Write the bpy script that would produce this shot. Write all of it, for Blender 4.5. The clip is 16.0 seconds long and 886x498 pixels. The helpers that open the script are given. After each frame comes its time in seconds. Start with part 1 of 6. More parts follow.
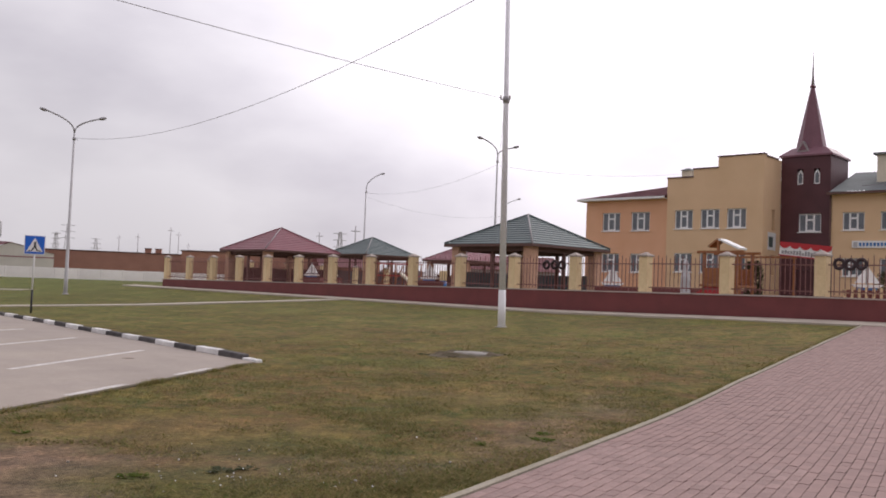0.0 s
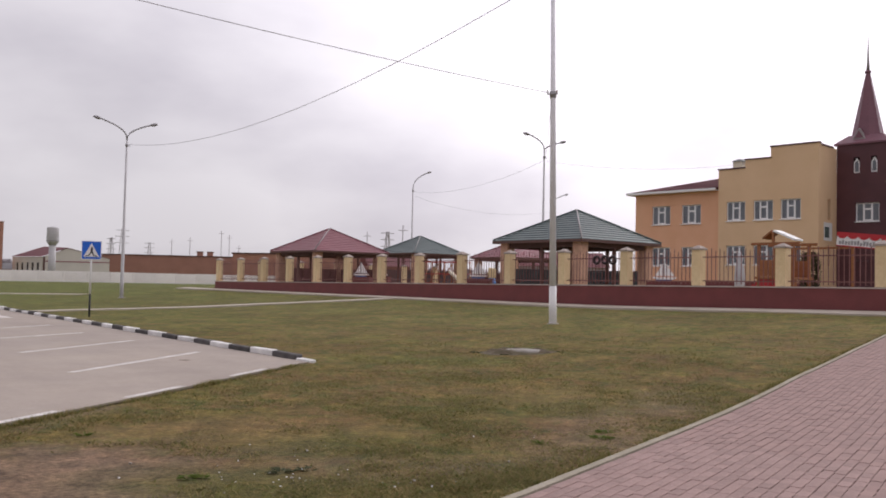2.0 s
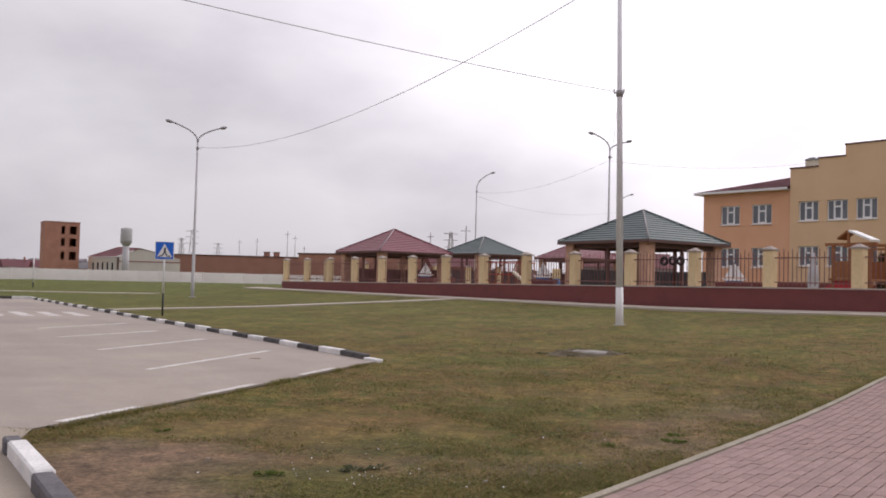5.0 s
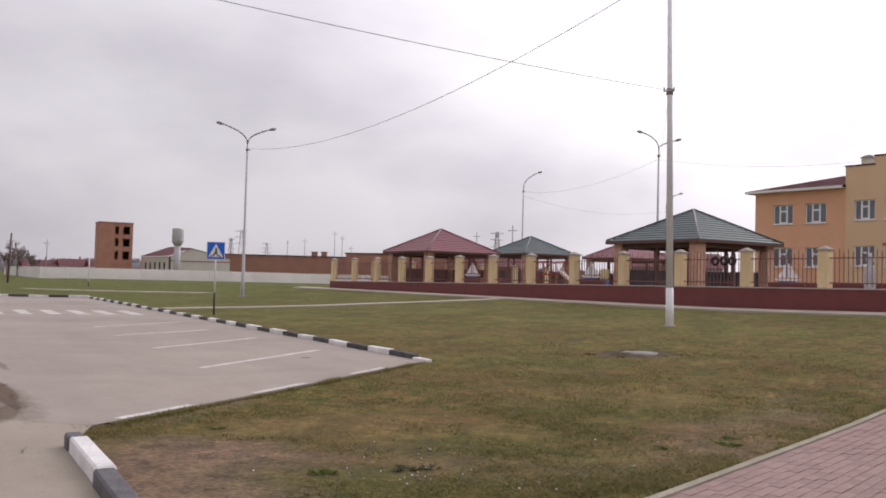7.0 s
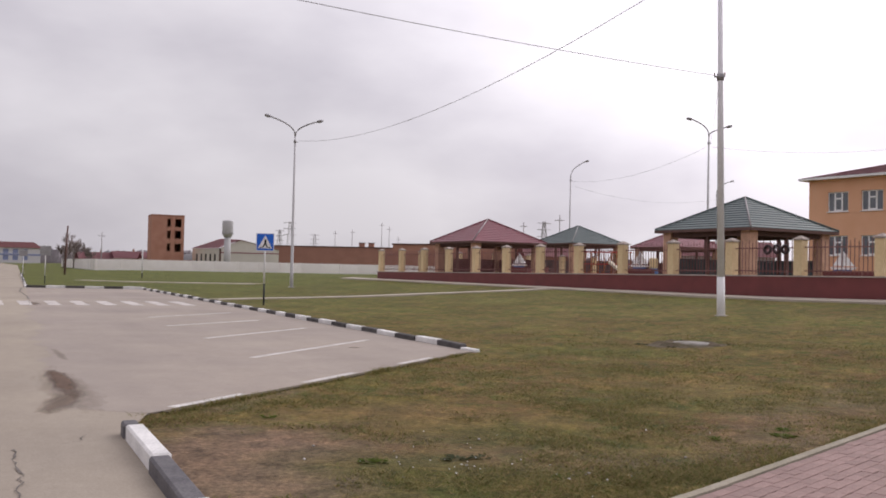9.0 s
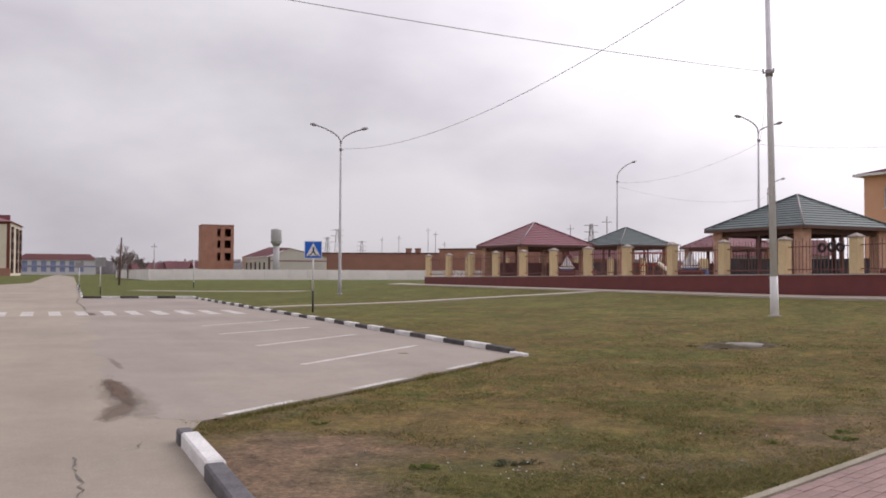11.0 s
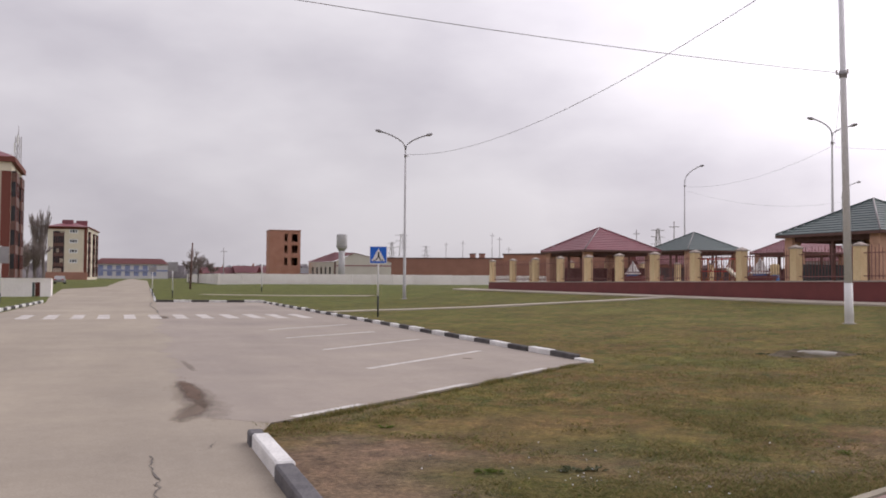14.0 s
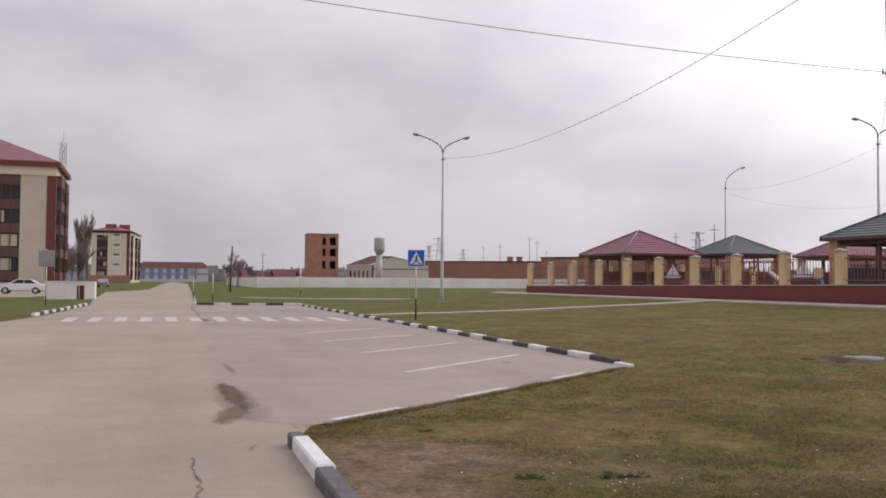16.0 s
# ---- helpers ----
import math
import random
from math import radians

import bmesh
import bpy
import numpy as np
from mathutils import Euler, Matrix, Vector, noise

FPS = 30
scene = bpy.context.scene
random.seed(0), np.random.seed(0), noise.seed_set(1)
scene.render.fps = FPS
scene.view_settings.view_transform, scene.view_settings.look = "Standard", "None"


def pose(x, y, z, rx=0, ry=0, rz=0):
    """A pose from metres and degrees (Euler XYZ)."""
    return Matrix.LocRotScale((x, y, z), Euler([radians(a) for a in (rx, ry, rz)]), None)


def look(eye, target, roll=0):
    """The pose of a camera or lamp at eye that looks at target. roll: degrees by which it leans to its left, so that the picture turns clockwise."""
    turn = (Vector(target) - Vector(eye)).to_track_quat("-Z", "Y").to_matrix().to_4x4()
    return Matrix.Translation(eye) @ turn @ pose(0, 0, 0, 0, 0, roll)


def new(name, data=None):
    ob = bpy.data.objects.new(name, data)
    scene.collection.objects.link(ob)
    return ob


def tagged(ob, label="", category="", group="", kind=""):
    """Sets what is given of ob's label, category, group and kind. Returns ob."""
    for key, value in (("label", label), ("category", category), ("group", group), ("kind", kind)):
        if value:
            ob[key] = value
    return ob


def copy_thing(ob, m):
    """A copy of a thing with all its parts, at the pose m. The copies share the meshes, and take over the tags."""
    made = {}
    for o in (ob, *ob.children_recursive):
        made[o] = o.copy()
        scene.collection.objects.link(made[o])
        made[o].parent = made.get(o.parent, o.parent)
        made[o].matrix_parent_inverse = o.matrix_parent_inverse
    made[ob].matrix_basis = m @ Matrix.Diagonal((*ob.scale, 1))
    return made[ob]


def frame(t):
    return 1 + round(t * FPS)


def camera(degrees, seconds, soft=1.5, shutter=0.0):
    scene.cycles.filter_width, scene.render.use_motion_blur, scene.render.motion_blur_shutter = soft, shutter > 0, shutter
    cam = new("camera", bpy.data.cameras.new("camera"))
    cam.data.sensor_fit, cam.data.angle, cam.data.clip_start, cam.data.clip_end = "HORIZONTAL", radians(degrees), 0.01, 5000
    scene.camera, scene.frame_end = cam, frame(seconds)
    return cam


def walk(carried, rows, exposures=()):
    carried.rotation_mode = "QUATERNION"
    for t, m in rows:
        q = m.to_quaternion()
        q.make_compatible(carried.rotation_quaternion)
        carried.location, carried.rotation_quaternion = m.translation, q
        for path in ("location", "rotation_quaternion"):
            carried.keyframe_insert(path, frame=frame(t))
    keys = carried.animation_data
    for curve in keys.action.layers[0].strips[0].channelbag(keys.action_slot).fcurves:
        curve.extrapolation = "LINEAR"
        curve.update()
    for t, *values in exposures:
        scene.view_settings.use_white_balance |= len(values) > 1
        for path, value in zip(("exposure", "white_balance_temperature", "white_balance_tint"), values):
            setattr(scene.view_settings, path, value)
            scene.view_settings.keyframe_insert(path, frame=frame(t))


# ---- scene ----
cam = camera(53.66, 16.0, soft=1.8)
PATH = [
    (0.0, pose(-0.000, -0.000, 1.600, 92.401, -2.249, 0.291)),
    (0.5, pose(-0.014, 0.018, 1.602, 92.305, -2.202, 0.934)),
    (1.0, pose(-0.033, 0.046, 1.598, 92.205, -1.758, 1.706)),
    (1.5, pose(-0.049, 0.057, 1.593, 92.152, -1.617, 2.612)),
    (2.0, pose(-0.063, 0.082, 1.596, 92.166, -1.236, 3.426)),
    (2.5, pose(-0.082, 0.098, 1.597, 92.218, -1.637, 4.091)),
    (3.0, pose(-0.095, 0.099, 1.599, 92.328, -1.835, 4.745)),
    (3.5, pose(-0.098, 0.100, 1.597, 92.415, -1.870, 5.329)),
    (4.0, pose(-0.103, 0.085, 1.596, 92.340, -1.800, 6.052)),
    (6.5, pose(-0.171, 0.042, 1.602, 91.866, -1.273, 9.777)),
    (7.0, pose(-0.178, 0.043, 1.604, 92.010, -1.500, 10.557)),
    (7.5, pose(-0.186, 0.050, 1.604, 91.824, -1.398, 11.321)),
    (8.0, pose(-0.188, 0.057, 1.598, 91.671, -1.381, 12.048)),
    (8.5, pose(-0.195, 0.062, 1.596, 91.473, -1.423, 12.778)),
    (9.0, pose(-0.194, 0.059, 1.598, 91.306, -1.246, 13.615)),
    (11.5, pose(-0.204, 0.065, 1.601, 91.617, -0.206, 17.389)),
    (12.0, pose(-0.204, 0.055, 1.604, 91.614, -0.301, 18.091)),
    (12.5, pose(-0.201, 0.049, 1.604, 91.695, -0.324, 18.794)),
    (13.0, pose(-0.193, 0.027, 1.604, 91.715, -0.362, 19.451)),
    (13.5, pose(-0.199, 0.020, 1.607, 91.739, -0.544, 20.135)),
    (14.0, pose(-0.185, -0.013, 1.610, 91.875, -0.405, 20.863)),
    (14.5, pose(-0.182, -0.014, 1.613, 91.762, -0.357, 21.780)),
    (15.0, pose(-0.181, -0.029, 1.618, 91.895, -0.646, 22.329)),
    (15.5, pose(-0.196, -0.010, 1.610, 92.078, -0.389, 22.890)),
    (16.0, pose(-0.220, 0.012, 1.608, 92.079, -0.448, 23.293)),
]
walk(cam, PATH, exposures=[(0.0, 0.0), (13.0, 0.0), (16.0, -0.08)])

# ---- sky and light: bright overcast, the hidden sun ahead and to the right ----
SUN_EL = radians(38)
sun_dir = Vector((math.sin(radians(40)) * math.cos(SUN_EL), math.cos(radians(40)) * math.cos(SUN_EL), math.sin(SUN_EL)))
world = bpy.data.worlds.new("overcast_sky")
scene.world = world
world.use_nodes = True
wn, wl = world.node_tree.nodes, world.node_tree.links
wn.clear()


w_out = wn.new("ShaderNodeOutputWorld")
w_bg = wn.new("ShaderNodeBackground")
w_sky = wn.new("ShaderNodeTexSky")
w_sky.sky_type = "NISHITA"
w_sky.sun_disc = False
w_sky.sun_elevation = SUN_EL
w_sky.sun_rotation = radians(40)
w_sky.dust_density = 4.0
w_co = wn.new("ShaderNodeTexCoord")
w_sep = wn.new("ShaderNodeSeparateXYZ")
wl.new(w_co.outputs["Generated"], w_sep.inputs[0])
# clouds stretched flat: divide the direction by its height
w_map = wn.new("ShaderNodeMapping")
w_map.inputs["Scale"].default_value = (1.0, 1.0, 2.3)
wl.new(w_co.outputs["Generated"], w_map.inputs[0])
w_n1 = wn.new("ShaderNodeTexNoise")
w_n1.inputs["Scale"].default_value, w_n1.inputs["Detail"].default_value, w_n1.inputs["Roughness"].default_value = 3.0, 6.0, 0.47
wl.new(w_map.outputs[0], w_n1.inputs["Vector"])
w_r1 = wn.new("ShaderNodeValToRGB")
w_r1.color_ramp.elements[0].position, w_r1.color_ramp.elements[0].color = 0.33, (0.625, 0.585, 0.655, 1)
w_r1.color_ramp.elements[1].position, w_r1.color_ramp.elements[1].color = 0.65, (0.915, 0.868, 0.925, 1)
wl.new(w_n1.outputs["Fac"], w_r1.inputs[0])
# the cloud layer is thinner, and so brighter, round the hidden sun
w_dot = wn.new("ShaderNodeVectorMath")
w_dot.operation = "DOT_PRODUCT"
w_dot.inputs[1].default_value = sun_dir
wl.new(w_co.outputs["Generated"], w_dot.inputs[0])
w_r2 = wn.new("ShaderNodeMapRange")
w_r2.inputs["From Min"].default_value, w_r2.inputs["From Max"].default_value = 0.40, 1.0
w_r2.inputs["To Min"].default_value, w_r2.inputs["To Max"].default_value = 0.89, 1.95
w_r2.interpolation_type = "SMOOTHSTEP"
wl.new(w_dot.outputs["Value"], w_r2.inputs[0])
# haze: duller towards the horizon
w_r3 = wn.new("ShaderNodeMapRange")
w_r3.inputs["From Min"].default_value, w_r3.inputs["From Max"].default_value = 0.0, 0.30
w_r3.inputs["To Min"].default_value, w_r3.inputs["To Max"].default_value = 0.78, 1.0
wl.new(w_sep.outputs["Z"], w_r3.inputs[0])
w_mul = wn.new("ShaderNodeMath")
w_mul.operation = "MULTIPLY"
wl.new(w_r2.outputs[0], w_mul.inputs[0])
wl.new(w_r3.outputs[0], w_mul.inputs[1])
w_scale = wn.new("ShaderNodeVectorMath")
w_scale.operation = "SCALE"
wl.new(w_r1.outputs[0], w_scale.inputs[0])
wl.new(w_mul.outputs[0], w_scale.inputs["Scale"])
# a little of the clear sky above the clouds comes through
w_add = wn.new("ShaderNodeVectorMath")
w_add.operation = "MULTIPLY_ADD"
wl.new(w_sky.outputs[0], w_add.inputs[0])
w_add.inputs[1].default_value = (0.006, 0.006, 0.006)
wl.new(w_scale.outputs[0], w_add.inputs[2])
wl.new(w_add.outputs[0], w_bg.inputs["Color"])
w_bg.inputs["Strength"].default_value = 1.0
wl.new(w_bg.outputs[0], w_out.inputs[0])

sun_data = bpy.data.lights.new("sun", "SUN")
sun_data.energy, sun_data.angle, sun_data.color = 0.7, radians(25), (1.0, 0.96, 0.9)
sun = new("sun", sun_data)
sun.matrix_world = look(sun_dir * 100, (0, 0, 0))


# ---- materials ----
def material(name, base, rough=0.8, metal=0.0, var=0.18, scale=3.0, fine=40.0, bump=0.2, tint=None, per_piece=0.0, stretch=(1, 1, 1), spec=0.4, bump_dist=0.01):
    """A surface with broad stains, fine grain and relief; tint: a second colour that the stains lean to."""
    m = bpy.data.materials.new(name)
    m.use_nodes = True
    nt, nd = m.node_tree, m.node_tree.nodes
    b = nd["Principled BSDF"]
    b.inputs["Roughness"].default_value, b.inputs["Metallic"].default_value = rough, metal
    b.inputs["Specular IOR Level"].default_value = spec
    co = nd.new("ShaderNodeTexCoord")
    mp = nd.new("ShaderNodeMapping")
    mp.inputs["Scale"].default_value = stretch
    nt.links.new(co.outputs["Object"], mp.inputs[0])
    n1, n2 = nd.new("ShaderNodeTexNoise"), nd.new("ShaderNodeTexNoise")
    n1.inputs["Scale"].default_value, n1.inputs["Detail"].default_value = scale, 6.0
    n2.inputs["Scale"].default_value, n2.inputs["Detail"].default_value = fine, 3.0
    nt.links.new(mp.outputs[0], n1.inputs["Vector"])
    nt.links.new(mp.outputs[0], n2.inputs["Vector"])
    ramp = nd.new("ShaderNodeValToRGB")
    c2 = tint or tuple(c * (1 - var) for c in base)
    ramp.color_ramp.elements[0].position, ramp.color_ramp.elements[0].color = 0.3, (*c2, 1)
    ramp.color_ramp.elements[1].position, ramp.color_ramp.elements[1].color = 0.68, (*base, 1)
    nt.links.new(n1.outputs["Fac"], ramp.inputs[0])
    hsv = nd.new("ShaderNodeHueSaturation")
    nt.links.new(ramp.outputs[0], hsv.inputs["Color"])
    mr = nd.new("ShaderNodeMapRange")
    mr.inputs["From Min"].default_value, mr.inputs["From Max"].default_value = 0.3, 0.7
    mr.inputs["To Min"].default_value, mr.inputs["To Max"].default_value = 1 - var * 0.6, 1 + var * 0.6
    nt.links.new(n2.outputs["Fac"], mr.inputs[0])
    value = mr.outputs[0]
    if per_piece:
        oi = nd.new("ShaderNodeObjectInfo")
        m2 = nd.new("ShaderNodeMapRange")
        m2.inputs["To Min"].default_value, m2.inputs["To Max"].default_value = 1 - per_piece, 1 + per_piece
        nt.links.new(oi.outputs["Random"], m2.inputs[0])
        mul = nd.new("ShaderNodeMath")
        mul.operation = "MULTIPLY"
        nt.links.new(value, mul.inputs[0])
        nt.links.new(m2.outputs[0], mul.inputs[1])
        value = mul.outputs[0]
    nt.links.new(value, hsv.inputs["Value"])
    nt.links.new(hsv.outputs[0], b.inputs["Base Color"])
    if bump:
        bp = nd.new("ShaderNodeBump")
        bp.inputs["Strength"].default_value, bp.inputs["Distance"].default_value = bump, bump_dist
        nt.links.new(n2.outputs["Fac"], bp.inputs["Height"])
        nt.links.new(bp.outputs[0], b.inputs["Normal"])
    return m


def lawn_material():
    """Thin spring grass: green blades, straw and bare brown soil in patches."""
    m = bpy.data.materials.new("thin_lawn")
    m.use_nodes = True
    nt, nd = m.node_tree, m.node_tree.nodes
    b = nd["Principled BSDF"]
    b.inputs["Roughness"].default_value, b.inputs["Specular IOR Level"].default_value = 0.95, 0.15
    co = nd.new("ShaderNodeTexCoord")

    def nz(s, det, rough=0.6, dist=0.0):
        n = nd.new("ShaderNodeTexNoise")
        n.inputs["Scale"].default_value, n.inputs["Detail"].default_value = s, det
        n.inputs["Roughness"].default_value, n.inputs["Distortion"].default_value = rough, dist
        nt.links.new(co.outputs["Object"], n.inputs["Vector"])
        return n.outputs["Fac"]

    def ramp(fac, *stops):
        r = nd.new("ShaderNodeValToRGB")
        e = r.color_ramp.elements
        while len(e) < len(stops):
            e.new(0.5)
        for el, (p, c) in zip(e, stops):
            el.position, el.color = p, (*c, 1)
        nt.links.new(fac, r.inputs[0])
        return r.outputs[0]

    def mix(fac, a, c):
        x = nd.new("ShaderNodeMix")
        x.data_type = "RGBA"
        nt.links.new(fac, x.inputs[0])
        nt.links.new(a, x.inputs[6])
        nt.links.new(c, x.inputs[7])
        return x.outputs[2]

    green = ramp(nz(2.3, 6), (0.3, (0.084, 0.082, 0.021)), (0.5, (0.128, 0.112, 0.034)), (0.75, (0.195, 0.156, 0.056)))
    straw = ramp(nz(5.0, 8), (0.3, (0.118, 0.086, 0.038)), (0.55, (0.178, 0.128, 0.056)), (0.8, (0.25, 0.186, 0.09)))
    patch = ramp(nz(0.16, 7, 0.66, 0.6), (0.40, (0, 0, 0)), (0.66, (1, 1, 1)))
    grain = nz(22.0, 6, 0.85)
    col = mix(patch, green, straw)
    brown = ramp(nz(8.0, 6), (0.3, (0.115, 0.073, 0.036)), (0.7, (0.200, 0.130, 0.068)))
    tuft = ramp(nz(9.0, 6), (0.3, (0.048, 0.063, 0.017)), (0.7, (0.098, 0.118, 0.033)))
    col = mix(ramp(nz(0.8, 8, 0.66, 0.4), (0.46, (0, 0, 0)), (0.58, (0.8, 0.8, 0.8))), col, brown)
    col = mix(ramp(nz(2.2, 8, 0.66, 0.3), (0.51, (0, 0, 0)), (0.60, (0.85, 0.85, 0.85))), col, tuft)
    col = mix(ramp(nz(5.5, 6, 0.7, 0.3), (0.54, (0, 0, 0)), (0.66, (0.75, 0.75, 0.75))), col, tuft)
    col = mix(ramp(nz(4.1, 7, 0.72, 0.2), (0.56, (0, 0, 0)), (0.68, (0.7, 0.7, 0.7))), col, brown)
    fresh = ramp(nz(2.0, 7), (0.3, (0.068, 0.090, 0.027)), (0.7, (0.116, 0.138, 0.043)))
    sx = nd.new("ShaderNodeSeparateXYZ")
    nt.links.new(co.outputs["Object"], sx.inputs[0])
    gm = nd.new("ShaderNodeMapRange")
    gm.inputs["From Min"].default_value, gm.inputs["From Max"].default_value = -8.0, -34.0
    gm.inputs["To Min"].default_value, gm.inputs["To Max"].default_value = 0.0, 0.75
    nt.links.new(sx.outputs["X"], gm.inputs[0])
    col = mix(gm.outputs[0], col, fresh)
    gf = nd.new("ShaderNodeMapRange")
    gf.inputs["From Min"].default_value, gf.inputs["From Max"].default_value = 15.0, 38.0
    gf.inputs["To Min"].default_value, gf.inputs["To Max"].default_value = 0.0, 0.45
    nt.links.new(sx.outputs["Y"], gf.inputs[0])
    col = mix(gf.outputs[0], col, fresh)
    soil = ramp(nz(3.0, 6), (0.3, (0.165, 0.122, 0.094)), (0.7, (0.225, 0.172, 0.135)))
    ochre = ramp(nz(4.0, 6), (0.3, (0.155, 0.115, 0.052)), (0.7, (0.235, 0.172, 0.085)))
    for c, r, k, what in (((-3.6, 6.8, 0), (1.2, 1.5, 1), 0.97, soil), ((-2.5, 9.2, 0), (1.5, 1.05, 1), 0.75, ochre), ((-1.0, 7.6, 0), (1.6, 0.7, 1), 0.45, soil), ((1.3, 10.4, 0), (0.7, 1.4, 1), 0.5, soil), ((-4.9, 10.2, 0), (0.35, 1.3, 1), 0.6, soil), ((0.5, 13.0, 0), (2.2, 1.2, 1), 0.4, ochre), ((-1.9, 6.6, 0), (1.3, 0.9, 1), 0.55, tuft), ((-1.2, 8.6, 0), (1.5, 0.8, 1), 0.4, tuft), ((-0.2, 11.6, 0), (1.8, 0.9, 1), 0.4, tuft), ((0.9, 8.9, 0), (0.8, 0.9, 1), 0.5, soil), ((2.4, 12.2, 0), (0.6, 1.3, 1), 0.5, soil), ((-1.2, 17.6, 0), (1.6, 0.9, 1), 0.6, tuft), ((-3.0, 5.9, 0), (1.0, 0.6, 1), 0.8, soil)):
        mp = nd.new("ShaderNodeMapping")
        mp.vector_type = "TEXTURE"
        mp.inputs["Location"].default_value, mp.inputs["Scale"].default_value = c, r
        nt.links.new(co.outputs["Object"], mp.inputs[0])
        ln = nd.new("ShaderNodeVectorMath")
        ln.operation = "LENGTH"
        nt.links.new(mp.outputs[0], ln.inputs[0])
        ad = nd.new("ShaderNodeMath")
        ad.operation = "MULTIPLY_ADD"
        nt.links.new(nz(1.6, 6, 0.65), ad.inputs[0])
        ad.inputs[1].default_value = -1.6
        nt.links.new(ln.outputs["Value"], ad.inputs[2])
        mk = nd.new("ShaderNodeMapRange")
        mk.inputs["From Min"].default_value, mk.inputs["From Max"].default_value = -0.35, 0.6
        mk.inputs["To Min"].default_value, mk.inputs["To Max"].default_value = k, 0.0
        nt.links.new(ad.outputs[0], mk.inputs[0])
        col = mix(mk.outputs[0], col, what)
    fine = ramp(grain, (0.34, (0.48, 0.45, 0.40)), (0.5, (0.88, 0.85, 0.80)), (0.68, (1.27, 1.22, 1.07)))
    mu = nd.new("ShaderNodeMix")
    mu.data_type, mu.blend_type = "RGBA", "MULTIPLY"
    mu.inputs[0].default_value = 1.0
    nt.links.new(col, mu.inputs[6])
    nt.links.new(fine, mu.inputs[7])
    col = mu.outputs[2]
    # thicker and thinner growth, from hand-wide tufts to strides
    for size, lo, hi in ((0.22, (0.98, 0.90, 0.88), (1.18, 1.20, 1.14)), (0.55, (0.92, 0.95, 0.96), (1.24, 1.20, 1.20)), (1.5, (0.86, 0.90, 0.92), (1.24, 1.20, 1.18)), (4.6, (0.82, 0.84, 0.84), (1.24, 1.22, 1.18)), (11.0, (0.82, 0.82, 0.82), (1.2, 1.2, 1.18))):
        x = nd.new("ShaderNodeMix")
        x.data_type, x.blend_type = "RGBA", "MULTIPLY"
        x.inputs[0].default_value = 1.0
        nt.links.new(col, x.inputs[6])
        nt.links.new(ramp(nz(size, 4, 0.55), (0.34, lo), (0.66, hi)), x.inputs[7])
        col = x.outputs[2]
    nt.links.new(col, b.inputs["Base Color"])
    bp = nd.new("ShaderNodeBump")
    bp.inputs["Strength"].default_value, bp.inputs["Distance"].default_value = 0.7, 0.04
    nt.links.new(grain, bp.inputs["Height"])
    nt.links.new(bp.outputs[0], b.inputs["Normal"])
    return m


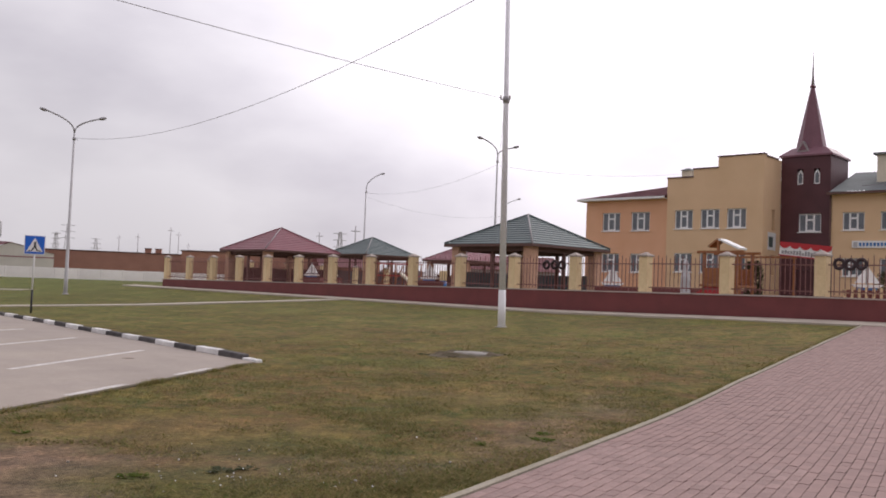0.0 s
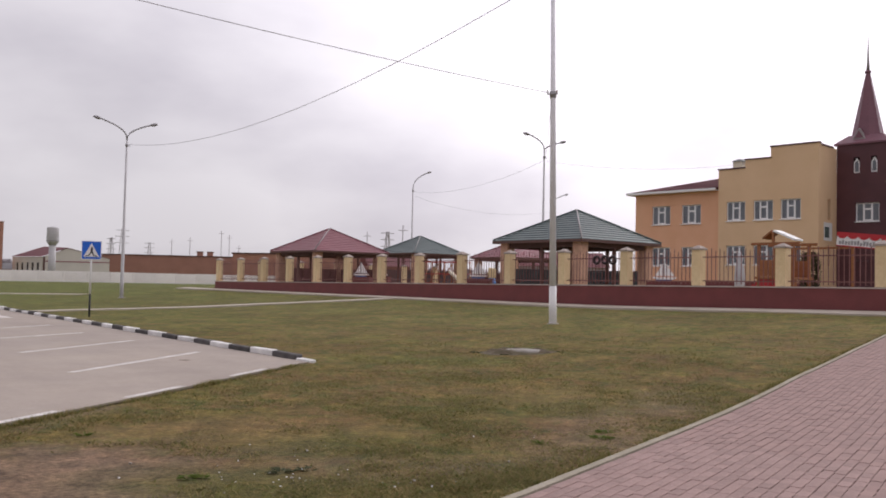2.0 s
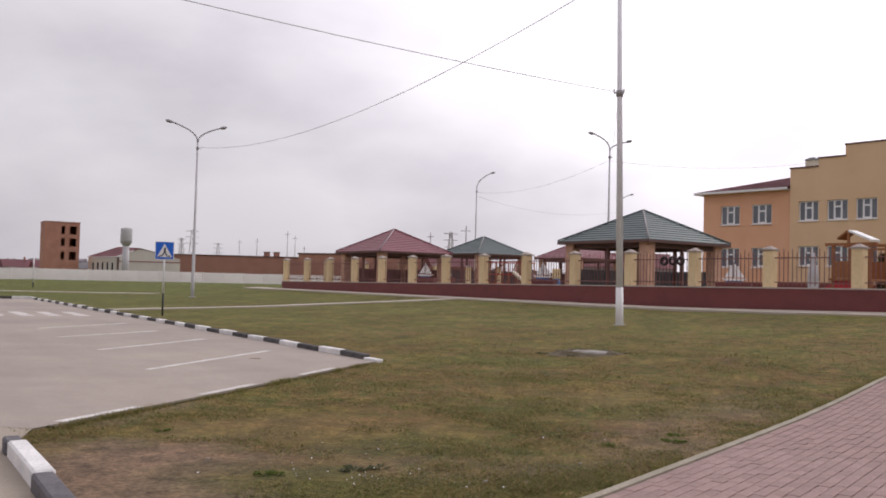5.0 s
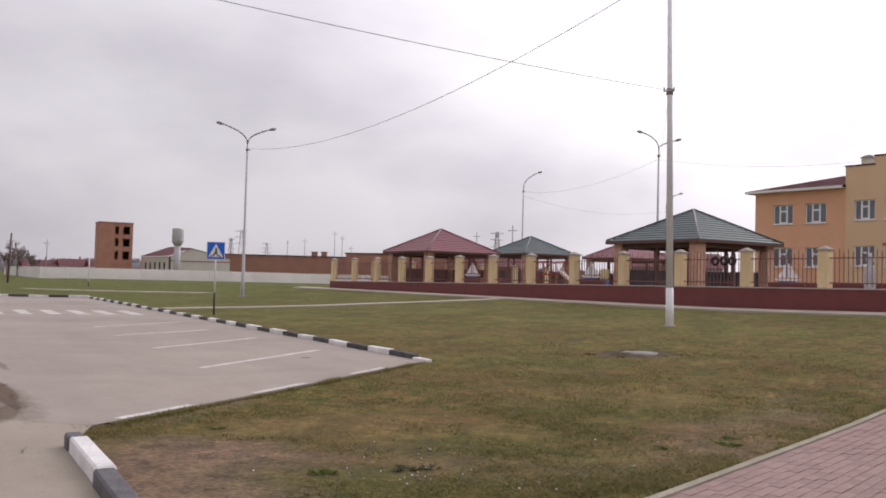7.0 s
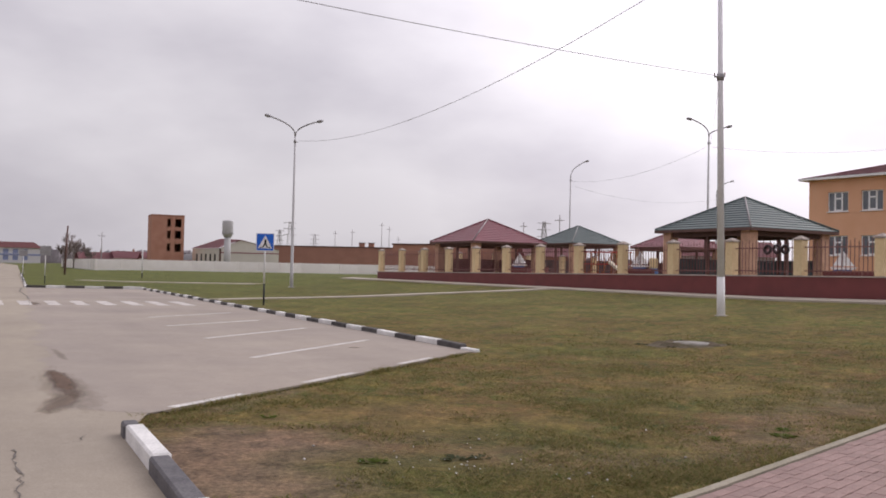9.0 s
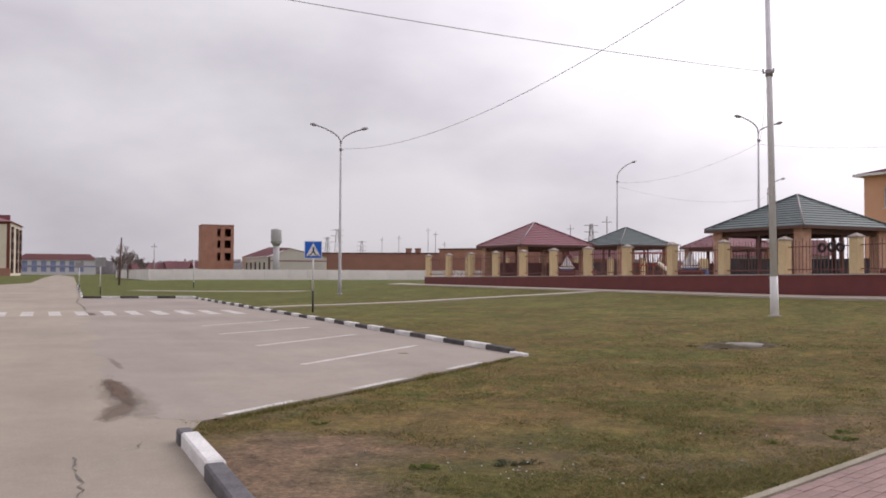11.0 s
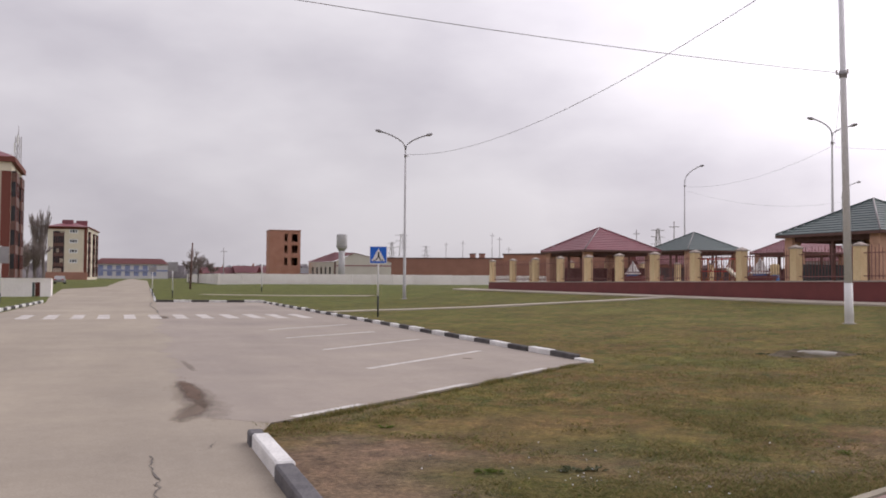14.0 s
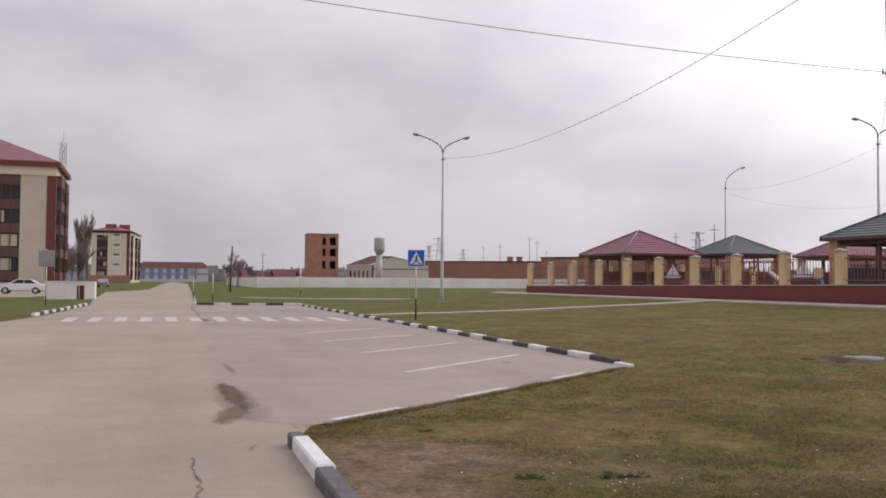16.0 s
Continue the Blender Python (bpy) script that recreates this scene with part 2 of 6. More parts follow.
def asphalt_material(name, base, tint):
    """Old asphalt, sandy beige and lilac-grey in broad drifts, with dusty streaks."""
    m = material(name, base, 0.92, var=0.16, scale=0.22, fine=55.0, bump=0.35, tint=tint, bump_dist=0.006)
    nt, nd = m.node_tree, m.node_tree.nodes
    co = nd.new("ShaderNodeTexCoord")
    n3 = nd.new("ShaderNodeTexNoise")
    n3.inputs["Scale"].default_value, n3.inputs["Detail"].default_value, n3.inputs["Roughness"].default_value = 1.3, 9.0, 0.7
    nt.links.new(co.outputs["Object"], n3.inputs["Vector"])
    rp = nd.new("ShaderNodeValToRGB")
    rp.color_ramp.elements[0].position, rp.color_ramp.elements[0].color = 0.30, (0.93, 0.92, 0.91, 1)
    rp.color_ramp.elements[1].position, rp.color_ramp.elements[1].color = 0.58, (1.01, 1.005, 1.0, 1)
    nt.links.new(n3.outputs["Fac"], rp.inputs[0])
    b = nd["Principled BSDF"]
    old = b.inputs["Base Color"].links[0].from_socket
    mu = nd.new("ShaderNodeMix")
    mu.data_type, mu.blend_type = "RGBA", "MULTIPLY"
    mu.inputs[0].default_value = 1.0
    nt.links.new(old, mu.inputs[6])
    nt.links.new(rp.outputs[0], mu.inputs[7])
    nt.links.new(mu.outputs[2], b.inputs["Base Color"])
    # wheel-worn streaks along the way of the road, and broad dusty drifts
    turn = nd.new("ShaderNodeMapping")
    turn.inputs["Rotation"].default_value = (0, 0, radians(-130))
    nt.links.new(co.outputs["Object"], turn.inputs[0])
    pull = nd.new("ShaderNodeMapping")
    pull.inputs["Scale"].default_value = (0.05, 0.6, 1)
    nt.links.new(turn.outputs[0], pull.inputs[0])
    col = mu.outputs[2]
    for src, size, det, lo, hi in ((pull.outputs[0], 1.0, 4.0, (0.95, 0.945, 0.94), (1.05, 1.05, 1.045)), (co.outputs["Object"], 0.22, 5.0, (0.93, 0.925, 0.93), (1.07, 1.06, 1.035)), (co.outputs["Object"], 7.0, 6.0, (0.97, 0.97, 0.97), (1.03, 1.03, 1.03))):
        nz = nd.new("ShaderNodeTexNoise")
        nz.inputs["Scale"].default_value, nz.inputs["Detail"].default_value, nz.inputs["Roughness"].default_value = size, det, 0.65
        nt.links.new(src, nz.inputs["Vector"])
        r = nd.new("ShaderNodeValToRGB")
        r.color_ramp.elements[0].position, r.color_ramp.elements[0].color = 0.34, (*lo, 1)
        r.color_ramp.elements[1].position, r.color_ramp.elements[1].color = 0.64, (*hi, 1)
        nt.links.new(nz.outputs["Fac"], r.inputs[0])
        x = nd.new("ShaderNodeMix")
        x.data_type, x.blend_type = "RGBA", "MULTIPLY"
        x.inputs[0].default_value = 1.0
        nt.links.new(col, x.inputs[6])
        nt.links.new(r.outputs[0], x.inputs[7])
        col = x.outputs[2]
    nt.links.new(col, b.inputs["Base Color"])
    return m


def island_material(name, a, b, rough=0.9, thin=0.0):
    """Many small joined pieces, each of its own shade."""
    m = bpy.data.materials.new(name)
    m.use_nodes = True
    nt, nd = m.node_tree, m.node_tree.nodes
    bs = nd["Principled BSDF"]
    bs.inputs["Roughness"].default_value, bs.inputs["Specular IOR Level"].default_value = rough, 0.25
    ge = nd.new("ShaderNodeNewGeometry")
    rp = nd.new("ShaderNodeValToRGB")
    rp.color_ramp.elements[0].color, rp.color_ramp.elements[1].color = (*a, 1), (*b, 1)
    nt.links.new(ge.outputs["Random Per Island"], rp.inputs[0])
    nt.links.new(rp.outputs[0], bs.inputs["Base Color"])
    if thin:
        tr = nd.new("ShaderNodeBsdfTranslucent")
        nt.links.new(rp.outputs[0], tr.inputs["Color"])
        mx = nd.new("ShaderNodeMixShader")
        mx.inputs[0].default_value = thin
        nt.links.new(bs.outputs[0], mx.inputs[1])
        nt.links.new(tr.outputs[0], mx.inputs[2])
        nt.links.new(mx.outputs[0], nd["Material Output"].inputs["Surface"])
    return m


M_BLADE = island_material("grass_blades", (0.110, 0.132, 0.034), (0.310, 0.235, 0.105), thin=0.5)
M_WEED = island_material("fresh_weed_leaves", (0.090, 0.130, 0.030), (0.160, 0.190, 0.050), thin=0.4)
M_WEED_DARK = island_material("dark_weed_leaves", (0.075, 0.088, 0.048), (0.150, 0.150, 0.085), thin=0.3)
M_LAWN = lawn_material()
M_ASPHALT = asphalt_material("sandy_worn_asphalt", (0.368, 0.319, 0.264), (0.325, 0.281, 0.232))
M_ASPHALT_GREY = asphalt_material("lilac_grey_asphalt", (0.352, 0.304, 0.268), (0.306, 0.265, 0.236))
M_PAVER = material("pink_concrete_paver", (0.330, 0.222, 0.200), 0.9, var=0.22, scale=1.2, fine=60, bump=0.3, tint=(0.275, 0.188, 0.172), per_piece=0.11)
M_PAVER_FAR = island_material("pink_concrete_pavers", (0.325, 0.220, 0.199), (0.272, 0.186, 0.170))
M_SAND = material("joint_sand", (0.215, 0.162, 0.142), 0.95, var=0.3, scale=2.0, fine=80)
M_KERB_W = material("white_painted_kerb", (0.79, 0.77, 0.755), 0.8, var=0.22, scale=3, fine=45, bump=0.4, per_piece=0.08)
M_KERB_B = material("black_painted_kerb", (0.105, 0.098, 0.107), 0.75, var=0.4, scale=4, fine=45, bump=0.4, tint=(0.165, 0.155, 0.16), per_piece=0.15)
M_KERB_K = material("dull_black_kerb_paint", (0.052, 0.047, 0.048), 0.8, var=0.4, scale=4, fine=45, bump=0.4, tint=(0.10, 0.092, 0.09), per_piece=0.2)
M_CONCRETE = material("grey_concrete", (0.40, 0.37, 0.34), 0.9, var=0.22, scale=1.0, fine=35, bump=0.3, tint=(0.30, 0.28, 0.25))
M_EDGING = material("mossy_concrete_edging", (0.34, 0.30, 0.235), 0.92, var=0.25, scale=2.0, fine=35, bump=0.3, tint=(0.26, 0.23, 0.17))
M_PATH = material("sandy_concrete_path", (0.47, 0.41, 0.345), 0.92, var=0.22, scale=1.0, fine=30, bump=0.3, tint=(0.38, 0.33, 0.275))
M_LINE = material("worn_road_paint", (0.72, 0.69, 0.66), 0.85, var=0.3, scale=2.5, fine=22, tint=(0.48, 0.445, 0.415))
M_MAROON = material("maroon_painted_plinth", (0.190, 0.048, 0.047), 0.6, var=0.2, scale=1.5, fine=30, tint=(0.152, 0.040, 0.040))
M_COPING = material("pale_coping", (0.50, 0.42, 0.38), 0.85)
M_PILLAR = material("cream_brick_pillar", (0.77, 0.61, 0.37), 0.85, var=0.16, scale=3, fine=30, tint=(0.69, 0.52, 0.30), per_piece=0.06)
M_CAP = material("weathered_cap", (0.42, 0.355, 0.315), 0.85)
M_IRON = material("dark_brown_iron", (0.235, 0.105, 0.10), 0.55, metal=0.0)
M_ORANGE = material("orange_plaster", (0.78, 0.45, 0.285), 0.9, var=0.12, scale=0.6, fine=25, tint=(0.73, 0.40, 0.245))
M_YELLOW = material("ochre_yellow_plaster", (0.755, 0.53, 0.335), 0.9, var=0.1, scale=0.6, fine=25, tint=(0.70, 0.485, 0.295))
M_DARKRED = material("dark_maroon_cladding", (0.098, 0.034, 0.042), 0.5, var=0.2, scale=1, fine=20)
M_ROOF_RED = material("wine_red_metal_roof", (0.245, 0.084, 0.102), 0.45, metal=0.0, var=0.14, scale=1.0, fine=12, bump=0.1, tint=(0.205, 0.07, 0.086))
M_ROOF_GREEN = material("dark_green_metal_roof", (0.082, 0.112, 0.110), 0.45, var=0.16, scale=1.0, fine=12, bump=0.1, tint=(0.068, 0.094, 0.094))
M_ROOF_GREY = material("grey_metal_roof", (0.17, 0.185, 0.19), 0.75, var=0.2, scale=1.0, fine=12, bump=0.1)
M_RIDGE = material("ridge_flashing", (0.30, 0.27, 0.27), 0.45)
M_BROWN = material("dark_brown_timber", (0.15, 0.082, 0.07), 0.7, var=0.25, scale=3, fine=40)
M_COL_BRICK = material("pinkish_brick_column", (0.66, 0.41, 0.29), 0.9, var=0.2, scale=3, fine=30)
M_WHITE = material("white_paint", (0.80, 0.79, 0.79), 0.6, var=0.06)
M_SAIL = material("bright_white_sail", (0.90, 0.89, 0.89), 0.6, var=0.04)
M_PVC = material("white_window_frame", (0.82, 0.82, 0.83), 0.4, var=0.04)
M_STEEL = material("galvanised_steel", (0.50, 0.485, 0.495), 0.5, metal=0.0, var=0.14, scale=2.0, fine=25)
M_STEEL_D = material("weathered_grey_steel", (0.33, 0.315, 0.325), 0.55, metal=0.0, var=0.15)
M_WIRE = material("grey_cable", (0.36, 0.35, 0.37), 0.6)
M_BLUE = material("blue_sign_face", (0.012, 0.13, 0.62), 0.35, var=0.05)
M_BLACK = material("black_paint", (0.022, 0.022, 0.026), 0.6)
# far buildings' brick, both reds lifted towards pink in place of haze
M_BRICK_RED = material("raw_red_brick", (0.45, 0.235, 0.170), 0.92, var=0.2, scale=0.5, fine=10, tint=(0.37, 0.175, 0.12))
M_BRICK_DIM = material("old_red_brick", (0.40, 0.21, 0.155), 0.92, var=0.22, scale=0.35, fine=6, tint=(0.34, 0.175, 0.13))
M_PANEL = material("whitewashed_panel", (0.87, 0.835, 0.81), 0.9, var=0.14, scale=0.5, fine=10, tint=(0.77, 0.73, 0.70), per_piece=0.05)
M_CREAM = material("cream_plaster", (0.74, 0.67, 0.54), 0.9, var=0.1, scale=0.4, fine=10)
M_BEIGE = material("beige_plaster", (0.60, 0.535, 0.435), 0.9, var=0.1, scale=0.4, fine=10)
M_TRIM_RED = material("brownish_red_trim", (0.175, 0.056, 0.042), 0.8, var=0.1)
M_DARKGLASS = material("dark_glass", (0.035, 0.034, 0.04), 0.12, var=0.3, scale=0.8, bump=0.0, spec=0.35)
M_PANE = material("window_glass", (0.16, 0.175, 0.20), 0.1, var=0.35, scale=1.2, bump=0.0, spec=0.6)
M_BARK = material("bare_bark", (0.20, 0.165, 0.15), 0.9)
M_TWIG = material("grey_brown_twigs", (0.30, 0.245, 0.23), 0.95, per_piece=0.2)
M_LEAF = material("dull_evergreen", (0.105, 0.092, 0.045), 0.85, per_piece=0.2)
# horizon woods, lightened so that the colour itself holds the haze
M_HEDGE = material("far_bare_woods", (0.25, 0.225, 0.235), 0.95, var=0.3, scale=0.08, fine=0.6, bump=0.0)
M_CARPAINT = material("white_car_paint", (0.78, 0.78, 0.79), 0.25, var=0.03, bump=0.0)
M_RUBBER_DULL = material("dusty_dark_rubber", (0.055, 0.035, 0.04), 0.8)
M_RUBBER = material("black_rubber", (0.02, 0.02, 0.02), 0.85)
M_WOOD_ORANGE = material("varnished_orange_wood", (0.34, 0.13, 0.05), 0.6, var=0.25, stretch=(1, 1, 6))
M_RED = material("red_paint", (0.52, 0.03, 0.04), 0.5, var=0.1)
M_BLUEP = material("blue_plastic", (0.05, 0.18, 0.46), 0.5, var=0.1)


def stain_material(name, base, strength, tatter=1.6):
    """Dried mud that thins out in tatters towards its rim."""
    m = material(name, base, 0.9, var=0.35, scale=3, fine=30)
    nt, nd = m.node_tree, m.node_tree.nodes
    co = nd.new("ShaderNodeTexCoord")
    sub = nd.new("ShaderNodeVectorMath")
    sub.operation = "SUBTRACT"
    sub.inputs[1].default_value = (0.5, 0.5, 0.5)
    nt.links.new(co.outputs["Generated"], sub.inputs[0])
    flat = nd.new("ShaderNodeVectorMath")
    flat.operation = "MULTIPLY"
    flat.inputs[1].default_value = (2.0, 2.0, 0.0)
    nt.links.new(sub.outputs[0], flat.inputs[0])
    ln = nd.new("ShaderNodeVectorMath")
    ln.operation = "LENGTH"
    nt.links.new(flat.outputs[0], ln.inputs[0])
    nz = nd.new("ShaderNodeTexNoise")
    nz.inputs["Scale"].default_value, nz.inputs["Detail"].default_value, nz.inputs["Roughness"].default_value = 2.1, 8.0, 0.7
    lay = nd.new("ShaderNodeMapping")
    lay.inputs["Scale"].default_value = (0.8, 2.4, 1.0)
    nt.links.new(co.outputs["Object"], lay.inputs[0])
    nt.links.new(lay.outputs[0], nz.inputs["Vector"])
    ad = nd.new("ShaderNodeMath")
    ad.operation = "MULTIPLY_ADD"
    ad.inputs[1].default_value = -tatter
    nt.links.new(nz.outputs["Fac"], ad.inputs[0])
    nt.links.new(ln.outputs["Value"], ad.inputs[2])
    mr = nd.new("ShaderNodeMapRange")
    mr.inputs["From Min"].default_value, mr.inputs["From Max"].default_value = 0.35 - tatter / 2, 0.85 - tatter / 2
    mr.inputs["To Min"].default_value, mr.inputs["To Max"].default_value = strength, 0.0
    nt.links.new(ad.outputs[0], mr.inputs[0])
    nt.links.new(mr.outputs[0], nd["Principled BSDF"].inputs["Alpha"])
    return m


M_STAIN = stain_material("dried_mud", (0.155, 0.098, 0.068), 0.92, 1.9)
M_STAIN2 = stain_material("pale_dried_mud", (0.225, 0.168, 0.128), 0.7)
M_STAIN3 = stain_material("faint_mud_film", (0.29, 0.235, 0.185), 0.33)
M_STRIPE = material("worn_crossing_paint", (0.63, 0.59, 0.56), 0.85, var=0.25, scale=1.2, fine=25, tint=(0.46, 0.42, 0.395))
M_BEIGE_PALE = material("pale_cream_sheet", (0.68, 0.64, 0.57), 0.85, var=0.1, scale=0.4, fine=8)
M_ROOF_PLUM = material("plum_metal_roof", (0.15, 0.054, 0.066), 0.9, var=0.25, scale=0.7, fine=6, bump=0.2, tint=(0.24, 0.11, 0.12), spec=0.15)
M_MASTPAINT = material("pale_grey_mast_paint", (0.84, 0.835, 0.875), 0.55, var=0.14, scale=1.5, fine=20)
# distant walls and roofs: aerial haze is mixed into these base colours
M_HAZE_BLUE = material("hazy_blue_wall", (0.25, 0.28, 0.46), 0.8, var=0.1)
M_HAZE_WHITE = material("hazy_white_wall", (0.60, 0.58, 0.60), 0.8, var=0.1)
M_HAZE_RED = material("hazy_red_roof", (0.33, 0.15, 0.165), 0.7, var=0.12)
M_LILAC = material("lilac_grey_plaster", (0.46, 0.42, 0.45), 0.9, var=0.12, scale=0.5, fine=10)
M_COVER = material("dirty_concrete", (0.34, 0.32, 0.30), 0.95, var=0.35, scale=3, fine=25, tint=(0.20, 0.18, 0.145))
M_SOIL = material("trodden_soil", (0.115, 0.082, 0.055), 0.95, var=0.35, scale=4, fine=30, bump=0.6, tint=(0.085, 0.075, 0.04))
M_MAST_GREY = material("pale_aerial_steel", (0.45, 0.42, 0.43), 0.6)
M_SPIRE = material("dark_plum_metal", (0.185, 0.075, 0.10), 0.42, var=0.15, scale=1.0, fine=12, bump=0.1)
M_CRACK = material("tarred_crack", (0.19, 0.165, 0.15), 0.95, var=0.4)


# ---- building helpers ----
def part(name, bm, mat, parent=None, label="", m=None):
    """Links a bmesh as one mesh object under a thing or a part."""
    me = bpy.data.meshes.new(name)
    bm.to_mesh(me)
    bm.free()
    if mat:
        me.materials.append(mat)
    ob = new(name, me)
    if parent:
        ob.parent = parent
    if m is not None:
        ob.matrix_basis = m
    if label:
        ob["label"] = label
    return ob


def share(name, me, parent, m):
    """One more object on a mesh that alike pieces share."""
    ob = new(name, me)
    ob.parent = parent
    ob.matrix_basis = m
    return ob


def thing(name, m, label, category, group="", kind=""):
    ob = new(name)
    ob.matrix_basis = m
    ob.empty_display_size = 0.2
    return tagged(ob, label, category, group, kind)


def quad(bm, *pts):
    return bm.faces.new([bm.verts.new(p) for p in pts])


def box(bm, x0, x1, y0, y1, z0, z1, top=1.0):
    """A box; top: how much narrower it is above."""
    cx, cy, hx, hy = (x0 + x1) / 2, (y0 + y1) / 2, (x1 - x0) / 2, (y1 - y0) / 2
    v = [bm.verts.new((cx + sx * hx * k, cy + sy * hy * k, z)) for z, k in ((z0, 1.0), (z1, top)) for sx, sy in ((-1, -1), (1, -1), (1, 1), (-1, 1))]
    for f in ((3, 2, 1, 0), (4, 5, 6, 7), (0, 1, 5, 4), (1, 2, 6, 5), (2, 3, 7, 6), (3, 0, 4, 7)):
        bm.faces.new([v[i] for i in f])
    return v


def boxed(*args, bevel=0.0, top=1.0):
    bm = bmesh.new()
    box(bm, *args, top=top)
    if bevel:
        bmesh.ops.bevel(bm, geom=bm.edges[:], offset=bevel, segments=1, affect="EDGES")
    return bm


def tube(bm, pts, radii, sides=8):
    """A round bar along points, its radius given at each."""
    rings = []
    for i, p in enumerate(pts):
        p = Vector(p)
        d = (Vector(pts[min(i + 1, len(pts) - 1)]) - Vector(pts[max(i - 1, 0)])).normalized()
        a = d.cross(Vector((0, 0, 1)) if abs(d.z) < 0.9 else Vector((1, 0, 0))).normalized()
        b = d.cross(a)
        r = radii[i] if isinstance(radii, (list, tuple)) else radii
        rings.append([bm.verts.new(p + (a * math.cos(6.2832 * k / sides) + b * math.sin(6.2832 * k / sides)) * r) for k in range(sides)])
    for r0, r1 in zip(rings, rings[1:]):
        for k in range(sides):
            bm.faces.new((r0[k], r0[(k + 1) % sides], r1[(k + 1) % sides], r1[k]))
    bm.faces.new(rings[0][::-1])
    bm.faces.new(rings[-1])
    return bm


def tubed(pts, radii, sides=8):
    bm = tube(bmesh.new(), pts, radii, sides)
    for f in bm.faces:
        f.smooth = len(f.verts) == 4
    return bm


def lathe(profile, sides=20):
    """A turned body from (radius, height) pairs."""
    bm = bmesh.new()
    rings = [[bm.verts.new((r * math.cos(6.2832 * k / sides), r * math.sin(6.2832 * k / sides), z)) for k in range(sides)] for r, z in profile]
    for r0, r1 in zip(rings, rings[1:]):
        for k in range(sides):
            bm.faces.new((r0[k], r0[(k + 1) % sides], r1[(k + 1) % sides], r1[k])).smooth = True
    bm.faces.new(rings[0][::-1])
    bm.faces.new(rings[-1])
    return bm


def prism(bm, outline, y0, y1):
    """An outline in x, z drawn out from y0 to y1."""
    a = [bm.verts.new((x, y0, z)) for x, z in outline]
    b = [bm.verts.new((x, y1, z)) for x, z in outline]
    bm.faces.new(a)
    bm.faces.new(b[::-1])
    for i in range(len(a)):
        j = (i + 1) % len(a)
        bm.faces.new((a[j], a[i], b[i], b[j]))
    return bm


def slab(outline, z0, z1):
    """An outline in x, y drawn up from z0 to z1."""
    bm = bmesh.new()
    a = [bm.verts.new((x, y, z0)) for x, y in outline]
    b = [bm.verts.new((x, y, z1)) for x, y in outline]
    bm.faces.new(a[::-1])
    bm.faces.new(b)
    for i in range(len(a)):
        j = (i + 1) % len(a)
        bm.faces.new((a[i], a[j], b[j], b[i]))
    bmesh.ops.recalc_face_normals(bm, faces=bm.faces[:])
    return bm


def pierced(u0, u1, z0, z1, thick, holes):
    """A wall in x, z from y=0 back to y=thick, with openings (u0, u1, z0, z1) right through it."""
    us = sorted({u0, u1, *[min(max(h[k], u0), u1) for h in holes for k in (0, 1)]})
    zs = sorted({z0, z1, *[min(max(h[k], z0), z1) for h in holes for k in (2, 3)]})
    bm = bmesh.new()

    def solid(i, j):
        if not (0 <= i < len(us) - 1 and 0 <= j < len(zs) - 1):
            return False
        u, z = (us[i] + us[i + 1]) / 2, (zs[j] + zs[j + 1]) / 2
        return not any(h[0] < u < h[1] and h[2] < z < h[3] for h in holes)

    for i in range(len(us) - 1):
        for j in range(len(zs) - 1):
            if not solid(i, j):
                continue
            a, b, c, d = us[i], us[i + 1], zs[j], zs[j + 1]
            quad(bm, (a, 0, c), (b, 0, c), (b, 0, d), (a, 0, d))
            quad(bm, (b, thick, c), (a, thick, c), (a, thick, d), (b, thick, d))
            if not solid(i - 1, j):
                quad(bm, (a, thick, c), (a, 0, c), (a, 0, d), (a, thick, d))
            if not solid(i + 1, j):
                quad(bm, (b, 0, c), (b, thick, c), (b, thick, d), (b, 0, d))
            if not solid(i, j - 1):
                quad(bm, (a, thick, c), (b, thick, c), (b, 0, c), (a, 0, c))
            if not solid(i, j + 1):
                quad(bm, (a, 0, d), (b, 0, d), (b, thick, d), (a, thick, d))
    return bm


def smooth(x):
    x = min(max(x, 0.0), 1.0)
    return x * x * (3 - 2 * x)


# ---- the lie of the land ----
# U runs along the nursery fence, N away from it into the yard
FENCE = radians(-46.89)
U, N = Vector((math.cos(FENCE), math.sin(FENCE))), Vector((-math.sin(FENCE), math.cos(FENCE)))
FA = Vector((-20.2, 63.4))
QF = FA.dot(N)
ROAD = Vector((-0.638, 0.770))        # the way of the road past the parking
ACROSS = Vector((0.770, 0.638))
RR = Vector((-35.4, 43.5))           # the road's edge beyond the parking


def along(x, y):
    return (Vector((x, y)) - FA).dot(U)


def land(x, y):
    """Height of the ground: level with the road, rising gently to the fence and the yard behind it."""
    q, s = Vector((x, y)).dot(N), along(x, y)
    k = min(max((q - 9.4) / (QF - 9.4), 0.0), 1.0)
    z = 0.75 * k ** 1.5 + 0.3 * smooth((q - QF) / 24)
    z += 0.25 * smooth((s - 34) / 18) * k * k
    far = smooth((-s - 6) / 50)
    verge = smooth((Vector((x, y)) - RR).dot(ACROSS) / 14)
    return z * (1 - far) + 0.25 * far * k * verge


def uv(s, q, z=0.0):
    """A point by its way along the fence and its distance behind it."""
    p = FA + U * s + N * q
    return Vector((p.x, p.y, z))

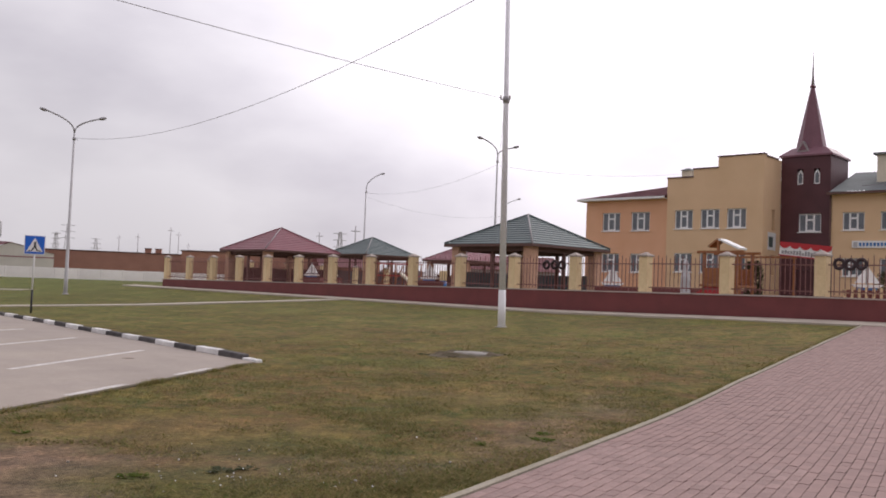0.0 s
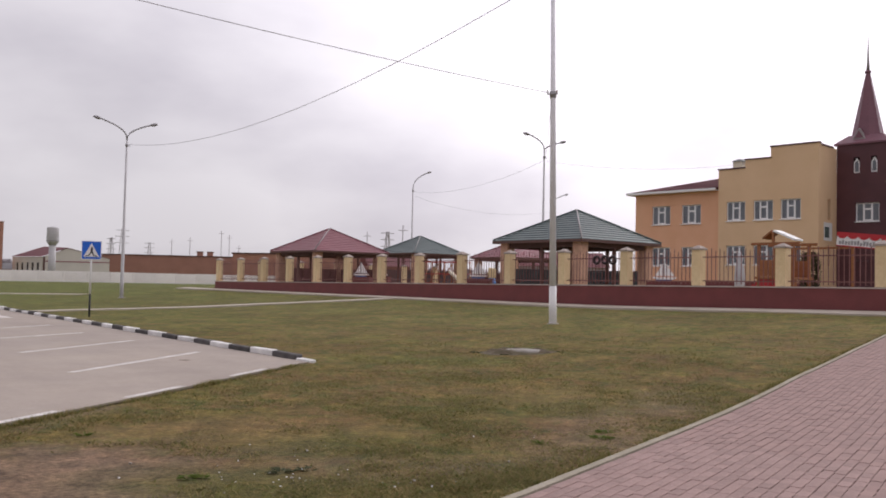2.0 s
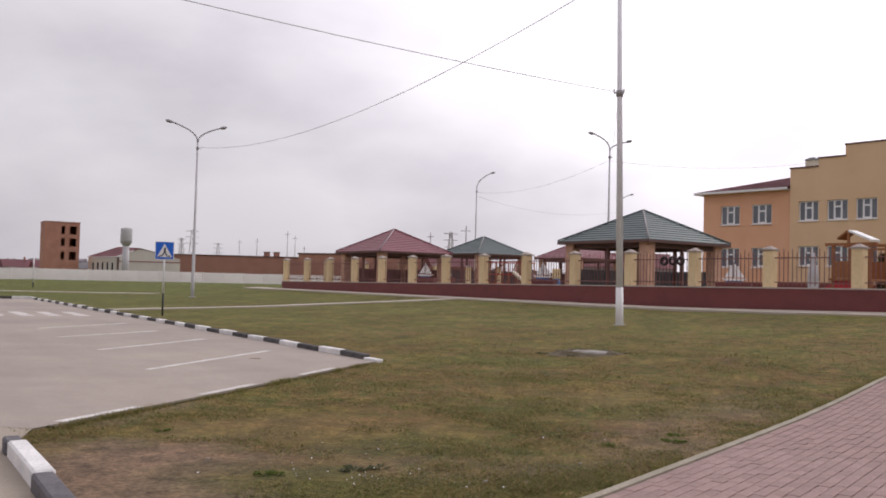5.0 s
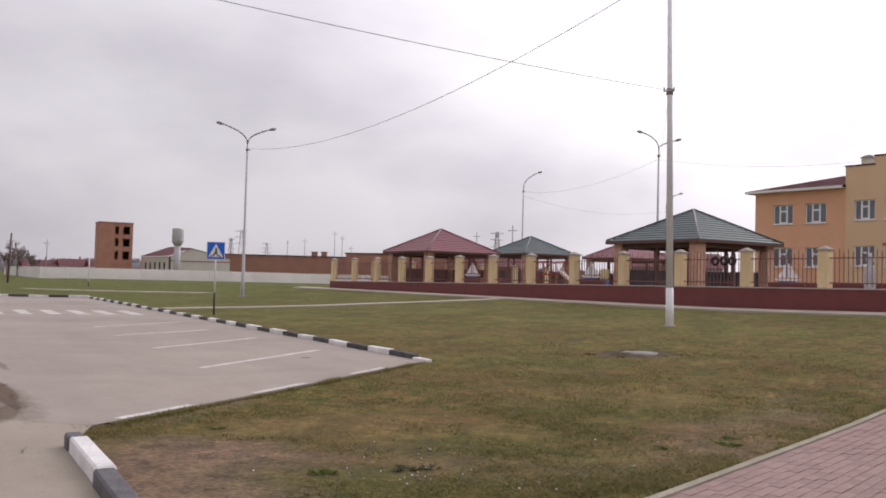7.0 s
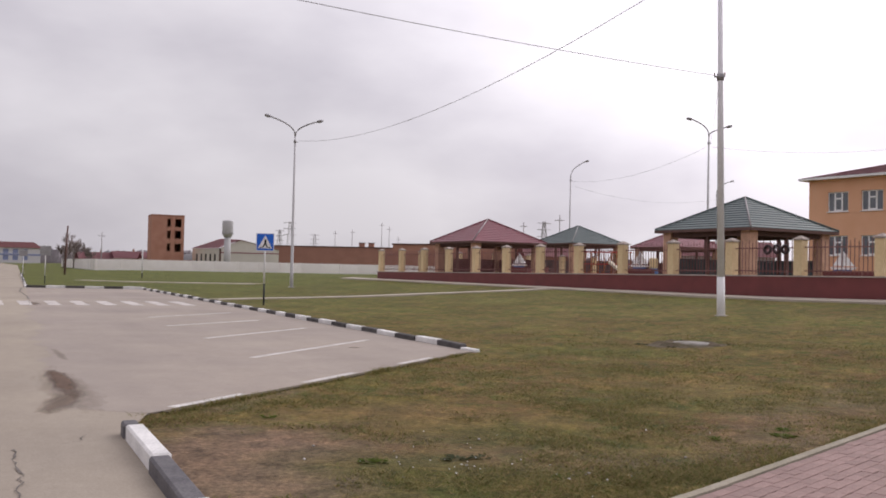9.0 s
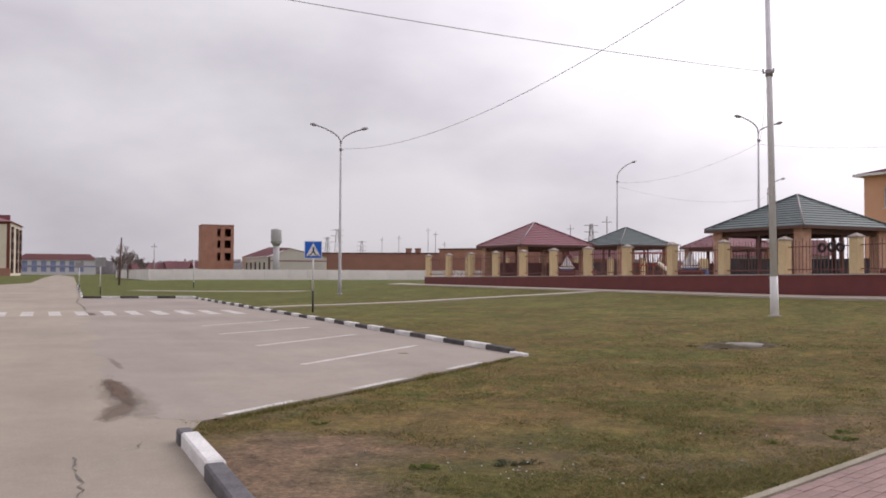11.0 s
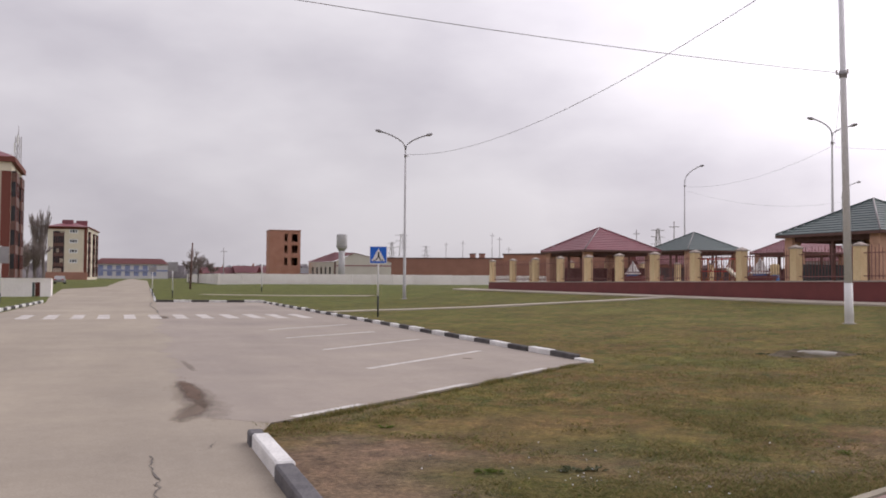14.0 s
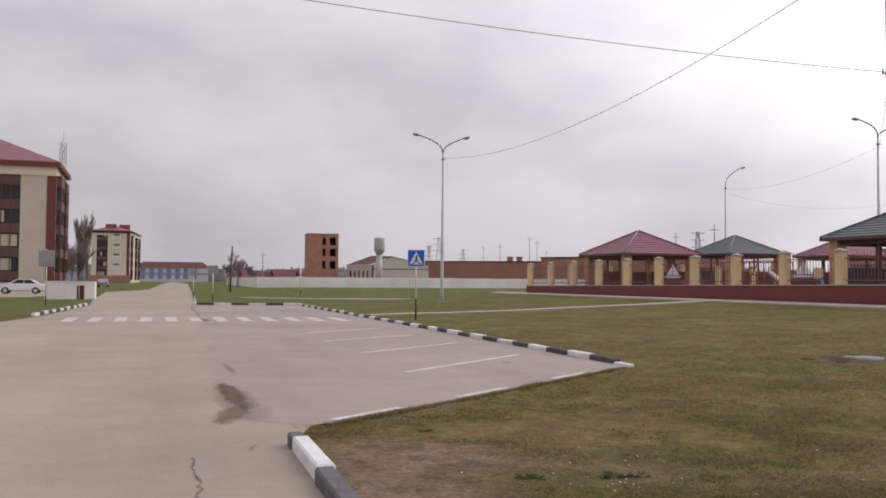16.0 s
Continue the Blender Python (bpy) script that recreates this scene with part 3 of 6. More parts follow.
# ---- ground, road, paths ----
def ground_sheet():
    bm = bmesh.new()
    radii = [0.0] + [0.6 * 1.055 ** k for k in range(158)]
    sect = 200
    rows = []
    for r in radii:
        ring = []
        for k in range(sect):
            a = 6.28318 * k / sect
            x, y = r * math.cos(a), 6 + r * math.sin(a)
            z = land(x, y)
            if r < 120:
                z += 0.05 * noise.noise((x * 0.35, y * 0.35, 3.0)) * smooth((Vector((x, y)).dot(N) - 10) / 6)
            ring.append(bm.verts.new((x, y, z)))
        rows.append(ring)
    for r0, r1 in zip(rows, rows[1:]):
        for k in range(sect):
            bm.faces.new((r0[k], r1[k], r1[(k + 1) % sect], r0[(k + 1) % sect])).smooth = True
    bmesh.ops.remove_doubles(bm, verts=rows[0], dist=0.001)
    return bm


tagged(part("ground", ground_sheet(), M_LAWN), "thin green and straw-brown lawn with bare soil patches", "lawn", kind="structure")

K = Vector((-3.55, 16.75))            # the parking's kerb corner beside the lawn
KF = Vector((-29.7, 46.3))           # its far corner
asphalt = [K, KF, RR, RR + ROAD * 420, RR + ROAD * 420 - ACROSS * 6.2, Vector((-261.4, 304.5)), Vector((-148.3, 169.0)), Vector((-88.9, 99.0)), Vector((-82.0, 88.0)), Vector((-76.0, 77.6)), Vector((-48.5, 48.2)), Vector((-39.6, 39.1)), Vector((-30.0, 27.0)), Vector((-27.1, 22.5)), Vector((-44, 6)), Vector((-60, -14)), Vector((-30, -45)), Vector((28, -30.6)), Vector((-4.95, 7.3)), Vector((-5.35, 8.3)), Vector((-4.72, 11.2)), Vector((-3.75, 16.3))]
tagged(part("road", slab([(p.x, p.y) for p in asphalt], -0.06, 0.014), M_ASPHALT), "worn beige-grey asphalt road and parking", "road", kind="structure")



def ragged(a, b, step, amount):
    """Points from a to b that wander off the straight line."""
    a, b = Vector(a), Vector(b)
    d = (b - a).normalized()
    count = int((b - a).length / step)
    return [a.lerp(b, i / count) + Vector((-d.y, d.x)) * amount * (noise.noise((i * 0.31, 1.7, 0.0)) + 0.6 * noise.noise((i * 1.3, 5.1, 0.0))) for i in range(1, count)]


parking = [K, KF, RR, Vector((-24.9, 30.7))] + ragged((-24.9, 30.7), (-6.5, 8.3), 0.3, 0.35) + [Vector((-6.5, 8.3)), Vector((-5.35, 8.3)), Vector((-4.72, 11.2)), Vector((-3.75, 16.3))]
tagged(part("parking", slab([(p.x, p.y) for p in parking], -0.05, 0.0155), M_ASPHALT_GREY), "lilac-grey asphalt of the parking bays", "parking", kind="structure")


def line_marks():
    """Bay lines, the dashed front line of the parking and the crossing."""
    def stroke(a, b, w, name, label, group):
        a, b = Vector(a), Vector(b)
        d = (b - a).normalized()
        n = Vector((-d.y, d.x)) * w / 2
        n_seg = max(2, int((b - a).length / 0.25))
        bm = bmesh.new()
        left, right = [], []
        for i in range(n_seg + 1):
            p = a.lerp(b, i / n_seg)
            j1, j2 = 0.012 * random.uniform(-1, 1), 0.012 * random.uniform(-1, 1)
            left.append(bm.verts.new((p.x + n.x * (1 + j1 * 8), p.y + n.y * (1 + j1 * 8), 0.019)))
            right.append(bm.verts.new((p.x - n.x * (1 + j2 * 8), p.y - n.y * (1 + j2 * 8), 0.019)))
        for i in range(n_seg):
            bm.faces.new((right[i], right[i + 1], left[i + 1], left[i]))
        bmesh.ops.recalc_face_normals(bm, faces=bm.faces[:])
        tagged(part(name, bm, M_STRIPE if w > 0.3 else M_LINE), label, "road marking", group, "structure")

    for a, b in (((-6.85, 13.86), (-6.27, 18.25)), ((-9.46, 17.01), (-8.83, 20.94)), ((-12.1, 19.9), (-11.2, 23.3)), ((-14.39, 22.7), (-13.71, 26.4))):
        stroke(a, b, 0.13, "parking_line", "worn white parking bay line on asphalt", "parking bay lines")
    for a, b in (((-5.33, 8.75), (-5.07, 9.95)), ((-4.80, 11.2), (-4.54, 12.55)), ((-4.27, 14.0), (-4.05, 15.2))):
        stroke(a, b, 0.12, "edge_line", "white painted edge line beside the lawn", "parking edge lines")
    # crossing stripes
    c0, c1 = Vector((-18.3, 31.2)), Vector((-26.6, 25.2))
    way = Vector((-0.66, 0.75))
    for i in range(12):
        c = c0.lerp(c1, i / 11)
        stroke(c - way * 1.75, c + way * 1.75, 0.42, "crossing_stripe", "worn white crossing stripe on asphalt", "crossing stripes")


line_marks()


def kerb_run(name, a, b, label, first=0, h=0.15, w=0.16, z=0.0, step=1.0, black=M_KERB_K):
    """Kerb stones, painted black and white by turns, standing proud of the road."""
    a, b = Vector(a), Vector(b)
    d = b - a
    count = max(1, round(d.length / step))
    L = d.length / count
    ang = math.degrees(math.atan2(d.y, d.x))
    run = thing(name, pose(a.x, a.y, z, 0, 0, ang), label, "kerb", kind="structure")
    meshes = []
    for mat in (M_KERB_W, black):
        bm = boxed(0.006, L - 0.006, -w / 2, w / 2, -0.1, h, bevel=0.018)
        me = bpy.data.meshes.new("kerb_stone")
        bm.to_mesh(me)
        bm.free()
        me.materials.append(mat)
        meshes.append(me)
    for i in range(count):
        share("kerb_stone", meshes[(i + first) % 2], run, pose(i * L, random.uniform(-0.012, 0.012), random.uniform(-0.012, 0.012), 0, random.uniform(-0.5, 0.5), random.uniform(-0.5, 0.5)))
    return run


kerb_run("kerb_parking", K + (KF - K).normalized() * 0.5, KF, "black and white painted kerb beside the lawn", first=1, h=0.12, step=1.02)
kerb_run("kerb_parking_tip", K - (KF - K).normalized() * 0.05, K + (KF - K).normalized() * 0.49, "short white kerb end at the parking corner", h=0.07, step=0.6)
kerb_run("kerb_parking_end", KF, RR, "black and white painted kerb at the parking end", step=1.0)
kerb_run("kerb_corner", (-4.715, 7.08), (9.5, -9.37), "large black and white painted kerb at the lawn corner", first=0, h=0.15, w=0.16, step=1.36, black=M_KERB_B)
kerb_run("kerb_corner_end", (-4.9, 7.3), (-4.725, 7.085), "short black painted kerb end by the parking", first=1, h=0.14, w=0.145, step=0.3, black=M_KERB_B)
kerb_run("kerb_road", RR, RR + ROAD * 60, "grey-white worn kerb along the far road", h=0.1, step=2.0)
kerb_run("kerb_left", (-30.3, 26.8), (-39.8, 39.0), "worn white kerb along the opposite verge", h=0.13, step=1.0)


def strip(name, pts, w, label, lift=0.03, mat=None):
    """A flat path that follows the ground."""
    bm = bmesh.new()
    fine = []
    for a, b in zip(pts, pts[1:]):
        a, b = Vector(a), Vector(b)
        n = max(2, int((b - a).length / 1.5))
        fine += [a.lerp(b, i / n) for i in range(n)]
    fine.append(Vector(pts[-1]))
    sides = []
    for i, p in enumerate(fine):
        d = (fine[min(i + 1, len(fine) - 1)] - fine[max(i - 1, 0)]).normalized()
        n = Vector((-d.y, d.x)) * w / 2
        row = []
        for k, dz in ((-1, -0.1), (-1, lift), (1, lift), (1, -0.1)):
            q = p + n * k
            row.append(bm.verts.new((q.x, q.y, land(q.x, q.y) + dz)))
        sides.append(row)
    for r0, r1 in zip(sides, sides[1:]):
        for k in range(3):
            bm.faces.new((r0[k], r0[k + 1], r1[k + 1], r1[k]))
    bmesh.ops.recalc_face_normals(bm, faces=bm.faces[:])
    return tagged(part(name, bm, mat or M_CONCRETE), label, "path", kind="structure")


strip("lawn_lip", [(-5.24, 8.45), (-4.65, 11.2), (-3.68, 16.2)], 0.1, "earthy lip of the lawn above the asphalt", 0.02, M_SOIL)
f0, f1 = uv(-4.5, -1.0), uv(54, -1.0)
strip("pavement", [(f0.x, f0.y), (f1.x, f1.y)], 1.1, "pale concrete walkway along the fence foot", 0.06, M_PATH)
strip("lawn_path", [(-19.2, 35.4), (-18.2, 36.8), (-13.87, 39.7), (-11.69, 41.8), (-6.6, 45.0), (-4.9, 45.9)], 0.9, "narrow pale concrete path across the lawn", 0.04, M_PATH)
strip("lawn_path_far", [(-46.7, 63.7), (-27.0, 56.5)], 0.9, "farther narrow concrete path across the lawn", 0.04, M_PATH)

# ---- the nursery fence ----
def wall_top(s):
    return 1.27 + 0.41 * min(max(s, 0), 47.5) / 47.5


def pillar_top(s):
    return 2.99 + 0.2 * min(max(s, 0), 47.5) / 47.5


def fence_side(name, start, ang, count, first_s, slope, label):
    """Maroon plinth, brick pillars with caps, and iron bars on two rails between them."""
    f = thing(name, pose(start.x, start.y, 0, 0, 0, ang), label, "fence", kind="structure")
    step = 3.41
    wt = (lambda u: wall_top(first_s + u)) if slope else (lambda u: 1.27)
    pt = (lambda u: pillar_top(first_s + u)) if slope else (lambda u: 2.99)
    d = Vector((math.cos(radians(ang)), math.sin(radians(ang))))
    bm, bc = bmesh.new(), bmesh.new()
    total = (count - 1) * step + 0.3
    n = count * 2
    for i in range(n):
        a, b = -0.3 + (total + 0.3) * i / n, -0.3 + (total + 0.3) * (i + 1) / n
        za, zb = wt(a), wt(b)
        v = [bm.verts.new(p) for p in ((a, -0.2, 0.1), (b, -0.2, 0.1), (b, -0.2, zb), (a, -0.2, za), (a, 0.2, 0.1), (b, 0.2, 0.1), (b, 0.2, zb), (a, 0.2, za))]
        for q in ((0, 1, 2, 3), (5, 4, 7, 6), (3, 2, 6, 7)) + (((4, 0, 3, 7),) if i == 0 else ()) + (((1, 5, 6, 2),) if i == n - 1 else ()):
            bm.faces.new([v[k] for k in q])
        c = [bc.verts.new(p) for p in ((a, -0.24, za), (b, -0.24, zb), (b, -0.24, zb + 0.05), (a, -0.24, za + 0.05), (a, 0.24, za), (b, 0.24, zb), (b, 0.24, zb + 0.05), (a, 0.24, za + 0.05))]
        for q in ((0, 1, 2, 3), (5, 4, 7, 6), (3, 2, 6, 7), (1, 0, 4, 5)):
            bc.faces.new([c[k] for k in q])
    for b in (bm, bc):
        bmesh.ops.remove_doubles(b, verts=b.verts[:], dist=0.0005)
    part("plinth", bm, M_MAROON, f, "maroon painted low wall")
    part("coping", bc, M_COPING, f, "pale thin coping")
    for k in range(count):
        u = k * step
        z0, z1 = wt(u) + 0.05, pt(u)
        bm = boxed(-0.19, 0.19, -0.19, 0.19, z0, z1 - 0.14, bevel=0.012)
        p = part("pillar", bm, M_PILLAR, f, m=pose(u, 0, 0, 0, 0, 0))
        bm = bmesh.new()
        box(bm, -0.235, 0.235, -0.235, 0.235, z1 - 0.14, z1 - 0.08)
        box(bm, -0.22, 0.22, -0.22, 0.22, z1 - 0.08, z1 + 0.04, top=0.12)
        part("cap", bm, M_CAP, p, "weathered pyramid cap")
        if k == count - 1:
            break
        za, zb = wt(u + 1.7) + 0.22, pt(u + 1.7) - 0.42
        for z in (za, zb):
            part("rail", boxed(u + 0.2, u + step - 0.2, -0.02, 0.02, z - 0.02, z + 0.02), M_IRON, f)
        gap = (step - 0.42) / 17
        for j in range(16):
            x = u + 0.21 + gap * (j + 1)
            h = zb + (0.34 if j % 2 else 0.24)
            bm = bmesh.new()
            tube(bm, [(x, 0, za - 0.12), (x, 0, h - 0.06), (x, 0, h)], [0.016, 0.016, 0.004], 5)
            part("bar", bm, M_IRON, f)
    return f


fa = uv(-0.26, 0)
fence_side("fence_front", fa, -46.89, 18, -0.26, True, "iron-barred fence with cream brick pillars on maroon plinth")
fb = uv(-0.26, 3.41)
fence_side("fence_side", fb, 43.11, 9, 0, False, "side run of iron-barred fence with cream brick pillars")


# ---- gazebos ----
def gazebo(cx, cy, h, roof_mat, label, screen_mat):
    g0 = land(cx, cy)
    g = thing("gazebo", pose(cx, cy, g0, 0, 0, -46.89), label, "gazebo", "gazebos in the nursery yard")
    ez, az, o = 2.95 - h, 4.6 - h, 3.0
    # pressed metal roof: courses step down each face
    bm = bmesh.new()
    courses = 13
    for side in range(4):
        rot = Matrix.Rotation(side * math.pi / 2, 4, "Z")
        for c in range(courses):
            t0, t1 = c / courses, (c + 1) / courses
            r0, r1 = o * (1 - t0), o * (1 - t1)
            z0, z1 = ez + (az - ez) * t0, ez + (az - ez) * t1
            pts = [(-r0, -r0, z0 + 0.034), (r0, -r0, z0 + 0.034), (r1, -r1, z1), (-r1, -r1, z1)]
            if c == courses - 1:
                pts = pts[:2] + [(0, 0, z1)]
            bm.faces.new([bm.verts.new(rot @ Vector(p)) for p in pts])
            low = [(-r0, -r0, z0), (r0, -r0, z0), (r0, -r0, z0 + 0.034), (-r0, -r0, z0 + 0.034)]
            bm.faces.new([bm.verts.new(rot @ Vector(p)) for p in low])
        # boarded underside
        bm.faces.new([bm.verts.new(rot @ Vector(p)) for p in ((o, -o, ez - 0.02), (-o, -o, ez - 0.02), (0, 0, az - 0.1))])
    roof = part("roof", bm, roof_mat, g)
    for side in range(4):
        a = math.pi / 4 + side * math.pi / 2
        e = Vector((math.cos(a), math.sin(a), 0)) * o * 1.4142
        part("ridge", tubed([(e.x, e.y, ez + 0.06), (0, 0, az + 0.04)], 0.04, 6), M_RIDGE if side == 3 else roof_mat, roof)
    for side in range(4):
        bm = boxed(-o, o, -o - 0.015, -o + 0.03, ez - 0.13, ez - 0.004)
        part("fascia", bm, M_BROWN, g, m=Matrix.Rotation(side * math.pi / 2, 4, "Z"))
        bm = boxed(-o + 0.62, o - 0.62, -o + 0.42, -o + 0.58, ez - 0.34, ez - 0.1)
        part("beam", bm, M_BROWN, g, m=Matrix.Rotation(side * math.pi / 2, 4, "Z"))
    c = o - 0.55
    for x, y in ((-c, -c), (c, -c), (c, c), (-c, c)):
        part("column", boxed(x - 0.26, x + 0.26, y - 0.26, y + 0.26, -0.15, ez - 0.1, bevel=0.015), M_COL_BRICK, g)
    for x, y in ((0, -c), (c, 0), (0, c), (-c, 0)):
        part("post", boxed(x - 0.07, x + 0.07, y - 0.07, y + 0.07, -0.15, ez - 0.1), M_BROWN, g)
    part("floor_slab", boxed(-c - 0.3, c + 0.3, -c - 0.3, c + 0.3, -0.3, 0.12), M_CONCRETE, g)
    # half-high boarded backs, each board on its own
    for side in (2, 3):
        scr = part("screen", boxed(-c + 0.27, c - 0.27, -c - 0.03, -c + 0.03, 1.5, 1.59), screen_mat, g, "half-high boarded screen", m=Matrix.Rotation(side * math.pi / 2, 4, "Z"))
        wide = (2 * c - 0.54) / 14
        for k in range(14):
            u = -c + 0.27 + wide * k
            part("board", boxed(u + 0.012, u + wide - 0.012, -c - 0.02, -c + 0.02, 0.122, 1.498), screen_mat, scr)
    for side in (0, 1):
        part("bench", boxed(-c + 0.5, -0.4, -c + 0.15, -c + 0.5, 0.5, 0.56), M_BROWN, g, m=Matrix.Rotation(side * math.pi / 2, 4, "Z"))
        part("bench_leg", boxed(-c + 0.9, -c + 0.98, -c + 0.2, -c + 0.45, 0.12, 0.498), M_BROWN, g, m=Matrix.Rotation(side * math.pi / 2, 4, "Z"))
    return g


M_SCREEN = material("dark_teal_boards", (0.115, 0.145, 0.155), 0.7, var=0.2, per_piece=0.12)
M_SCREEN_RED = material("dark_maroon_boards", (0.13, 0.052, 0.055), 0.7, var=0.2, per_piece=0.12)
gazebo(3.99, 44.82, 0, M_ROOF_GREEN, "square brick-columned gazebo with dark green metal roof", M_SCREEN)
gazebo(-11.74, 60.88, 0.22, M_ROOF_RED, "square brick-columned gazebo with wine-red metal roof", M_SCREEN_RED)
gazebo(-7.0, 79.7, -0.1, M_ROOF_GREEN, "farther gazebo with dark green metal roof", M_SCREEN)
gazebo(1.75, 83.5, 0, M_ROOF_RED, "farther gazebo with wine-red metal roof", M_SCREEN_RED)


# ---- the nursery building ----

def window(house, u, z, w, h, y=0.0, kind="three"):
    """White frame of three lights, set back in the opening, with glass, curtains and a sill."""
    t = 0.07
    if kind == "three":
        x1, x2, zc = u + w * 0.33, u + w * 0.67, z + h * 0.62
        gaps = [(u + t, x1 - 0.06, z + t, z + h - t), (x2 + 0.06, u + w - t, z + t, z + h - t), (x1 + 0.06, x2 - 0.06, z + t + 0.08, zc), (x1 + 0.06, x2 - 0.06, zc + 0.12, z + h - t)]
    elif kind == "two":
        gaps = [(u + t, u + w / 2 - 0.05, z + t, z + h - t), (u + w / 2 + 0.05, u + w - t, z + t, z + h - t)]
    else:
        gaps = [(u + t, u + w - t, z + t, z + h - t)]
    bm = pierced(u, u + w, z, z + h, 0.08, gaps)
    bmesh.ops.remove_doubles(bm, verts=bm.verts[:], dist=0.0005)
    win = part("window", bm, M_PVC, house, "white plastic three-light window", m=pose(0, y + 0.09, 0))
    if kind == "three":
        lights = ((0.02, 0.33), (0.33, 0.67), (0.67, 0.98))
    elif kind == "two":
        lights = ((0.02, 0.5), (0.5, 0.98))
    else:
        lights = ((0.02, 0.98),)
    for a, b in lights:
        part("pane", boxed(u + w * a + 0.03, u + w * b - 0.03, 0.04, 0.05, z + t * 0.5, z + h - t * 0.5), M_PANE, win)
    part("sill", boxed(u - 0.05, u + w + 0.05, -0.17, 0.01, z - 0.05, z - 0.003), M_PVC, win)
    return win


def nursery():
    h = thing("nursery_building", pose(10.79, 68.0, 0, 0, 0, -42), "two-storey orange and ochre nursery with a dark turret", "building")
    zb = 0.7
    # orange wing
    rows = ((6.25, 1.4), (3.15, 1.4))
    left = [(1.22, 1.55), (3.72, 1.55)]
    holes = [(u, u + w, z, z + hh) for u, w in left for z, hh in rows]
    part("wall", pierced(-0.24, 6.7, zb, 8.62, 0.35, holes), M_ORANGE, h, "orange plastered wall")
    for u, w in left:
        for z, hh in rows:
            window(h, u, z, w, hh)
    part("wall", boxed(-0.24, 0.11, 0.352, 12.0, zb, 8.62), M_ORANGE, h, "orange plastered wall")
    part("wall", boxed(-0.24, 30, 11.9, 12.2, zb, 8.62), M_ORANGE, h)
    bm = bmesh.new()
    e0, e1 = 8.72, 10.3
    quad(bm, (-0.75, -0.5, e0), (6.68, -0.5, e0), (6.68, 6.0, e1), (4.4, 6.0, e1))
    quad(bm, (-0.75, -0.5, e0), (4.4, 6.0, e1), (-0.75, 12.6, e0))
    quad(bm, (-0.75, 12.6, e0), (4.4, 6.0, e1), (6.68, 6.0, e1), (6.68, 12.6, e0))
    bmesh.ops.solidify(bm, geom=bm.faces[:], thickness=0.06)
    roof = part("roof", bm, M_ROOF_PLUM, h, "dark wine-red metal roof")
    part("gutter", boxed(-0.75, 6.66, -0.56, -0.44, 8.56, 8.72), M_PVC, roof, "white gutter")
    part("gutter", boxed(-0.81, -0.7, -0.5, 12.6, 8.56, 8.72), M_PVC, roof)
    part("soffit", boxed(-0.7, 6.66, -0.43, 0.0, 8.56, 8.6), M_PVC, roof)
    part("plinth", boxed(-0.3, 6.69, -0.1, -0.004, zb, 2.05), M_MAROON, h, "maroon painted base course")
    part("plinth", boxed(6.69, 13.86, -0.22, -0.124, zb, 2.05), M_MAROON, h)
    # ochre front with its stepped parapet, a little proud
    mid = [(7.33, 1.4), (9.32, 1.4), (11.25, 1.38)]
    holes = [(u, u + w, z, z + hh) for u, w in mid for z, hh in ((6.33, 1.36), (3.24, 1.36))]
    part("wall", pierced(6.7, 13.8, zb, 9.99, 0.35, holes), M_YELLOW, h, "ochre plastered front", m=pose(0, -0.12, 0))
    for u, w in mid:
        for z, hh in ((6.33, 1.36), (3.24, 1.36)):
            window(h, u, z, w, hh, y=-0.12)
    for u0, u1, z0, z1 in ((8.7, 10.54, 9.99, 10.55), (10.54, 13.8, 9.99, 11.3)):
        part("parapet", boxed(u0, u1, -0.12, 0.23, z0, z1), M_YELLOW, h, "stepped ochre parapet")
    for u0, u1, z in ((6.66, 8.74, 9.99), (8.66, 10.58, 10.55), (10.5, 13.84, 11.3)):
        part("parapet_cap", boxed(u0, u1, -0.18, 0.29, z, z + 0.09), M_DARKRED, h, "dark parapet capping")
    sw = [(1.35, 1.85, 6.3, 7.7), (1.35, 1.85, 3.2, 4.6)]
    bm = pierced(0.23, 2.84, zb, 11.2, 0.35, sw)
    part("wall", bm, M_YELLOW, h, "ochre plastered return wall", m=pose(13.8, 0, 0, 0, 0, 90))
    part("parapet_cap", boxed(13.42, 13.86, 0.3, 2.2, 11.2, 11.29), M_DARKRED, h)
    part("parapet", boxed(6.7, 13.44, 5.0, 5.3, 8.6, 9.9), M_YELLOW, h)
    part("roof_slab", boxed(6.72, 13.4, 0.25, 11.9, 9.5, 9.7), M_ROOF_GREY, h)
    for u, w in ((7.0, 0.7),):
        part("chimney", boxed(u, u + w, 1.4, 2.2, 9.7, 10.75), M_CREAM, h)
        part("chimney_cap", boxed(u - 0.1, u + w + 0.1, 1.3, 2.3, 10.75, 10.95, top=0.3), M_ROOF_GREY, h)
    # turret
    t0, t1, y0 = 13.8, 17.12, 2.85
    holes = [(15.05, 16.55, 6.22, 7.47), (14.9, 15.3, 9.5, 10.55), (16.02, 16.42, 9.5, 10.55), (14.95, 16.1, zb, 3.6)]
    part("turret_wall", pierced(t0, t1, zb, 11.42, 0.3, holes), M_DARKRED, h, "dark maroon clad turret wall", m=pose(0, y0, 0))
    part("turret_wall", boxed(t1 - 0.3, t1, y0 + 0.302, y0 + 3.2, zb, 11.42), M_DARKRED, h)
    part("turret_wall", boxed(t0, t0 + 0.3, y0 + 0.302, y0 + 3.2, zb, 11.42), M_DARKRED, h)
    part("turret_wall", boxed(t0, t1, y0 + 3.2, y0 + 3.5, zb, 11.42), M_DARKRED, h)
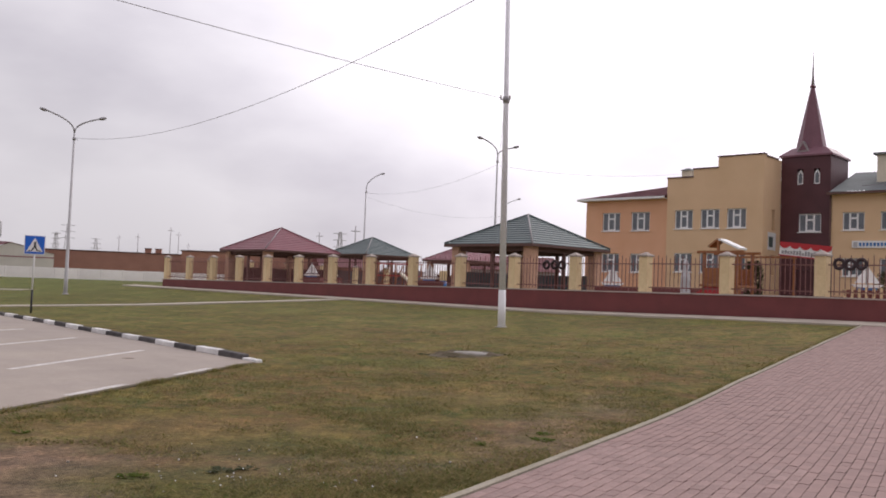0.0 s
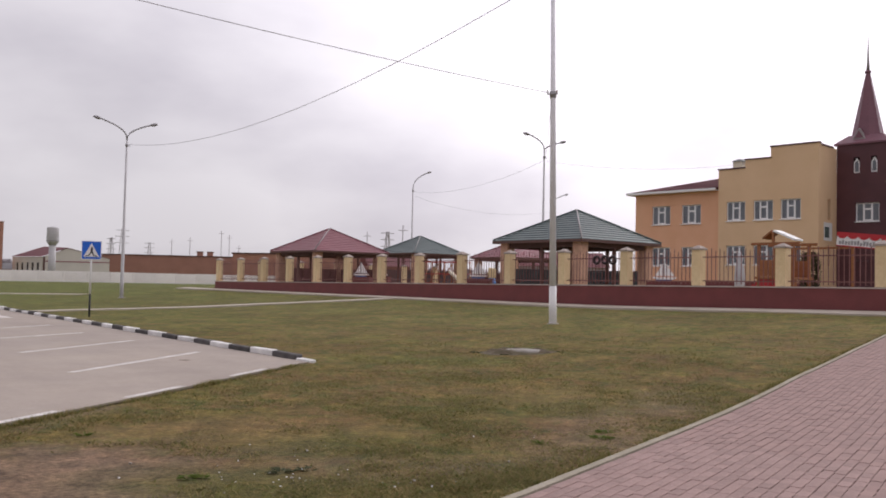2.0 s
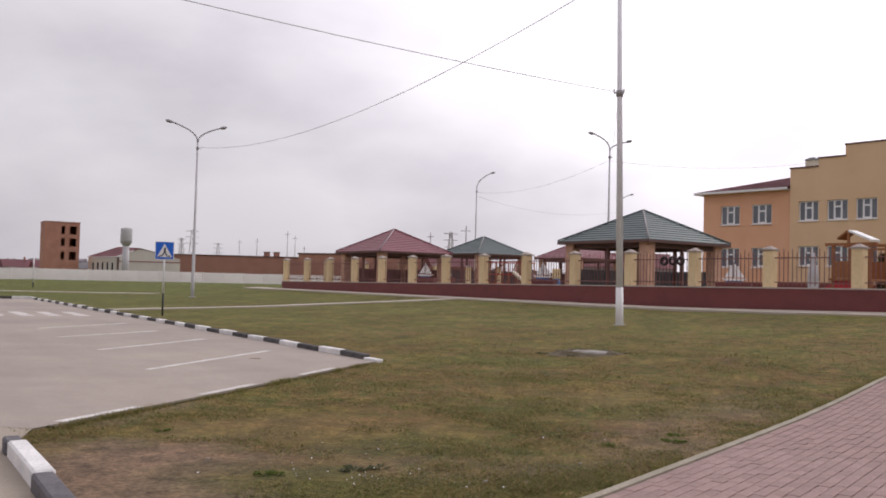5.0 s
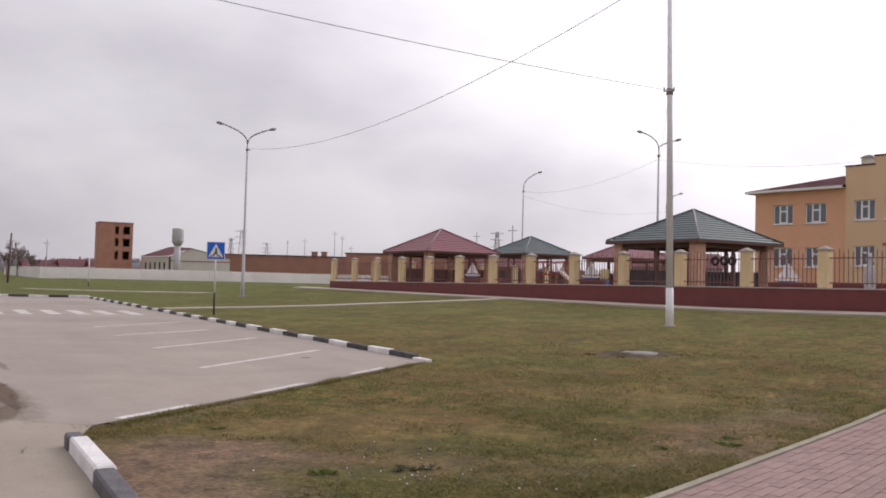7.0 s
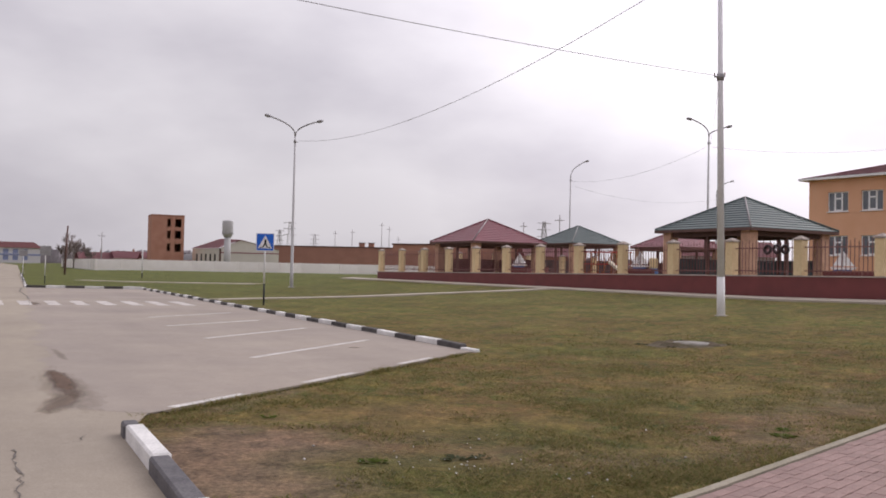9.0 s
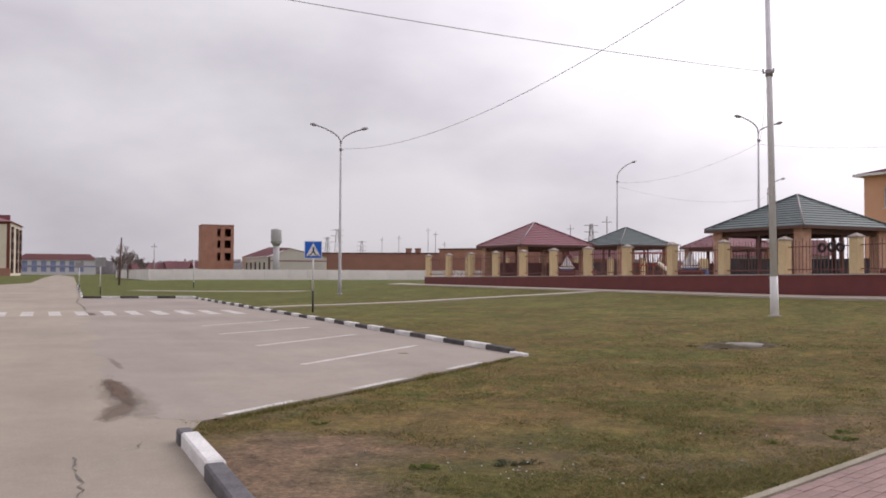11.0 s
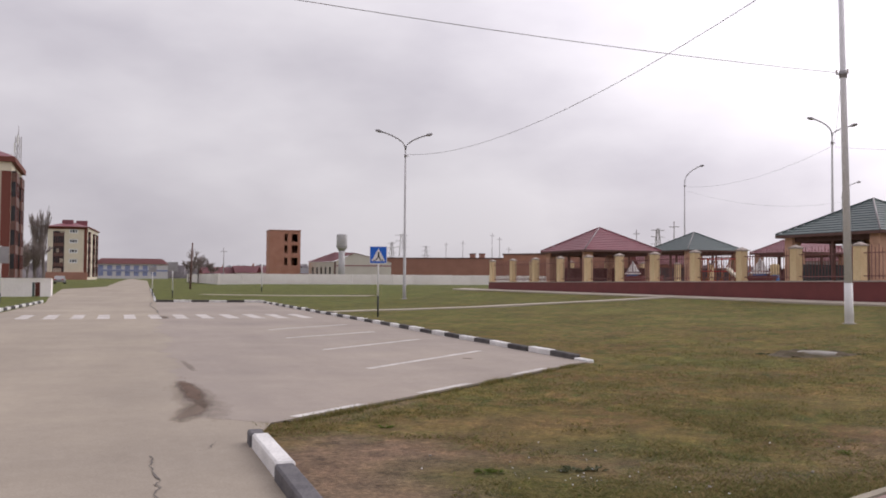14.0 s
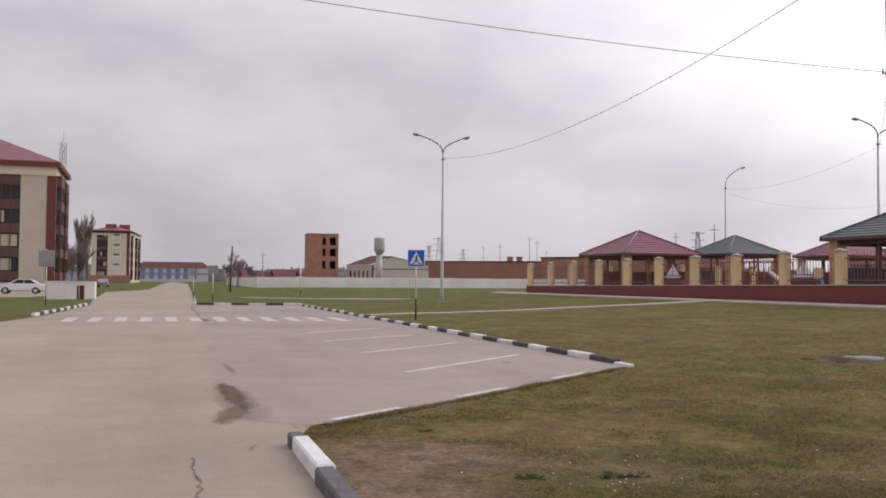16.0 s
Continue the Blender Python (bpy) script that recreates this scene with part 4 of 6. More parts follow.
    window(h, 15.05, 6.22, 1.5, 1.25, y=y0)
    for u in (14.9, 16.02):
        bm = bmesh.new()
        prism(bm, [(u, 9.5), (u + 0.4, 9.5), (u + 0.4, 10.2), (u + 0.2, 10.52), (u, 10.2)], 0.05, 0.1)
        w = part("lancet_window", bm, M_PVC, h, "white pointed window", m=pose(0, y0, 0))
        bm = bmesh.new()
        prism(bm, [(u + 0.08, 9.58), (u + 0.32, 9.58), (u + 0.32, 10.16), (u + 0.2, 10.36), (u + 0.08, 10.16)], 0.036, 0.046)
        part("pane", bm, M_PANE, w)
    part("door", boxed(14.97, 16.08, 0.12, 0.18, zb, 3.58), M_DARKRED, h, "dark maroon entrance door", m=pose(0, y0, 0))
    # skirt roof and cone
    c = (15.3, y0 + 1.45)
    bm = bmesh.new()
    box(bm, t0 - 0.14, t1 + 0.14, y0 - 0.14, y0 + 3.6, 11.42, 11.54)
    box(bm, t0 - 0.14, t1 + 0.14, y0 - 0.14, y0 + 3.6, 11.54, 12.12, top=0.62)
    part("skirt_roof", bm, M_SPIRE, h)
    bm = lathe([(1.16, 11.75), (1.0, 12.2), (0.13, 16.5), (0.1, 16.55)], 8)
    for f in bm.faces:
        f.smooth = False
    sp = part("spire", bm, M_SPIRE, h, "steep dark plum metal spire", m=pose(c[0], c[1], 0, 0, 0, 22.5))
    part("collar", lathe([(0.2, 16.47), (0.22, 16.55), (0.14, 16.65)], 10), M_SPIRE, sp)
    part("finial", lathe([(0.12, 16.6), (0.08, 17.15), (0.012, 19.0)], 8), M_RIDGE, sp, "pale needle finial")
    bm = bmesh.new()
    prism(bm, [(-0.42, 0), (0.42, 0), (0.0, 0.78)], -0.08, 0.3)
    part("dormer", bm, M_RIDGE, h, "small pale triangular dormer", m=pose(c[0] - 0.12, c[1] - 1.22, 11.78))
    bm = bmesh.new()
    prism(bm, [(-0.27, 0.1), (0.27, 0.1), (0.0, 0.6)], -0.1, -0.085)
    part("dormer_face", bm, M_SPIRE, h, m=pose(c[0] - 0.12, c[1] - 1.22, 11.78))
    # right wing
    y1 = 2.78
    rw = [(17.95 + 2.35 * k, 1.38) for k in range(5)]
    rows = (6.3, 3.25)
    holes = [(u, u + w, z, z + 1.2) for u, w in rw for z in rows]
    part("wall", pierced(17.14, 31, zb, 8.75, 0.35, holes), M_YELLOW, h, "ochre plastered wing wall", m=pose(0, y1, 0))
    for u, w in rw:
        for z in rows:
            window(h, u, z, w, 1.2, y=y1)
    bm = bmesh.new()
    n = 60
    e0, e1, depth = 8.8, 10.75, 5.4
    # profiled sheets: upright ribs run from eave to ridge
    for i in range(n):
        ua, ub = 17.16 + 14.1 * i / n, 17.16 + 14.1 * (i + 1) / n
        um = (ua + ub) / 2
        for a, b, za, zc in ((ua, um, 0.0, 0.06), (um, ub, 0.06, 0.0)):
            quad(bm, (a, y1 - 0.5, e0 + za), (b, y1 - 0.5, e0 + zc), (b, y1 - 0.5 + depth, e1 + zc), (a, y1 - 0.5 + depth, e1 + za))
    quad(bm, (17.16, y1 - 0.5 + depth, e1), (31.3, y1 - 0.5 + depth, e1), (31.3, 12.3, e0), (17.16, 12.3, e0))
    roof = part("roof", bm, M_ROOF_GREY, h, "grey ribbed metal roof")
    part("gutter", boxed(17.1, 31.3, y1 - 0.62, y1 - 0.5, 8.66, 8.8), M_BROWN, roof, "dark gutter")
    part("soffit", boxed(17.14, 31.3, y1 - 0.5, y1 - 0.002, 8.7, 8.748), M_PVC, roof)
    part("snow_guard", tubed([(19.1, y1 + 0.1, 9.25), (31.0, y1 + 0.1, 9.25)], 0.03, 6), M_STEEL_D, roof)
    part("downpipe", tubed([(17.2, y1 - 0.08, 8.7), (17.2, y1 - 0.08, zb)], 0.06, 6), M_BROWN, h, "dark downpipe")
    part("dormer_block", boxed(19.55, 22.6, y1 + 1.7, y1 + 4.2, 9.3, 11.45), M_CREAM, h)
    part("dormer_cap", boxed(19.35, 22.8, y1 + 1.5, y1 + 4.4, 11.45, 11.6), M_ROOF_GREY, h)
    b = part("name_board", boxed(18.6, 22.4, -0.1, -0.02, 5.13, 5.6), M_WHITE, h, "white name board with unreadable blue letters", m=pose(0, y1, 0))
    bm = bmesh.new()
    for i in range(15):
        x = 19.05 + i * 0.22
        box(bm, x, x + 0.14, -0.112, -0.101, 5.25, 5.47)
    part("lettering", bm, M_BLUEP, b, "blue bars of unreadable lettering")
    part("emblem", boxed(18.7, 18.95, -0.112, -0.101, 5.2, 5.52), M_STEEL, b)
    part("plinth", boxed(17.14, 31.1, -0.1, -0.004, zb, 1.9), M_MAROON, h, m=pose(0, y1, 0))
    part("wall", boxed(30.7, 31, y1 + 0.352, 11.9, zb, 8.75), M_YELLOW, h)
    # posters on the return wall
    for z0, z1, m in ((4.9, 6.1, M_WHITE),):
        part("poster", boxed(13.81, 13.84, 0.7, 2.0, z0, z1), m, h, "white and green poster")
        part("poster_stripe", boxed(13.842, 13.85, 0.8, 1.5, z0 + 0.2, z1 - 0.3), M_ROOF_GREEN, h)
    return h


nursery()


# ---- street lamps, poles and wires ----
def mast_place(x, y):
    return (x, y, land(x, y))


def lamp_head(parent, tip, way, mat):
    """A flat cobra head at the end of an arm."""
    bm = bmesh.new()
    n = 6
    rings = []
    for i in range(n + 1):
        t = i / n
        w = 0.075 + 0.09 * math.sin(math.pi * min(1, t * 1.15)) ** 0.7 if 0 < i < n else 0.05
        hh = 0.05 + 0.05 * math.sin(math.pi * t)
        rings.append([bm.verts.new((t * 0.42, w * 0.75 * math.cos(6.2832 * k / 8), hh * math.sin(6.2832 * k / 8))) for k in range(8)])
    for r0, r1 in zip(rings, rings[1:]):
        for k in range(8):
            bm.faces.new((r0[k], r0[(k + 1) % 8], r1[(k + 1) % 8], r1[k])).smooth = True
    bm.faces.new(rings[0][::-1])
    bm.faces.new(rings[-1])
    head = part("lamp_head", bm, mat, parent, "grey cobra lamp head", m=pose(*tip, 0, -14, way))
    part("lens", boxed(0.08, 0.35, -0.06, 0.06, -0.085, -0.04, bevel=0.02), M_PANE, head)


def street_lamp(x, y, height, arms, label, ring_z, r0=0.11, r1=0.05, ang=0.0):
    gx, gy, gz = mast_place(x, y)
    L = thing("street_lamp", pose(gx, gy, gz, 0, 0, ang), label, "street lamp", "street lamps")
    part("mast", tubed([(0, 0, -0.3), (0, 0, 0.9), (0, 0, 0.92), (0, 0, height)], [r0, r0, r0 * 0.92, r1], 12), M_STEEL, L)
    for k, reach, rise in arms:
        pts = [(0, 0, height - 0.02)]
        for i in range(1, 9):
            t = i / 8
            pts.append((k * reach * t ** 1.7, 0, height + rise * t ** 0.72))
        arm = part("arm", tubed(pts, [0.042] * 9, 8), M_STEEL_D, L)
        lamp_head(arm, pts[-1], 0 if k > 0 else 180, M_STEEL_D)
    part("collar", lathe([(r1 + 0.035, ring_z - 0.08), (r1 + 0.035, ring_z + 0.08)], 10), M_STEEL_D, L)
    part("hook", tubed([(0, -0.05, ring_z), (0.12, -0.05, ring_z), (0.2, -0.05, ring_z - 0.06)], 0.018, 6), M_STEEL_D, L)
    part("base_plate", lathe([(r0 + 0.1, -0.05), (r0 + 0.1, 0.03), (r0 + 0.02, 0.05)], 12), M_STEEL_D, L)
    return L


L1 = (-22.2, 50.9)
street_lamp(L1[0], L1[1], 9.45, ((-1, 1.5, 1.15), (1, 1.3, 0.95)), "tall grey double-armed street lamp on the lawn", 9.1, ang=23)
L2 = (3.1, 59.96)
street_lamp(L2[0], L2[1], 9.75, ((-1, 1.05, 1.15), (1, 1.05, 0.55)), "grey double-armed street lamp in the yard", 9.3, ang=-6)
L3 = (-8.25, 84.7)
street_lamp(L3[0], L3[1], 9.6, ((1, 1.35, 1.55),), "grey single-armed street lamp in the yard", 9.35, ang=6)
street_lamp(6.2, 99.7, 9.6, ((1, 1.35, 1.1),), "distant grey single-armed street lamp", 9.2, ang=0)

# the bare wire mast on the lawn, its foot painted white
PB = (1.77, 28.0)
pz = land(*PB)
mast = thing("wire_mast", pose(PB[0], PB[1], pz, 0, -0.9, 0), "tall tapered grey steel mast with white painted foot", "pole")
part("shaft", tubed([(0, 0, 1.18), (0, 0, 12.4)], [0.112, 0.062], 14), M_MASTPAINT, mast)
part("painted_foot", tubed([(0, 0, -0.3), (0, 0, 1.18)], [0.128, 0.118], 14), M_WHITE, mast, "white painted foot")
part("base_ring", lathe([(0.2, -0.1), (0.19, 0.02), (0.13, 0.04)], 14), M_CONCRETE, mast)
MZ = 7.3
part("bracket", boxed(-0.2, 0.14, -0.13, -0.09, MZ - 0.02, MZ + 0.02), M_STEEL_D, mast)
part("clamp", lathe([(0.11, MZ - 0.1), (0.11, MZ + 0.1)], 12), M_STEEL_D, mast)
for k in (-0.18, 0.12):
    part("insulator", lathe([(0.02, 0), (0.03, 0.03), (0.02, 0.05), (0.03, 0.08), (0.012, 0.1)], 8), M_CAP, mast, m=pose(k, -0.11, MZ + 0.03))


def wire(name, a, b, sag, label, r=0.012):
    a, b = Vector(a), Vector(b)
    pts = []
    for i in range(33):
        t = i / 32
        p = a.lerp(b, t)
        pts.append((p.x, p.y, p.z - sag * 4 * t * (1 - t)))
    return tagged(part(name, tubed(pts, r, 5), M_WIRE), label, "cable", "overhead cables")


wire("cable", (1.5, 27.8, pz + 7.32), (-24.0, 1.6, 8.6), 0.55, "thin dark overhead cable to the mast", 0.0095)
wire("cable", (-22.1, 51.0, 9.42), (9.0, 11.54, 11.41), 2.28, "thin dark overhead cable sagging to the street lamp", 0.0105)
wire("cable", (1.62, 27.95, pz + 7.3), (3.1, 59.9, 10.0), 0.5, "thin dark cable between mast and yard lamp", 0.007)
wire("cable", (3.0, 59.96, 10.0), (-8.1, 84.7, 10.3), 0.75, "thin cable between yard lamps", 0.008)
wire("cable", (-8.1, 84.75, 9.9), (6.2, 99.6, 9.8), 0.9, "thin slack cable between far lamps", 0.008)
wire("cable", (3.2, 59.96, 10.0), (17.4, 64.5, 10.6), 0.45, "thin cable from yard lamp to chimney", 0.008)

copy_thing(mast, pose(-24.0, 1.5, 0.0))
copy_thing(mast, pose(9.0, 11.5, land(9.0, 11.5)))

# ---- road signs ----
def post(parent, h, mat=M_WHITE, foot=0.7, r=0.035):
    part("post", tubed([(0, 0, foot), (0, 0, h)], r, 8), mat, parent, "white painted post")
    part("post_foot", tubed([(0, 0, -0.3), (0, 0, foot)], r + 0.002, 8), M_BLACK, parent, "black painted post foot")


def crossing_sign(x, y, ang):
    s = thing("crossing_sign", pose(x, y, land(x, y), 0, 0, ang), "blue square crossing sign on a black and white post", "road sign")
    post(s, 2.85, foot=0.85)
    bm = boxed(-0.35, 0.35, -0.05, -0.035, 2.14, 2.84, bevel=0.004)
    plate = part("plate", bm, M_WHITE, s, "white sign border")
    part("face", boxed(-0.325, 0.325, -0.058, -0.051, 2.165, 2.815), M_BLUE, plate, "blue face")
    bm = bmesh.new()
    prism(bm, [(-0.28, 2.24), (0.28, 2.24), (0.0, 2.76)], -0.066, -0.059)
    part("triangle", bm, M_WHITE, plate, "white triangle")
    bm = bmesh.new()
    prism(bm, [(-0.03, 2.42), (0.04, 2.42), (0.045, 2.6), (-0.02, 2.6)], -0.074, -0.067)
    prism(bm, [(-0.13, 2.27), (-0.08, 2.27), (0.02, 2.42), (-0.03, 2.43)], -0.074, -0.067)
    prism(bm, [(0.07, 2.27), (0.12, 2.27), (0.045, 2.43), (0.0, 2.42)], -0.074, -0.067)
    prism(bm, [(-0.22, 2.255), (-0.15, 2.255), (-0.13, 2.30), (-0.18, 2.30)], -0.074, -0.067)
    prism(bm, [(0.14, 2.255), (0.22, 2.255), (0.18, 2.30), (0.13, 2.30)], -0.074, -0.067)
    part("symbol", bm, M_BLACK, plate, "black slanting bars")
    part("clamp", boxed(-0.06, 0.06, -0.036, 0.045, 2.3, 2.36), M_STEEL_D, s)
    part("clamp", boxed(-0.06, 0.06, -0.036, 0.045, 2.6, 2.66), M_STEEL_D, s)
    return s


crossing_sign(-15.19, 32.03, 24)


def back_sign(x, y, ang, h, w, label, zs):
    s = thing("road_sign", pose(x, y, land(x, y), 0, 0, ang), label, "road sign", "signs seen from behind")
    post(s, h, foot=0.55)
    for z0, z1, k in zs:
        part("plate", boxed(-w * k / 2, w * k / 2, -0.05, -0.036, z0, z1, bevel=0.004), M_STEEL_D, s, "bare grey plate back")
    part("clamp", boxed(-w * 0.45, w * 0.45, -0.07, -0.052, zs[0][0] + 0.2, zs[0][0] + 0.24), M_STEEL_D, s)
    return s


back_sign(-41.39, 37.53, 48, 3.25, 0.84, "grey-backed road sign on a white post", [(2.25, 3.2, 1.0)])
back_sign(-41.08, 52.32, 38, 2.7, 0.7, "small grey-backed sign on a white post", [(1.95, 2.6, 1.0)])
back_sign(-47.5, 58.0, 38, 2.4, 0.6, "farther white sign post by the road", [(1.9, 2.35, 1.0)])
tp = thing("thin_post", pose(-47.19, 73.65, land(-47.19, 73.65)), "thin white marker post with dark foot", "post")
post(tp, 2.75, foot=0.5, r=0.05)
dpx, dpy = -66.0, 87.5
dp = thing("utility_stub", pose(dpx, dpy, land(dpx, dpy), 0, 2.5, 0), "leaning dark timber pole on the verge", "pole")
part("pole", tubed([(0, 0, -0.4), (0, 0, 5.6)], [0.13, 0.09], 8), M_BROWN, dp)

# ---- the far side: white panel fence, works buildings, flats ----
def panel_fence(name, a, b, h, label, L=4.0):
    a, b = Vector(a), Vector(b)
    d = b - a
    n = round(d.length / L)
    ang = math.degrees(math.atan2(d.y, d.x))
    f = thing(name, pose(a.x, a.y, 0, 0, 0, ang), label, "fence", kind="structure")
    for i in range(n):
        p = a + d * ((i + 0.5) / n)
        z = land(p.x, p.y)
        w = d.length / n
        bm = bmesh.new()
        box(bm, -w / 2 + 0.12, w / 2 - 0.12, -0.07, 0.07, -0.2, h)
        box(bm, -w / 2 + 0.35, w / 2 - 0.35, -0.1, -0.07, 0.35, h - 0.25)
        part("panel", bm, M_PANEL, f, m=pose((i + 0.5) * w, 0, z + random.uniform(-0.03, 0.03), 0, random.uniform(-0.5, 0.5), random.uniform(-0.6, 0.6)))
        part("fence_post", boxed(-0.11, 0.11, -0.12, 0.12, -0.2, h + 0.05), M_PANEL, f, m=pose(i * w, 0, z))
    return f


panel_fence("panel_fence", (-90.5, 128.0), (-30.0, 186.0), 1.85, "whitewashed concrete panel fence")
panel_fence("panel_fence_far", (-90.8, 128.2), (-138.0, 182.0), 1.85, "greyish concrete panel fence running off")


def far_at(bearing_x, bearing_y, dist):
    v = Vector((bearing_x, bearing_y)).normalized() * dist
    return v.x, v.y


def shell_tower():
    x, y = far_at(-98.3, 162.7, 221)
    ang = math.degrees(math.atan2(y, x)) - 90
    t = thing("brick_tower", pose(x, y, 0, 0, 0, ang + 8), "unfinished red brick tower with empty window openings", "tower")
    w = 3.8
    holes = []
    for z in (2.2, 5.3, 8.4, 11.2)[1:]:
        holes += [(-0.2, 0.6, z - 0.9, z + 1.0), (1.6, 3.1, z - 0.9, z + 1.0)]
    part("wall", pierced(-w, w, -0.5, 13.0, 0.4, holes), M_BRICK_RED, t, "raw red brick front")
    part("wall", boxed(-w, -w + 0.4, 0.402, 6.5, -0.5, 13.0), M_BRICK_RED, t)
    part("wall", boxed(w - 0.4, w, 0.402, 6.5, -0.5, 13.0), M_BRICK_RED, t)
    part("wall", boxed(-w, w, 6.5, 6.9, -0.5, 13.0), M_BRICK_RED, t)
    for z in (3.6, 6.8, 9.9, 12.6):
        part("floor_slab", boxed(-w + 0.4, w - 0.4, 0.45, 6.5, z, z + 0.25), M_CONCRETE, t)
    part("cornice", boxed(-w - 0.1, w + 0.1, -0.1, 7.0, 13.0, 13.2), M_BRICK_DIM, t)
    return t


shell_tower()


def hangar():
    x, y = far_at(-90.0, 178.7, 212)
    ang = math.degrees(math.atan2(y, x)) - 90
    h = thing("hangar", pose(x, y, 0, 0, 0, ang - 3), "pale works hall with a shallow gabled roof", "hall")
    # gable towards the road, long side with narrow windows running back
    bm = bmesh.new()
    prism(bm, [(-4.5, -0.5), (9.0, -0.5), (9.0, 5.2), (0.2, 7.3), (-4.5, 5.4)], 0, 0.4)
    part("gable_wall", bm, M_BEIGE_PALE, h, "cream sheet gable")
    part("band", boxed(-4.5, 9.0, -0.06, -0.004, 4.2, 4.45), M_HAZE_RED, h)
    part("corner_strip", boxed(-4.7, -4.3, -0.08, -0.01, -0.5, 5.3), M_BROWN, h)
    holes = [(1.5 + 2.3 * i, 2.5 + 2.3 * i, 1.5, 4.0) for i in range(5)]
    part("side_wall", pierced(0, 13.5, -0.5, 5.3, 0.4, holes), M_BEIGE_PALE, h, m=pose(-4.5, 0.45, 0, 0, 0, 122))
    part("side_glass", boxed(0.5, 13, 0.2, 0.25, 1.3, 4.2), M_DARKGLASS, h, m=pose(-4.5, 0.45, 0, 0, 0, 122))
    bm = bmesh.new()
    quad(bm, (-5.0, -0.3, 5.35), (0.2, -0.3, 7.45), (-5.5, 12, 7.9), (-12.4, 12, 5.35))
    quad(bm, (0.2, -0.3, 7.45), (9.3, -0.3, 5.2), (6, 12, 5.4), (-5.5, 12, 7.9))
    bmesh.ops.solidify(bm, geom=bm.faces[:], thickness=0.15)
    # roof red is paled in the colour to stand for haze
    part("roof", bm, M_HAZE_RED, h, "haze-paled red roof")
    return h


hangar()

wx, wy = far_at(-99.4, 190.8, 206)
wt = thing("water_tower", pose(wx, wy, 0), "grey steel water tower with a wide tank", "water tower")
part("stem", lathe([(0.8, -0.5), (0.7, 7.8)], 16), M_STEEL, wt)
part("tank", lathe([(0.75, 7.7), (1.2, 8.4), (1.25, 8.5), (1.25, 11.3), (1.2, 11.5), (0.5, 11.7)], 20), M_STEEL, wt)
part("band", lathe([(1.3, 8.6), (1.3, 8.75)], 20), M_STEEL_D, wt)


def works():
    a, b = Vector(far_at(-95.1, 209.5, 232)), Vector(far_at(-50, 222, 226))
    d = b - a
    w = thing("works_hall", pose(a.x, a.y, 0, 0, 0, math.degrees(math.atan2(d.y, d.x))), "long low old red brick works hall", "hall")
    part("wall", boxed(-2, d.length, 0, 0.5, -0.5, 6.6), M_BRICK_DIM, w, "old red brick wall")
    part("wall", boxed(-2, d.length, 12, 12.5, -0.5, 6.6), M_BRICK_DIM, w)
    part("roof", boxed(-2.2, d.length, -0.2, 12.6, 6.6, 6.85), M_BROWN, w, "dark flat roof edge")
    for u in (21, 23.5, 37, 39.5, 41.5):
        part("chimney", boxed(u, u + 1.4, 3, 4.4, 6.85, 7.9), M_BRICK_DIM, w)
        part("chimney_cap", boxed(u - 0.15, u + 1.55, 2.85, 4.55, 7.9, 8.05), M_BROWN, w)
    a2 = Vector(far_at(-58, 190, 212))
    w2 = thing("brick_annex", pose(a2.x, a2.y, 0, 0, 0, -14), "taller red brick building behind the gazebos", "hall")
    part("wall", boxed(0, 34, 0, 0.5, -0.5, 7.2), M_BRICK_RED, w2, "red brick wall")
    part("wall", boxed(0, 0.5, 0.502, 10, -0.5, 7.2), M_BRICK_RED, w2)
    part("roof", boxed(-0.2, 34.2, -0.2, 10.2, 7.2, 7.5), M_BROWN, w2)


works()


